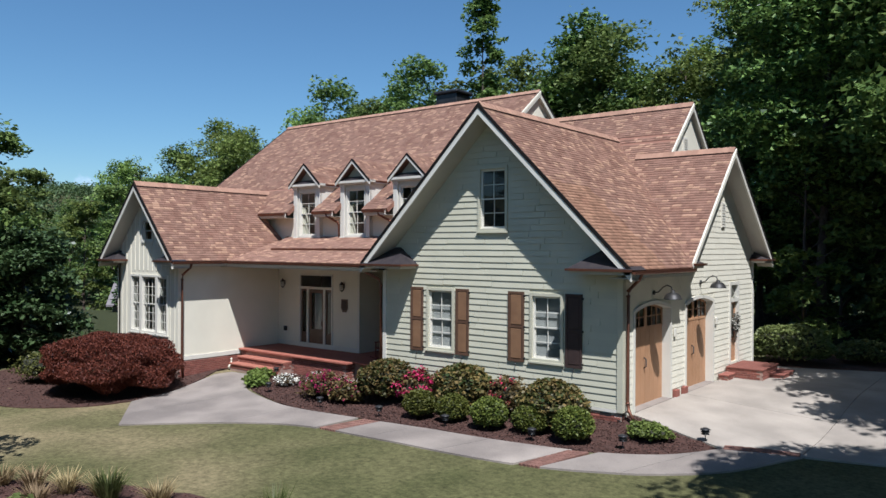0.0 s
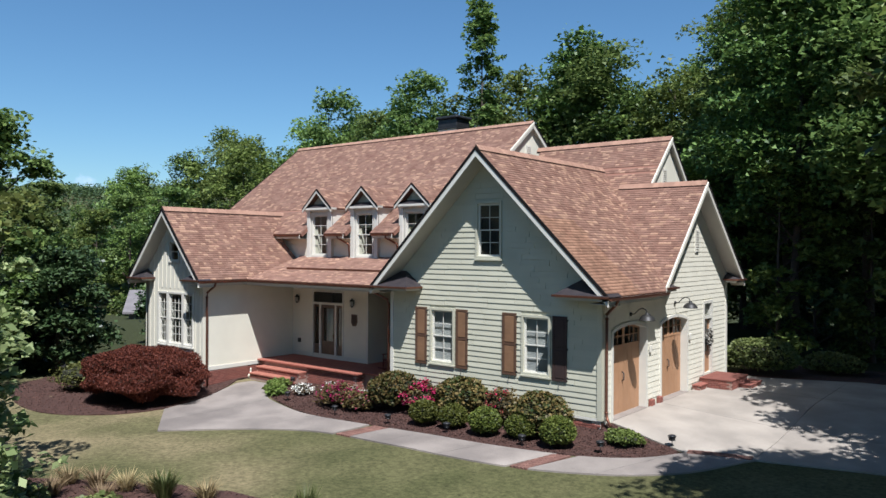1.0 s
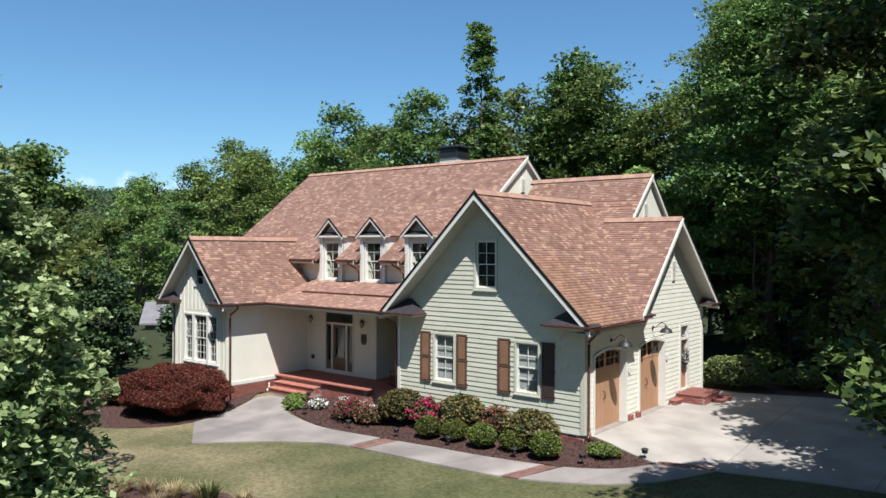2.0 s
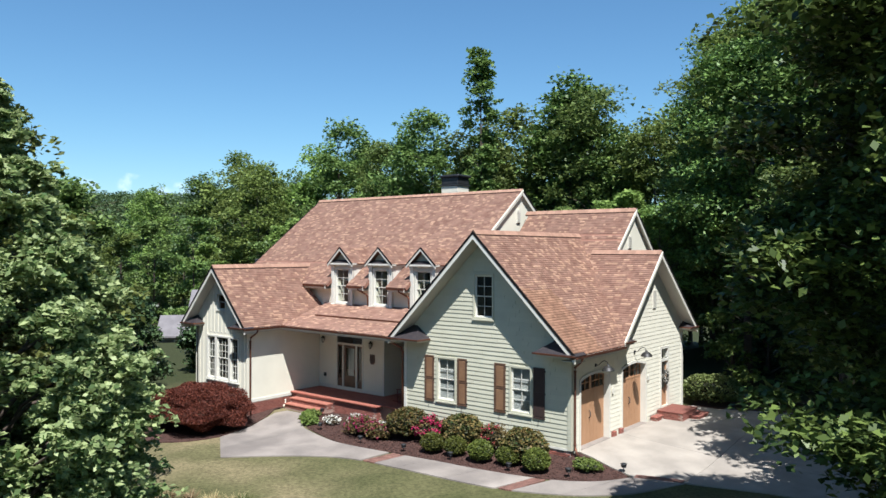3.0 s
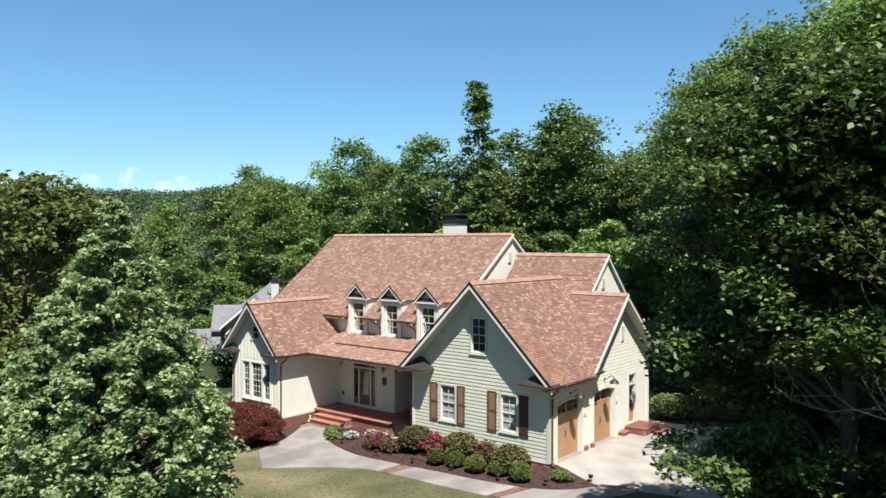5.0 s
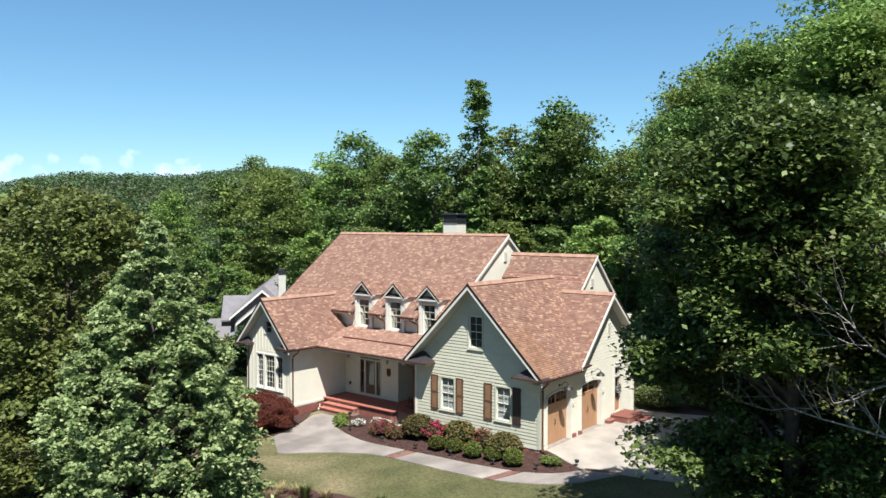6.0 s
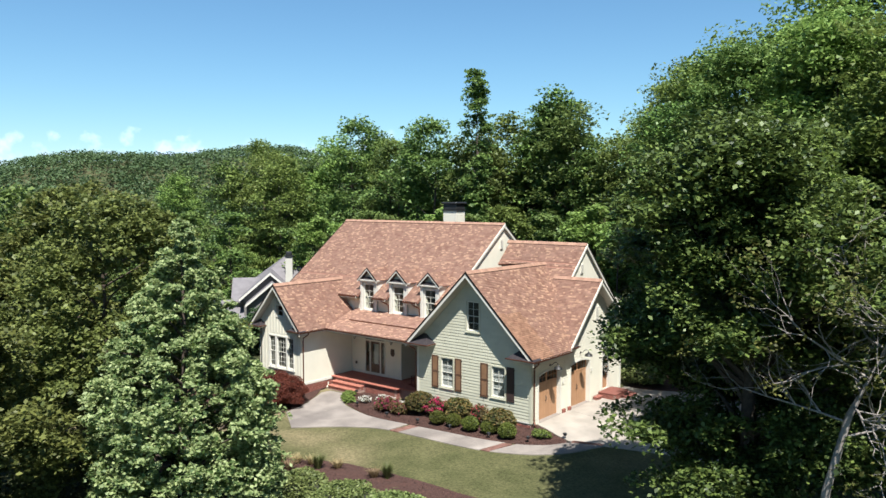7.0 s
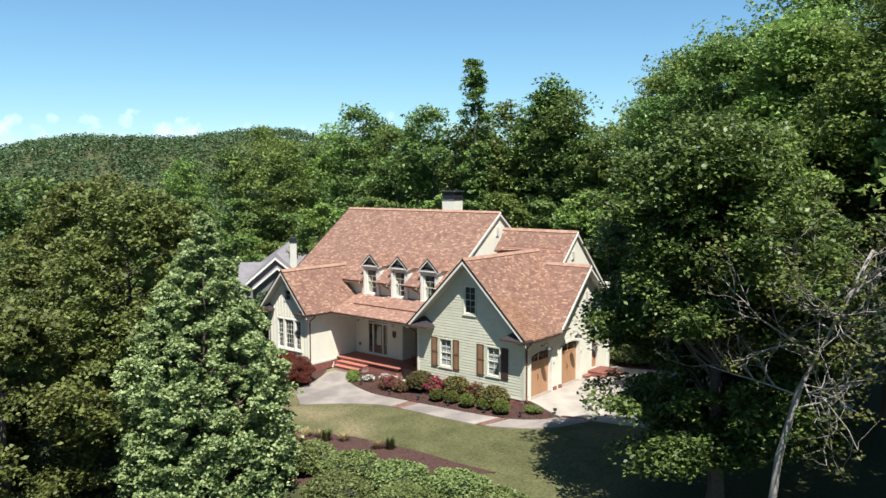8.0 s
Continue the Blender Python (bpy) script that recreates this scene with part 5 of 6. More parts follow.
def crown_centres(n, base, top, radius, rs, shape="round", hollow=0.45):
    """Clump centres that fill a crown with an uneven outline."""
    out = []
    lobes = rs.uniform(0.9, 1.06, size=(5, 9)) if shape == "cone" else rs.uniform(0.72, 1.15, size=(5, 9))
    while len(out) < n:
        t = rs.uniform(0, 1)
        if shape == "cone":
            w = min(1.7 * (1 - t) + 0.01, 0.9 + 0.1 * (1 - t))
            if rs.uniform(0, 1) > w:
                continue
        elif shape == "column":
            w = math.sin(math.pi * min(max(t * 0.9 + 0.08, 0), 1)) ** 0.45
        else:
            w = math.sin(math.pi * (0.12 + 0.86 * t)) ** 0.62
        a = rs.uniform(0, 2 * math.pi)
        w *= lobes[int(t * 4.999), int(a / (2 * math.pi) * 8.999)]
        r = radius * w * (hollow + (1 - hollow) * math.sqrt(rs.uniform(0, 1)))
        out.append((r * math.cos(a), r * math.sin(a), base + t * (top - base)))
    return np.array(out)


def spray_points(centres, radii, per, rs):
    """Points in flat drooping sprays of leaves, thicker in the middle than at the rim."""
    n = len(centres)
    a = rs.uniform(0, 2 * math.pi, (n, per))
    rho = rs.uniform(0, 1, (n, per)) ** 0.55
    tilt = rs.normal(0, 0.22, (n, 2, 1))
    x, y = rho * np.cos(a), rho * np.sin(a)
    z = 0.18 - 0.42 * rho ** 2 + rs.normal(0, 0.17, (n, per)) + tilt[:, 0] * x + tilt[:, 1] * y
    p = np.stack([x, y, z], 2) * radii[:, None, None]
    return (centres[:, None, :] + p).reshape(-1, 3)


def tree(name, label, at, tall, radius, base, leaf, leaf_size, clumps, per, seed, shape="round", bark=BARK, trunk_r=0.25, clump_r=None, group="", limbs=14, droop=0.1, category="tree", boughs=None, small=False, up=0.9, tier=0.85):
    """A tree: tapered trunk with limbs that end in boughs, each bough a cluster of leafy sprays."""
    rs = np.random.RandomState(seed)
    t = thing(name, label, category, at, group)
    nb = boughs or max(8, clumps // 10)
    cc = crown_centres(nb, base, tall - (0.3 if shape == "cone" else 0.09 * radius + 0.4), radius * 0.9, rs, shape, 0.42)
    bough_r = (1.25 if tier < 0.8 else 1.0) * radius * (0.2 if shape == "cone" else 0.29 if shape == "round" else 0.5) * rs.uniform(0.7, 1.3, size=nb)
    if shape == "cone":
        bough_r = 0.5 * rs.uniform(0.6, 1.2, size=nb) * (1.2 - 0.75 * cc[:, 2] / tall)
    bm = bmesh.new()
    lean = rs.uniform(-0.03, 0.03, 2) * tall
    top = tall * 0.9

    def axis_at(z):
        k = z / tall
        return Vector((lean[0] * k * k + 0.05 * math.sin(z), lean[1] * k * k + 0.05 * math.cos(z * 1.3), z))
    hs = [-0.3, 0.0, 0.4, 1.2] + [1.2 + (top - 1.2) * k / 6 for k in range(1, 7)]
    tube(bm, [axis_at(z) for z in hs], [trunk_r * (1.5 if z <= 0 else 1.2 if z < 0.6 else max(0.06, 1 - z / tall)) for z in hs], 8)
    pick = rs.choice(nb, min(limbs, nb), replace=False)
    for i in pick:
        c = Vector(cc[i])
        z0 = max(base * 0.7, c.z - (0.35 + 0.3 * rs.rand()) * math.hypot(c.x, c.y) - 0.5)
        z0 = min(z0, top * 0.95)
        p0 = axis_at(z0)
        mid = p0.lerp(c, 0.5) + Vector((rs.uniform(-0.3, 0.3), rs.uniform(-0.3, 0.3), rs.uniform(0.0, 0.5)))
        r0 = max(0.03, trunk_r * 0.42 * (1 - z0 / tall) + 0.02)
        tube(bm, [p0, mid, c], [r0, r0 * 0.6, r0 * 0.22], 5, False)
    part("trunk", bm, bark, t)
    k = max(1, round(clumps / nb))
    d = rs.normal(size=(nb, k, 3))
    d /= np.linalg.norm(d, axis=2)[..., None]
    d[..., 2] = np.where(d[..., 2] < 0, d[..., 2] * 0.7, d[..., 2])
    sc = (cc[:, None, :] + d * bough_r[:, None, None] * rs.uniform(0.3, 1.0, (nb, k, 1)) ** 0.5 * np.array([1, 1, tier])).reshape(-1, 3)
    lim = np.repeat(np.clip(bough_r / (radius * 0.22), 0.45, 1.2) if shape != "cone" else np.clip(bough_r, 0.34, 1.0), k)
    rad = (clump_r or radius * 0.27) * 0.72 * lim * rs.uniform(0.6, 1.3, size=len(sc))
    v, f = leaves(spray_points(sc, rad, per, rs), leaf_size, rs, up=up, droop=droop, small=small)
    raw("crown", v, f, leaf, t)
    return t


def shrub(name, label, at, rx, ry, rz, leaf, leaf_size, count, seed, group="", category="shrub", flowers=None, lumps=0.12, core=0.86, up=0.3, droop=0.0, long=1.5):
    """A dense shrub: a solid core darkened for the shade inside, leaves over a lumpy dome, and flowers where it has
    them.
    """
    rs = np.random.RandomState(seed)
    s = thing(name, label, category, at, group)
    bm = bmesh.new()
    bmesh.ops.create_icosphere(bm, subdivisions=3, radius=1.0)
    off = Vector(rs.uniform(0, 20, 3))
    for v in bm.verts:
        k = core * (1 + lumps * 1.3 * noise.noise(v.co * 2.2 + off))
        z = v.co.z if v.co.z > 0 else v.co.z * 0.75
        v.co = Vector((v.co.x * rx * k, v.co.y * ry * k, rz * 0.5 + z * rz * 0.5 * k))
    part("shade_core", bm, CORE, s)
    d = rs.normal(size=(count, 3))
    d /= np.linalg.norm(d, axis=1)[:, None]
    d[:, 2] = np.where(d[:, 2] < -0.75, -d[:, 2], d[:, 2])
    bump = np.array([1 + lumps * 1.3 * noise.noise(Vector(q) * 2.2 + off) for q in d])
    k = bump * rs.uniform(core - 0.02, 1.06, size=count)
    zz = np.where(d[:, 2] > 0, d[:, 2], d[:, 2] * 0.8)
    p = np.stack([d[:, 0] * rx * k, d[:, 1] * ry * k, rz * 0.5 + zz * rz * 0.5 * k], 1)
    p[:, 2] = np.maximum(p[:, 2], 0.02)
    v, f = leaves(p, leaf_size, rs, up=up, droop=droop, long=long)
    raw("foliage", v, f, leaf, s)
    if flowers:
        mat_, num, size = flowers
        q = p[rs.choice(count, num)]
        q = q[q[:, 2] > rz * 0.35]
        q = q + (q - np.array([0, 0, rz * 0.4])) * 0.06
        q = np.repeat(q, 7, axis=0) + rs.normal(scale=size * 0.4, size=(len(q) * 7, 3))
        v, f = leaves(q, size * 0.62, rs, up=1.0, long=1.0)
        raw("blossom", v, f, mat_, s)["kind"] = "stuff"
    return s


def on(x, y, dz=0.0):
    return (x, y, height(x, y) + dz)


# foundation shrubs
for k, (x, y, r, h) in enumerate(((-7.75, -0.85, 0.95, 1.3), (-4.75, -0.75, 0.9, 1.35), (-1.55, -0.95, 0.92, 1.3))):
    shrub("bronze_shrub", "rounded shrub with bronze-tipped glossy leaves in mulch", on(x, y), r, r * 0.9, h, LEAF_BRONZE, 0.085, 3600, 20 + k, "bronze shrubs along the wall", lumps=0.16)
for k, (x, y, r) in enumerate(((-5.35, -2.0, 0.47), (-4.25, -1.85, 0.45), (-2.95, -1.9, 0.49), (-1.8, -1.65, 0.47), (-0.5, -1.7, 0.51))):
    shrub("boxwood", "clipped round green boxwood in mulch", on(x, y), r, r, r * 1.75, LEAF_BOX, 0.05, 4200, 40 + k, "clipped boxwoods by the walk", lumps=0.07)
shrub("rose_bush", "red flowering rose bush against the siding", on(-6.45, -0.75), 0.75, 0.6, 1.0, LEAF_ROSE, 0.07, 1500, 60, "rose bushes", flowers=(PETAL_RED, 170, 0.12), lumps=0.3, core=0.7)
shrub("rose_bush", "thinly flowering rose bush against the siding", on(-3.25, -0.6), 0.7, 0.6, 1.05, LEAF_ROSE, 0.07, 1500, 61, "rose bushes", flowers=(PETAL_RED, 50, 0.08), lumps=0.3, core=0.7)
shrub("rose_bush", "low red rose bush in the bed by the steps", on(-9.9, -1.5), 0.95, 0.75, 0.85, LEAF_ROSE, 0.07, 1700, 62, "rose bushes", flowers=(PETAL_RED, 110, 0.11), lumps=0.3, core=0.65)
shrub("rose_bush", "low red rose bush in the bed by the steps", on(-8.75, -1.6), 0.6, 0.55, 0.7, LEAF_ROSE, 0.07, 1200, 63, "rose bushes", flowers=(PETAL_RED, 50, 0.09), lumps=0.3, core=0.65)
for k, (x, y) in enumerate(((-11.5, -0.35), (-10.9, -0.3), (-9.75, -0.55), (-9.2, -0.65), (-12.2, -1.3))):
    shrub("white_flowers", "low clump of white flowers in mulch", on(x, y), 0.42, 0.36, 0.42, LEAF_ROSE, 0.05, 500, 70 + k, "white flower clumps", "flowers", (PETAL_WHITE, 60, 0.11), 0.3, 0.6)
shrub("low_shrub", "low spreading light green shrub by the driveway", on(1.0, -0.55), 0.55, 0.46, 0.42, LEAF_LIME, 0.065, 1300, 80, lumps=0.3, core=0.7)
for k, (x, y) in enumerate(((-14.05, -1.15), (-13.6, -1.55), (-13.2, -1.75), (-14.2, -0.75))):
    shrub("border_grass", "tufted green border plant beside the walk", on(x, y), 0.42, 0.4, 0.38, LEAF_LIME, 0.09, 500, 85 + k, "border plants", "plant", None, 0.3, 0.6, 1.0)
shrub("red_maple", "weeping dark red laceleaf maple over mulch", on(-17.95, -4.75), 2.55, 2.1, 2.0, LEAF_RED, 0.034, 80000, 90, category="shrub", lumps=0.26, core=0.86, up=0.2, droop=0.9, long=3.0)
shrub("dry_shrub", "thin grey-brown shrub beside the red maple", on(-21.6, -5.2), 1.3, 1.2, 1.2, LEAF_OLIVE, 0.07, 2200, 91, lumps=0.3, core=0.75)
shrub("hedge_shrub", "clipped yellow-green hedge shrub behind the driveway", on(0.9, 13.1), 1.55, 1.2, 1.5, LEAF_HEDGE, 0.09, 5000, 95, "shrubs behind the driveway", lumps=0.14)
shrub("hedge_shrub", "low rounded shrub behind the driveway", on(3.3, 15.0), 1.25, 1.0, 0.9, LEAF_HEDGE, 0.09, 3500, 96, "shrubs behind the driveway", lumps=0.14)
for k, (x, y, r, h) in enumerate(((-3.4, -14.3, 1.5, 1.3), (-0.6, -14.0, 1.55, 1.35), (1.9, -13.4, 1.5, 1.3), (4.6, -12.4, 1.5, 1.2), (6.9, -12.6, 1.3, 1.1), (-6.3, -15.0, 1.6, 1.5), (0.6, -16.0, 1.6, 1.2), (3.8, -15.0, 1.6, 1.2))):
    shrub("hedge_shrub", "light green leafy hedge shrub in the island bed", on(x, y), r, r * 0.85, h, LEAF_HEDGE, 0.095, 4500, 100 + k, "hedge of the island bed", lumps=0.2, core=0.84)
STRAW = leaf_mat("dry_grass_blade", (0.16, 0.115, 0.055), (0.36, 0.28, 0.15), 0.3, 0.7)


def grass_tuft(x, y, seed, blade, label, group, spread=1.0, tall=1.0, n=260):
    """Arching blades of grass from one root."""
    rs = np.random.RandomState(seed)
    tuft = thing("grass_tuft", label, "grass", on(x, y), group)
    a = rs.uniform(0, 2 * math.pi, n)
    r0, r1, hh = rs.uniform(0, 0.12, n) * spread, rs.uniform(0.15, 0.55, n) * spread, rs.uniform(0.45, 0.85, n) * tall
    p0 = np.stack([r0 * np.cos(a), r0 * np.sin(a), np.zeros(n)], 1)
    p1 = np.stack([r1 * np.cos(a), r1 * np.sin(a), hh], 1)
    w = np.stack([-np.sin(a), np.cos(a), np.zeros(n)], 1) * 0.012
    mid = (p0 + p1) / 2 + np.array([0, 0, 0.12 * tall])
    v = np.stack([p0 - w, p0 + w, mid + w, mid - w, p1], 1).reshape(-1, 3)
    kk = np.arange(n)[:, None] * 5
    f = np.concatenate([kk + [[0, 1, 2]], kk + [[0, 2, 3]], kk + [[3, 2, 4]]], 0)
    raw("grass_blade_clump", v, f, blade, tuft)["kind"] = "stuff"


for k, (x, y) in enumerate(((-2.0, -9.9), (-5.8, -11.0), (-10.4, -12.7))):
    grass_tuft(x, y, 130 + k, GRASSBLADE, "arching tuft of green ornamental grass in mulch", "ornamental grass tufts")
for k, (x, y) in enumerate(((-6.6, -10.75), (-7.4, -11.1), (-8.3, -11.4), (-9.2, -11.7), (-7.0, -11.9), (-8.6, -12.4), (-5.0, -10.4), (-10.9, -13.1), (-2.6, -10.2), (-9.9, -13.6))):
    grass_tuft(x, y, 140 + k, STRAW, "thin tuft of dry straw-coloured grass in mulch", "dry grass tufts", 1.15, 0.62, 150)

# garden trees
tree("birch_tree", "silvery-leaved young tree on the lawn edge", on(-5.45, -18.7), 13.3, 4.5, 0.2, LEAF_SILVER, 0.125, 3600, 28, 1, "cone", BARK, 0.2, 0.95, "", 60, boughs=900, up=0.5)
maple = tree("maple_tree", "broad dark green maple beside the driveway", on(14.3, -7.2), 17.2, 5.7, 3.2, LEAF_DEEP, 0.135, 1500, 116, 2, "round", BARK, 0.36, 0.9, "", 60, boughs=70, up=1.5, tier=0.42)
maple.rotation_euler.z = radians(15)
tree("maple_tree", "tall bright green maple shading the driveway", on(12.6, 4.2), 17.0, 5.2, 3.5, LEAF_LIME, 0.22, 520, 80, 3, "round", BARK, 0.4, 1.1, "", 24, boughs=60, small=True)
tree("maple_tree", "green maple beside the driveway turning bay", on(10.8, 9.2), 17.5, 5.0, 3.0, LEAF_OAK, 0.22, 480, 80, 13, "round", BARK, 0.35, 1.1, "", 20, boughs=56, small=True)
tree("olive_tree", "low leafy green tree by the wood edge", on(-9.5, -26.0), 9.0, 4.3, 0.3, LEAF_OLIVE, 0.15, 480, 72, 14, "round", BARK, 0.2, 0.8, "trees left of the lawn", 20)
tree("olive_tree", "low leafy green tree by the wood edge", on(-16.5, -26.5), 11.0, 4.8, 0.3, LEAF_OLIVE, 0.17, 460, 66, 15, "round", BARK, 0.2, 0.85, "trees left of the lawn", 20)
tree("olive_tree", "yellow-green leafy tree at the wood edge", on(-12.0, -18.8), 14.6, 5.4, 1.0, LEAF_OLIVE, 0.15, 640, 78, 4, "round", BARK, 0.25, 0.85, "trees left of the lawn", 30)
tree("olive_tree", "yellow-green leafy tree at the wood edge", on(-23.0, -15.0), 15.0, 5.5, 1.0, LEAF_OLIVE, 0.2, 520, 56, 5, "round", BARK, 0.25, 1.0, "trees left of the lawn", 24)
tree("olive_tree", "green leafy tree at the wood edge", on(-33.0, -14.0), 15.0, 6.0, 1.0, LEAF_OAK, 0.24, 440, 50, 6, "round", BARK, 0.25, 1.1, "trees left of the lawn", 24)
tree("olive_tree", "tall green tree beyond the wing", on(-40.0, -1.5), 9.8, 3.8, 1.5, LEAF_OAK, 0.2, 260, 54, 16, "round", BARK, 0.25, 1.15, "trees left of the lawn", 24)
tree("olive_tree", "tall green tree beyond the wing", on(-48.0, -3.0), 13.0, 5.2, 1.5, LEAF_LIME, 0.24, 340, 50, 17, "round", BARK, 0.25, 1.25, "trees left of the lawn", 24)
tree("olive_tree", "thin-crowned green tree at the wood edge", on(-28.3, -6.4), 12.6, 3.2, 1.5, LEAF_OAK, 0.19, 260, 48, 18, "round", BARK, 0.2, 0.9, "trees left of the lawn", 24)
tree("magnolia", "dense dark evergreen tree beside the wing", on(-26.6, -4.2), 6.3, 2.5, 0.2, LEAF_EVERGREEN, 0.16, 360, 60, 7, "round", BARK, 0.16, 0.8, "evergreens beside the wing", 0)
tree("magnolia", "dense dark evergreen tree beside the wing", on(-30.5, 4.5), 4.2, 2.2, 0.2, LEAF_EVERGREEN, 0.17, 240, 50, 8, "round", BARK, 0.16, 0.8, "evergreens beside the wing", 0)
tree("magnolia", "dense dark evergreen tree beside the wing", on(-35.0, -5.5), 5.6, 3.2, 0.2, LEAF_EVERGREEN, 0.17, 340, 56, 9, "round", BARK, 0.16, 0.9, "evergreens beside the wing", 0)

# added low dark crowns that stand in for the deep shade behind the driveway
for k_, (x, y, h) in enumerate(((0.4, 24.5, 4.2), (-1.8, 27.5, 4.6), (2.4, 27.0, 4.4))):
    tree("understorey_tree", "low dark foliage added for the black shade under the woodland trees", on(x, y), h, 2.2, 0.1, LEAF_EVERGREEN, 0.26, 60, 50, 40 + k_, "round", BARK, 0.12, 0.8, "understorey behind the driveway", 8)


def bare_branch(bm, p, d, length, r, depth, rs, tips):
    """A dying limb that forks into bent twigs."""
    pts, rad = [p], [r]
    k = 4
    for i in range(k):
        d = (d + Vector(rs.uniform(-0.42, 0.42, 3)) + Vector((0, 0, 0.06))).normalized()
        p = p + d * length / k
        pts.append(p)
        rad.append(r * (1 - 0.55 * (i + 1) / k))
        if depth > 0 and i >= 0:
            for _ in range(2 if depth == 2 else 1):
                side = (d + Vector(rs.uniform(-1.0, 1.0, 3)) * 0.95).normalized()
                bare_branch(bm, p, side, length * rs.uniform(0.45, 0.75), rad[-1] * 0.68, depth - 1, rs, tips)
    tube(bm, pts, rad, 5 if depth else 4, False)
    if depth == 0:
        tips.append(p)


rs = np.random.RandomState(77)
dead = thing("bare_tree", "half-dead tree with pale bare branches and sparse leaves", "tree", on(17.4, -10.6))
bm = bmesh.new()
tips = []
stem = [Vector((-0.1, -0.1, -0.3)), Vector((0.05, 0.0, 2.0)), Vector((0.3, 0.0, 4.5)), Vector((0.85, 0.1, 7.0)), Vector((1.9, 0.2, 9.5)), Vector((2.9, 0.3, 12.0))]
tube(bm, stem, [0.18, 0.15, 0.13, 0.11, 0.08, 0.05], 8)
for k in range(11):
    z = 6.3 + k * 0.48
    p = stem[2].lerp(stem[3], (z - 4.5) / 2.5) if z < 7 else stem[3].lerp(stem[4], (z - 7) / 2.5) if z < 9.5 else stem[4].lerp(stem[5], (z - 9.5) / 2.5)
    a = k * 2.4 + 0.6
    bare_branch(bm, p, Vector((math.cos(a), math.sin(a), 0.1 + 0.05 * k)), 3.6 - 0.1 * k, 0.046, 2, rs, tips)
part("trunk", bm, PALEBARK, dead)
tp = np.array([tuple(t) for t in tips])
v, f = leaves(clump_points(tp, np.full(len(tp), 0.4), 16, rs), 0.09, rs)
raw("crown", v, f, LEAF_OLIVE, dead)

# woodland: a few kinds of tree, each set out many times
KINDS = []
for k, (leaf, r, base, shape, size, sprays, per, lump, boughs) in enumerate((
        (LEAF_OAK, 5.2, 3.5, "round", 0.33, 300, 46, 1.65, 70), (LEAF_LIME, 4.6, 4.0, "round", 0.31, 290, 46, 1.6, 66), (LEAF_DEEP, 5.0, 3.0, "round", 0.33, 300, 46, 1.65, 70),
        (LEAF_OAK, 4.0, 3.0, "round", 0.31, 280, 46, 1.5, 66), (LEAF_LIME, 5.4, 5.0, "round", 0.32, 300, 46, 1.6, 70),
        (LEAF_OAK, 5.2, 8.0, "round", 0.22, 540, 62, 1.35, 90), (LEAF_LIME, 4.9, 8.0, "round", 0.22, 540, 62, 1.35, 90), (LEAF_DEEP, 5.2, 8.0, "round", 0.22, 540, 62, 1.35, 90),
        (LEAF_OAK, 5.6, 1.0, "round", 0.5, 150, 40, 1.7, 26), (LEAF_LIME, 5.2, 1.0, "round", 0.5, 150, 40, 1.7, 24))):
    KINDS.append(dict(leaf=leaf, r=r, tall=24, base=base, shape=shape, seed=200 + k, first=None, size=size, sprays=sprays, per=per, lump=lump, boughs=boughs))
NAMES = ("broad oak with deep green leaves in the woodland", "light green poplar in the woodland", "dark green oak in the woodland", "upright green tree in the woodland", "tall lime-green tree in the woodland", "full green oak above the driveway", "fresh green tree above the driveway", "dark full oak above the driveway", "low green tree at the woodland edge", "low lime-green tree at the woodland edge")


def wood(k, x, y, tall, turn):
    d = KINDS[k]
    if d["first"] is None:
        d["first"] = tree("woodland_tree", NAMES[k], on(x, y), d["tall"], d["r"], d["base"], d["leaf"], d["size"], d["sprays"], d["per"], d["seed"], d["shape"], BARK, 0.3, d["lump"], "woodland behind the house", 18, boughs=d["boughs"], small=True, tier=0.5 if k > 4 else 0.7)
        d["first"].rotation_euler.z = turn
        d["first"].scale = (1.05 * tall / 24,) * 3
        return d["first"]
    s = 1.05 * tall / 24
    sc = d["first"].scale[0]
    return copy_thing(d["first"], Matrix.Translation(on(x, y)) @ Matrix.Rotation(turn, 4, "Z") @ Matrix.Diagonal((s / sc, s / sc, s / sc, 1)))


wr_ = random.Random(11)
LINE = [(-118, 40, 16), (-110, 46, 22), (-103, 41, 21), (-96, 47, 23.5), (-90, 50, 27), (-83, 46, 24.5), (-76, 43, 23.5), (-70, 50, 27), (-63, 47, 28), (-57, 49, 25), (-51, 44, 23), (-45, 42, 24), (-40, 39, 24), (-35, 42, 23), (-25.5, 45, 26.5), (-21, 42, 24), (-17, 40, 19), (-14.5, 45, 22), (-28, 48, 25), (-33, 47, 25), (-12.5, 37, 19.5), (-4.8, 35, 25), (-2, 28, 23), (0.4, 20.5, 19.5), (3, 25, 25), (6, 18.5, 23), (9, 24, 27), (12, 15.5, 24), (15, 21, 27), (18, 10, 24), (21, 15, 26), (23, 4, 23), (26, -3, 22), (30, 6, 25), (28, -11, 21), (33, -6, 24)]
for i, (x, y, h) in enumerate(LINE):
    wood((i * 2 + i // 3) % 5 if x < -9 or y < 0 else (5, 6, 6, 7, 6)[i % 5], x, y, h, wr_.uniform(0, 6.28))
for i, (x, y, h) in enumerate(LINE[3:27]):
    wood(wr_.randrange(5), x - 4 + wr_.uniform(-3, 3), y + 11 + wr_.uniform(-2, 4), h * wr_.uniform(0.85, 1.0), wr_.uniform(0, 6.28))
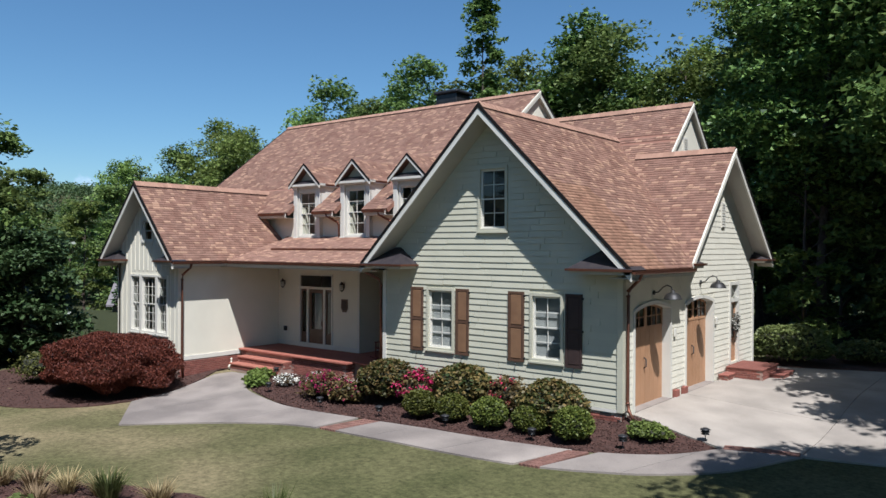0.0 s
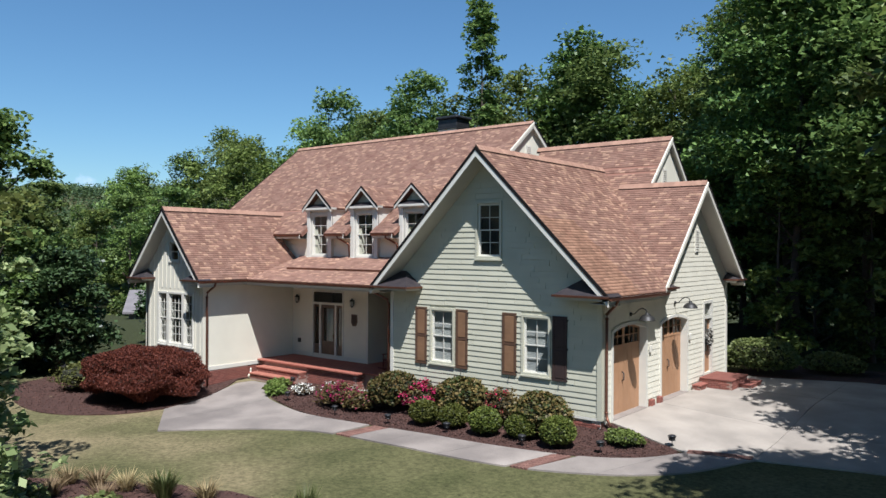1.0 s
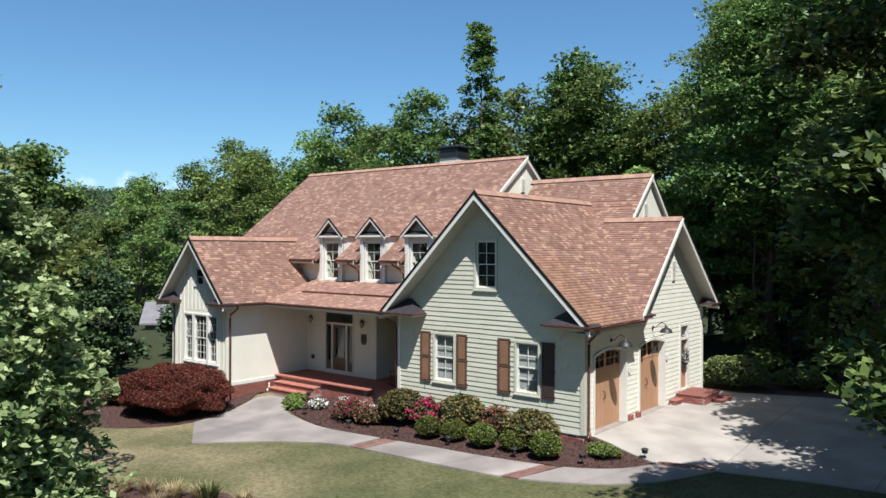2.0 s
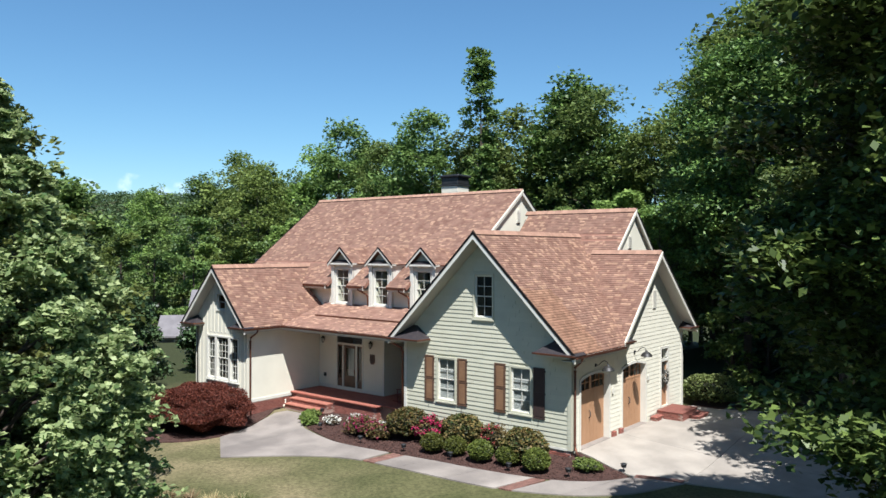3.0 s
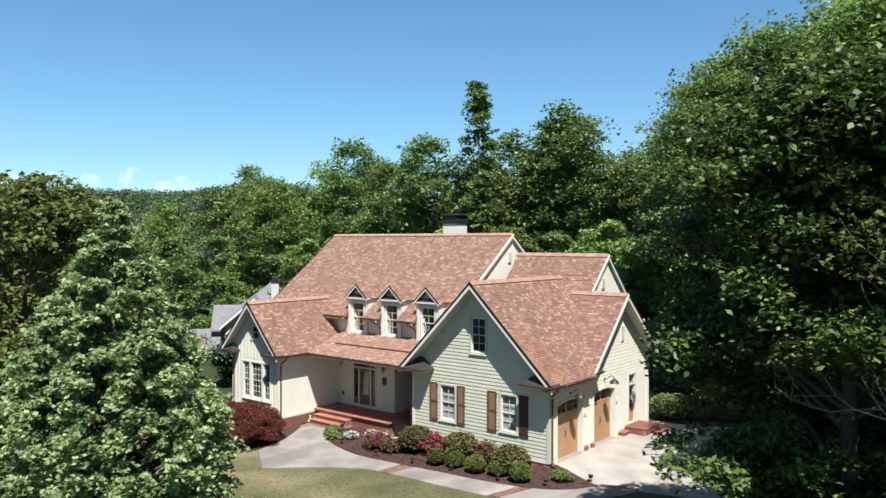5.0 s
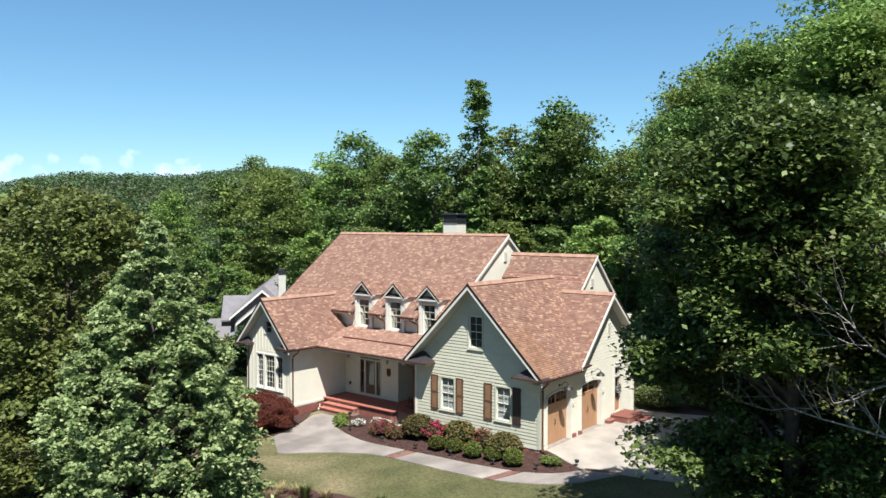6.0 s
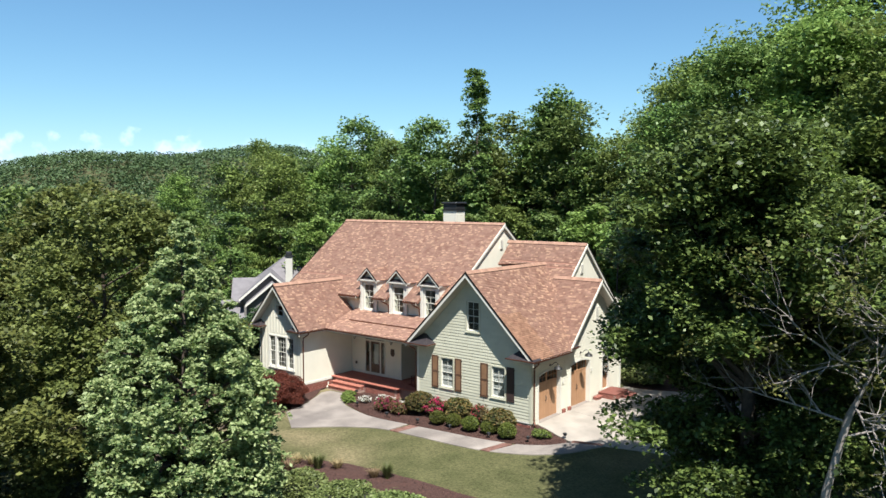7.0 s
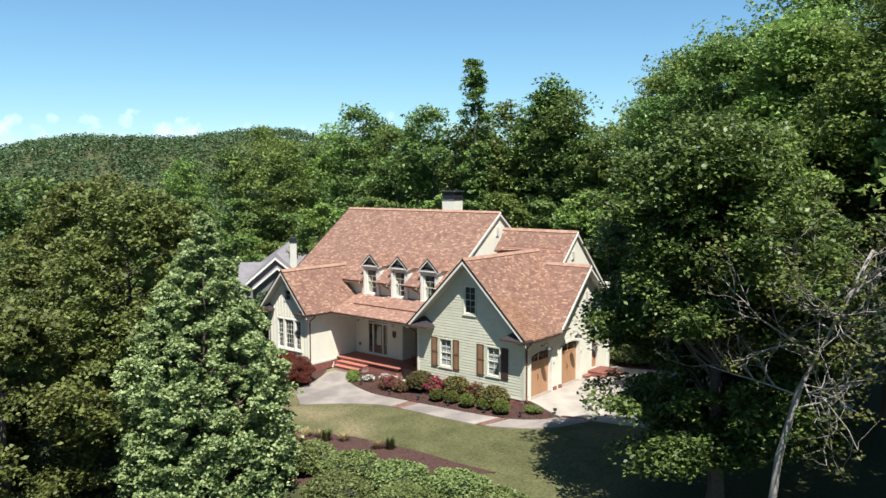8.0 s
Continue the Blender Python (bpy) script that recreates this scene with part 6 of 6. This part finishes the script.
for x, y, h in ((-72, 33, 10), (-65, 36, 12), (-58, 35, 11), (-52, 34, 12), (-46, 33, 13), (-40, 31, 12), (-34, 33, 13), (-29, 31, 12), (-24, 33, 13), (-18, 31, 12), (-12, 29, 13), (-7, 25, 11), (0, 19, 10), (4, 20, 9), (9, 17, 9), (-80, 36, 13), (-88, 38, 13), (-60, 22, 13), (-66, 12, 13), (-58, 5, 12), (-50, -6, 12), (-46, 24, 12), (-72, 24, 14), (-44, -16, 14), (-54, -20, 14), (-64, -8, 14), (-80, 10, 14), (-84, 26, 14), (1, 33, 14), (-3, 36, 13), (6, 30, 14), (10, 31, 15), (2, 41, 18), (-8, 42, 16), (14, 27, 14), (7, 24, 9)):
    wood(8 + wr_.randrange(2), x, y, h, wr_.uniform(0, 6.28))
tree("tall_pine", "very tall thin tree above the woodland", on(-30.3, 35.5), 29.8, 1.5, 7.0, LEAF_OAK, 0.27, 280, 34, 301, "column", BARK, 0.22, 0.85, "", 40, boughs=90)

# far wooded hills
rs = np.random.RandomState(400)
n = 6500
az, rr = rs.uniform(0.25, 1.5, n), 105 + 600 * rs.uniform(0, 1, n) ** 0.8
px_, py_ = 20 - np.sin(az) * rr, -30 + np.cos(az) * rr
keep = (np.hypot(px_ + 8, py_) > 105)
px_, py_ = px_[keep], py_[keep]
n = len(px_)
cr = rs.uniform(3.2, 6.6, n)
hz = np.array([height(a, b) + 1.5 * noise.noise((a * 0.05, b * 0.05, 0)) for a, b in zip(px_, py_)]) + cr * 0.25
d = rs.normal(size=(n, 42, 3))
d /= np.linalg.norm(d, axis=2)[..., None]
d[..., 2] = np.abs(d[..., 2])
p = np.stack([px_, py_, hz], 1)[:, None, :] + d * cr[:, None, None] * rs.uniform(0.8, 1.03, (n, 42, 1))
v, f = leaves(p.reshape(-1, 3), 1.4, rs, up=2.4, long=1.2, small=True)
tagged(raw("far_woods", v, f, LEAF_FAR), "distant wooded hills", "woods", "", "stuff")
cloud_mat = bpy.data.materials.new("cloud_white")
cloud_mat.use_nodes = True
cn, cl = cloud_mat.node_tree.nodes, cloud_mat.node_tree.links
cn.remove(cn["Principled BSDF"])
ctex, cgen, csep = cn.new("ShaderNodeTexNoise"), cn.new("ShaderNodeTexCoord"), cn.new("ShaderNodeSeparateXYZ")
ctex.inputs["Scale"].default_value, ctex.inputs["Detail"].default_value, ctex.inputs["Roughness"].default_value = 0.012, 7, 0.55
cl.new(cgen.outputs["Object"], ctex.inputs["Vector"]), cl.new(cgen.outputs["Generated"], csep.inputs[0])
cdrop, cramp = cn.new("ShaderNodeMath"), cn.new("ShaderNodeMapRange")
cdrop.operation = "MULTIPLY_ADD"
cdrop.inputs[1].default_value = -0.34
cl.new(csep.outputs[2], cdrop.inputs[0]), cl.new(ctex.outputs["Fac"], cdrop.inputs[2])
cramp.inputs["From Min"].default_value, cramp.inputs["From Max"].default_value, cramp.inputs["To Max"].default_value = 0.37, 0.52, 0.85
cl.new(cdrop.outputs[0], cramp.inputs["Value"])
cem, ctr, cmx = cn.new("ShaderNodeEmission"), cn.new("ShaderNodeBsdfTransparent"), cn.new("ShaderNodeMixShader")
cem.inputs[0].default_value, cem.inputs[1].default_value = (0.80, 0.88, 1.0, 1), 0.62
cl.new(cramp.outputs[0], cmx.inputs[0]), cl.new(ctr.outputs[0], cmx.inputs[1]), cl.new(cem.outputs[0], cmx.inputs[2])
cl.new(cmx.outputs[0], cn["Material Output"].inputs["Surface"])
ca = np.linspace(0.7, 1.5, 41)
cv = np.array([(20 - math.sin(a) * 2600, -30 + math.cos(a) * 2600, z) for a in ca for z in (110, 290)])
cf = np.array([(2 * i, 2 * i + 2, 2 * i + 3, 2 * i + 1) for i in range(40)])
tagged(raw("cloud_backdrop", cv, cf, cloud_mat), "low white cumulus clouds on the horizon", "cloud", "", "structure")

# ---- neighbour's house ----
nb = thing("neighbour_house", "grey-roofed neighbouring house with white rakes behind the trees", "house", (-45.4, 17.1, -2.5))
NM = Matrix.Translation((-45.4, 17.1, 1.35)) @ Matrix.Rotation(radians(51), 4, "Z")


def nb_part(name, bm, material, label="", parent=None):
    return at_home(part(name, bm, material, nb, label), nb)


def nb_gable(x, z, left, right, y, deep, slope):
    """A front gable of the neighbour's house: wall, two roof slopes and white rakes."""
    bm = bmesh.new()
    prism(bm, [(x - left + 0.5, y, -6), (x + right - 0.5, y, -6), (x + right - 0.5, y, z - slope * (right - 0.5) - 0.15), (x, y, z - 0.15), (x - left + 0.5, y, z - slope * (left - 0.5) - 0.15)], (0, deep, 0), NM)
    nb_part("wall", bm, GREYWALL, "grey shingled gable wall")
    for s_, w_ in ((-1, left), (1, right)):
        bm = bmesh.new()
        prism(bm, [(x, y - 0.45, z), (x + s_ * w_, y - 0.45, z - slope * w_), (x + s_ * w_, y + deep, z - slope * w_), (x, y + deep, z)], (0, 0, -0.16), NM)
        nb_part("roof", bm, GREYROOF, "weathered grey shingle slope")
        bm = bmesh.new()
        prism(bm, [(x, y - 0.48, z - 0.02), (x + s_ * w_, y - 0.48, z - slope * w_ - 0.02), (x + s_ * w_, y - 0.48, z - slope * w_ - 0.3), (x, y - 0.48, z - 0.3)], (0, -0.06, 0), NM)
        nb_part("barge_board", bm, TRIM)


nb_gable(-0.2, 3.46, 3.4, 3.4, 0.0, 7.0, 0.86)
nb_gable(0.0, 2.5, 2.85, 2.85, -1.6, 3.0, 0.84)
bm = bmesh.new()
box(bm, -3.8, 7.4, 2.0, 12.0, -6, 0.2, NM)
nb_part("wall", bm, GREYWALL)
bm = bmesh.new()
prism(bm, [(-4.2, 1.6, 0.3), (7.8, 1.6, 0.3), (1.5, 6.6, 4.75)], (0, 0, -0.16), NM)
prism(bm, [(-4.2, 1.6, 0.3), (1.5, 6.6, 4.75), (1.5, 8.0, 4.75), (-4.2, 12.4, 0.3)], (0, 0, -0.16), NM)
prism(bm, [(7.8, 1.6, 0.3), (7.8, 12.4, 0.3), (1.5, 8.0, 4.75), (1.5, 6.6, 4.75)], (0, 0, -0.16), NM)
nb_part("roof", bm, GREYROOF, "grey hipped main roof")
for x0, x1, y0, y1, eave, ridge, label in ((-4.6, -1.0, 1.0, 9.0, 0.1, 2.4, "grey side roof"), (-7.2, -2.4, -0.4, 5.6, -1.6, 0.1, "low grey wing roof")):
    bm = bmesh.new()
    box(bm, x0 + 0.4, x1, y0 + 0.5, y1 - 0.5, -6, eave - 0.05, NM)
    nb_part("wall", bm, GREYWALL)
    bm = bmesh.new()
    ym = (y0 + y1) / 2
    prism(bm, [(x0, y0, eave), (x1, y0, eave), (x1, ym, ridge), (x0, ym, ridge)], (0, 0, -0.16), NM)
    prism(bm, [(x0, y1, eave), (x1, y1, eave), (x1, ym, ridge), (x0, ym, ridge)], (0, 0, -0.16), NM)
    nb_part("roof", bm, GREYROOF, label)
bm = bmesh.new()
box(bm, 1.5, 2.3, 3.2, 4.0, 0.5, 4.9, NM)
nb_part("chimney", bm, SOFFIT, "pale chimney with dark cap")
bm = bmesh.new()
box(bm, 1.4, 2.4, 3.1, 4.1, 4.9, 5.1, NM)
box(bm, 1.55, 2.25, 3.25, 3.95, 5.1, 5.5, NM, 0.05)
nb_part("chimney_cap", bm, BLACK)
bm = bmesh.new()
ring(bm, -5.6, -4.6, -3.4, -2.0, 0.1, 0.02, 0.12, NM)
nb_part("window", bm, TRIM)
bm = bmesh.new()
box(bm, -5.5, -4.7, 0.05, 0.11, -3.3, -2.1, NM)
nb_part("pane", bm, BLACK)

# ---- small things ----
def path_light(x, y):
    p = thing("path_light", "small black tiered garden path light in mulch", "garden light", on(x, y), "path lights")
    bm = bmesh.new()
    lathe(bm, [(0.012, -0.1), (0.012, 0.2)], 8)
    part("stake", bm, BLACK, p)
    bm = bmesh.new()
    lathe(bm, [(0.05, 0.2), (0.055, 0.3)], 10)
    part("lens", bm, LAMPGLASS, p)
    for z, r in ((0.2, 0.09), (0.25, 0.1), (0.3, 0.115)):
        bm = bmesh.new()
        lathe(bm, [(r, z), (r * 0.9, z + 0.018), (r * 0.35, z + 0.045)], 12)
        part("tier", bm, BLACK, p)
    return p


first = path_light(-8.95, -2.6)
first.scale = (1.12, 1.12, 1.12)
for x, y in ((-18.0, -0.3), (-6.4, -2.6), (-4.0, -2.5), (-1.35, -2.3), (0.75, -1.5), (2.25, -0.05), (-12.0, -2.2), (-14.1, -0.2)):
    copy_thing(first, Matrix.Translation(on(x, y)))


def barn_light(y, z):
    """A gooseneck lamp over a garage door."""
    b = thing("barn_light", "gooseneck barn light with galvanised shade on the garage wall", "wall lamp", (0.03, y, z), "barn lights")
    bm = bmesh.new()
    lathe(bm, [(0.07, 0.0), (0.07, 0.03), (0.03, 0.05)], 10, pose(0, 0, 0, 0, 90, 0))
    part("wall_plate", bm, BLACK, b)
    bm = bmesh.new()
    tube(bm, [(0.03, 0, 0), (0.15, 0, 0.02), (0.28, 0, 0.16), (0.4, 0, 0.22), (0.52, 0, 0.18), (0.57, 0, 0.05)], 0.018, 8)
    part("arm", bm, BLACK, b)
    bm = bmesh.new()
    lathe(bm, [(0.055, 0.09), (0.065, 0.03), (0.15, 0.0), (0.22, -0.07), (0.25, -0.15), (0.265, -0.165), (0.245, -0.155), (0.2, -0.07), (0.13, -0.02), (0.04, 0.0)], 16, pose(0.57, 0, 0))
    part("shade", bm, GALV, b)
    bm = bmesh.new()
    lathe(bm, [(0.03, 0.0), (0.045, -0.07), (0.02, -0.11)], 10, pose(0.57, 0, 0))
    part("bulb", bm, LAMPGLASS, b)
    return b


barn_light(1.96, 3.12)
barn_light(5.65, 3.3)


def sconce(x, z):
    s_ = thing("porch_sconce", "dark bronze lantern on the porch wall", "wall lamp", (x, PB, z), "porch lanterns")
    bm = bmesh.new()
    box(bm, -0.06, 0.06, -0.03, 0, -0.12, 0.12, bevel=0.01)
    part("back_plate", bm, BLACK, s_)
    bm = bmesh.new()
    lathe(bm, [(0.03, -0.27), (0.085, -0.22), (0.11, 0.05)], 6, pose(0, -0.15, 0))
    part("glass", bm, LAMPGLASS, s_)
    bm = bmesh.new()
    lathe(bm, [(0.14, 0.05), (0.13, 0.08), (0.04, 0.18), (0.01, 0.22)], 6, pose(0, -0.15, 0))
    for k in range(6):
        a = k * math.pi / 3
        tube(bm, [(0.09 * math.cos(a), -0.15 + 0.09 * math.sin(a), -0.22), (0.115 * math.cos(a), -0.15 + 0.115 * math.sin(a), 0.05)], 0.009, 4)
    lathe(bm, [(0.01, -0.3), (0.06, -0.26), (0.09, -0.22)], 6, pose(0, -0.15, 0))
    part("cage", bm, BLACK, s_)
    s_.scale = (0.8, 0.8, 0.8)


sconce(-17.05, 2.85)
sconce(-13.36, 2.82)
plaque = thing("wall_plaque", "dark shield-shaped plaque on the porch wall", "plaque", (-13.31, PB, 2.03))
bm = bmesh.new()
prism(bm, [(-0.17, -0.03, 0.25), (0.17, -0.03, 0.25), (0.19, -0.03, -0.1), (0.1, -0.03, -0.27), (-0.1, -0.03, -0.27), (-0.19, -0.03, -0.1)], (0, 0.03, 0))
part("board", bm, ENTRYWOOD, plaque)
bm = bmesh.new()
prism(bm, [(-0.12, -0.042, 0.19), (0.12, -0.042, 0.19), (0.13, -0.042, -0.08), (0.06, -0.042, -0.2), (-0.06, -0.042, -0.2), (-0.13, -0.042, -0.08)], (0, 0.012, 0))
part("raised_field", bm, DARKSHUT, plaque)
outlet = thing("wall_box", "small dark box on the porch wall", "wall box", (-16.95, PB, 0.87))
bm = bmesh.new()
box(bm, -0.08, 0.08, -0.08, 0, -0.1, 0.1, bevel=0.01)
part("cover", bm, BLACK, outlet)
for y, z in ((3.5, 1.85), (7.1, 1.95)):
    kp = thing("keypad", "small pale keypad box beside the garage door", "keypad", (0.03, y, z), "garage keypads")
    bm = bmesh.new()
    box(bm, 0, 0.05, -0.07, 0.07, -0.12, 0.12, bevel=0.01)
    part("cover", bm, TRIM, kp)
wreath = thing("wreath", "pale twig wreath on the side door", "wreath", (0.1, 9.02, 1.75))
rs = np.random.RandomState(9)
a = rs.uniform(0, 2 * math.pi, 420)
q = np.stack([rs.normal(0, 0.03, 420), 0.24 * np.cos(a) + rs.normal(0, 0.05, 420), 0.24 * np.sin(a) + rs.normal(0, 0.05, 420)], 1)
v, f = leaves(q, 0.07, rs)
raw("sprigs", v, f, TWIG, wreath)

# rocking chair on the porch
rc = thing("rocking_chair", "dark red wooden rocking chair on the shaded porch", "chair", (-10.6, 2.1, PORCH_Z))
rc.rotation_euler.z = radians(-25)
REDWOOD = mat("dark_red_paint", (0.16, 0.03, 0.025), (0.12, 0.025, 0.02), 0.5, 4, 40, 0.1)
for x in (-0.27, 0.27):
    bm = bmesh.new()
    tube(bm, [(x, -0.5, 0.1), (x, -0.2, 0.03), (x, 0.2, 0.03), (x, 0.55, 0.14)], 0.025, 6)
    part("rocker", bm, REDWOOD, rc)
    bm = bmesh.new()
    box(bm, x - 0.04, x + 0.04, -0.32, 0.28, 0.62, 0.65, bevel=0.008)
    part("armrest", bm, REDWOOD, rc)
    for y, z in ((-0.26, 0.62), (0.22, 1.15)):
        bm = bmesh.new()
        tube(bm, [(x, y, 0.05), (x, y + (0.12 if z > 1 else 0), z)], 0.024, 6)
        part("leg", bm, REDWOOD, rc)
bm = bmesh.new()
box(bm, -0.28, 0.28, -0.3, 0.24, 0.4, 0.44, bevel=0.01)
part("seat", bm, REDWOOD, rc)
for k in range(6):
    bm = bmesh.new()
    x = -0.22 + k * 0.088
    prism(bm, [(x, 0.24, 0.45), (x + 0.055, 0.24, 0.45), (x + 0.055, 0.36, 1.1), (x, 0.36, 1.1)], (0, 0.02, 0))
    part("back_slat", bm, REDWOOD, rc)
bm = bmesh.new()
box(bm, -0.3, 0.3, 0.34, 0.38, 1.06, 1.2, bevel=0.01)
part("top_rail", bm, REDWOOD, rc)

goose = thing("goose_ornament", "small beige goose ornament beside the steps", "ornament", on(-17.15, -0.05))
bm = bmesh.new()
lathe(bm, [(0.02, 0.0), (0.12, 0.05), (0.14, 0.14), (0.09, 0.22), (0.035, 0.3), (0.03, 0.4), (0.045, 0.44), (0.02, 0.48)], 10)
part("body", bm, CREAM, goose)
sol = thing("solar_light", "tilted solar garden light on a stake", "garden light", on(-25.2, -4.6))
bm = bmesh.new()
tube(bm, [(0, 0, -0.1), (0, 0, 0.6)], 0.015, 6)
part("stake", bm, BLACK, sol)
bm = bmesh.new()
box(bm, -0.22, 0.22, -0.15, 0.15, 0, 0.03, pose(0, 0, 0.62, 35, 20, 0), 0.005)
part("panel", bm, GALV, sol)

# mulch chips
rs = np.random.RandomState(21)


def inside_all(x, y, poly):
    """Which of the points lie in the polygon."""
    c = np.zeros(len(x), dtype=bool)
    for i in range(len(poly)):
        a, b = poly[i], poly[i - 1]
        if a[1] != b[1]:
            c ^= ((a[1] > y) != (b[1] > y)) & (x < (b[0] - a[0]) * (y - a[1]) / (b[1] - a[1]) + a[0])
    return c


for poly, n in ((BED, 16000), (BED_LEFT, 6000), (BED_FAR, 8000)):
    xs, ys = [p[0] for p in poly], [p[1] for p in poly]
    cx, cy = rs.uniform(min(xs), max(xs), n * 2), rs.uniform(min(ys), max(ys), n * 2)
    ok = inside_all(cx, cy, poly)
    pts = list(zip(cx[ok], cy[ok]))[:n]
    c = np.array([(x, y, near_height(x, y) + 0.045 + 0.05 * noise.noise((x * 1.7, y * 1.7, 3))) for x, y in pts])
    v, f = leaves(c, 0.032, rs, up=1.5, long=1.9)
    tagged(raw("mulch_chips", v, f, CHIP), "loose brown bark chips on the bed", "mulch", "", "stuff")

# single shingles nearest the camera
for deck_ob, t in PIECES:
    raw("shingle", [tuple(p) for p in t], [(0, 1, 2, 3), (4, 5, 1, 0)], SHINGLE_ONE, deck_ob)
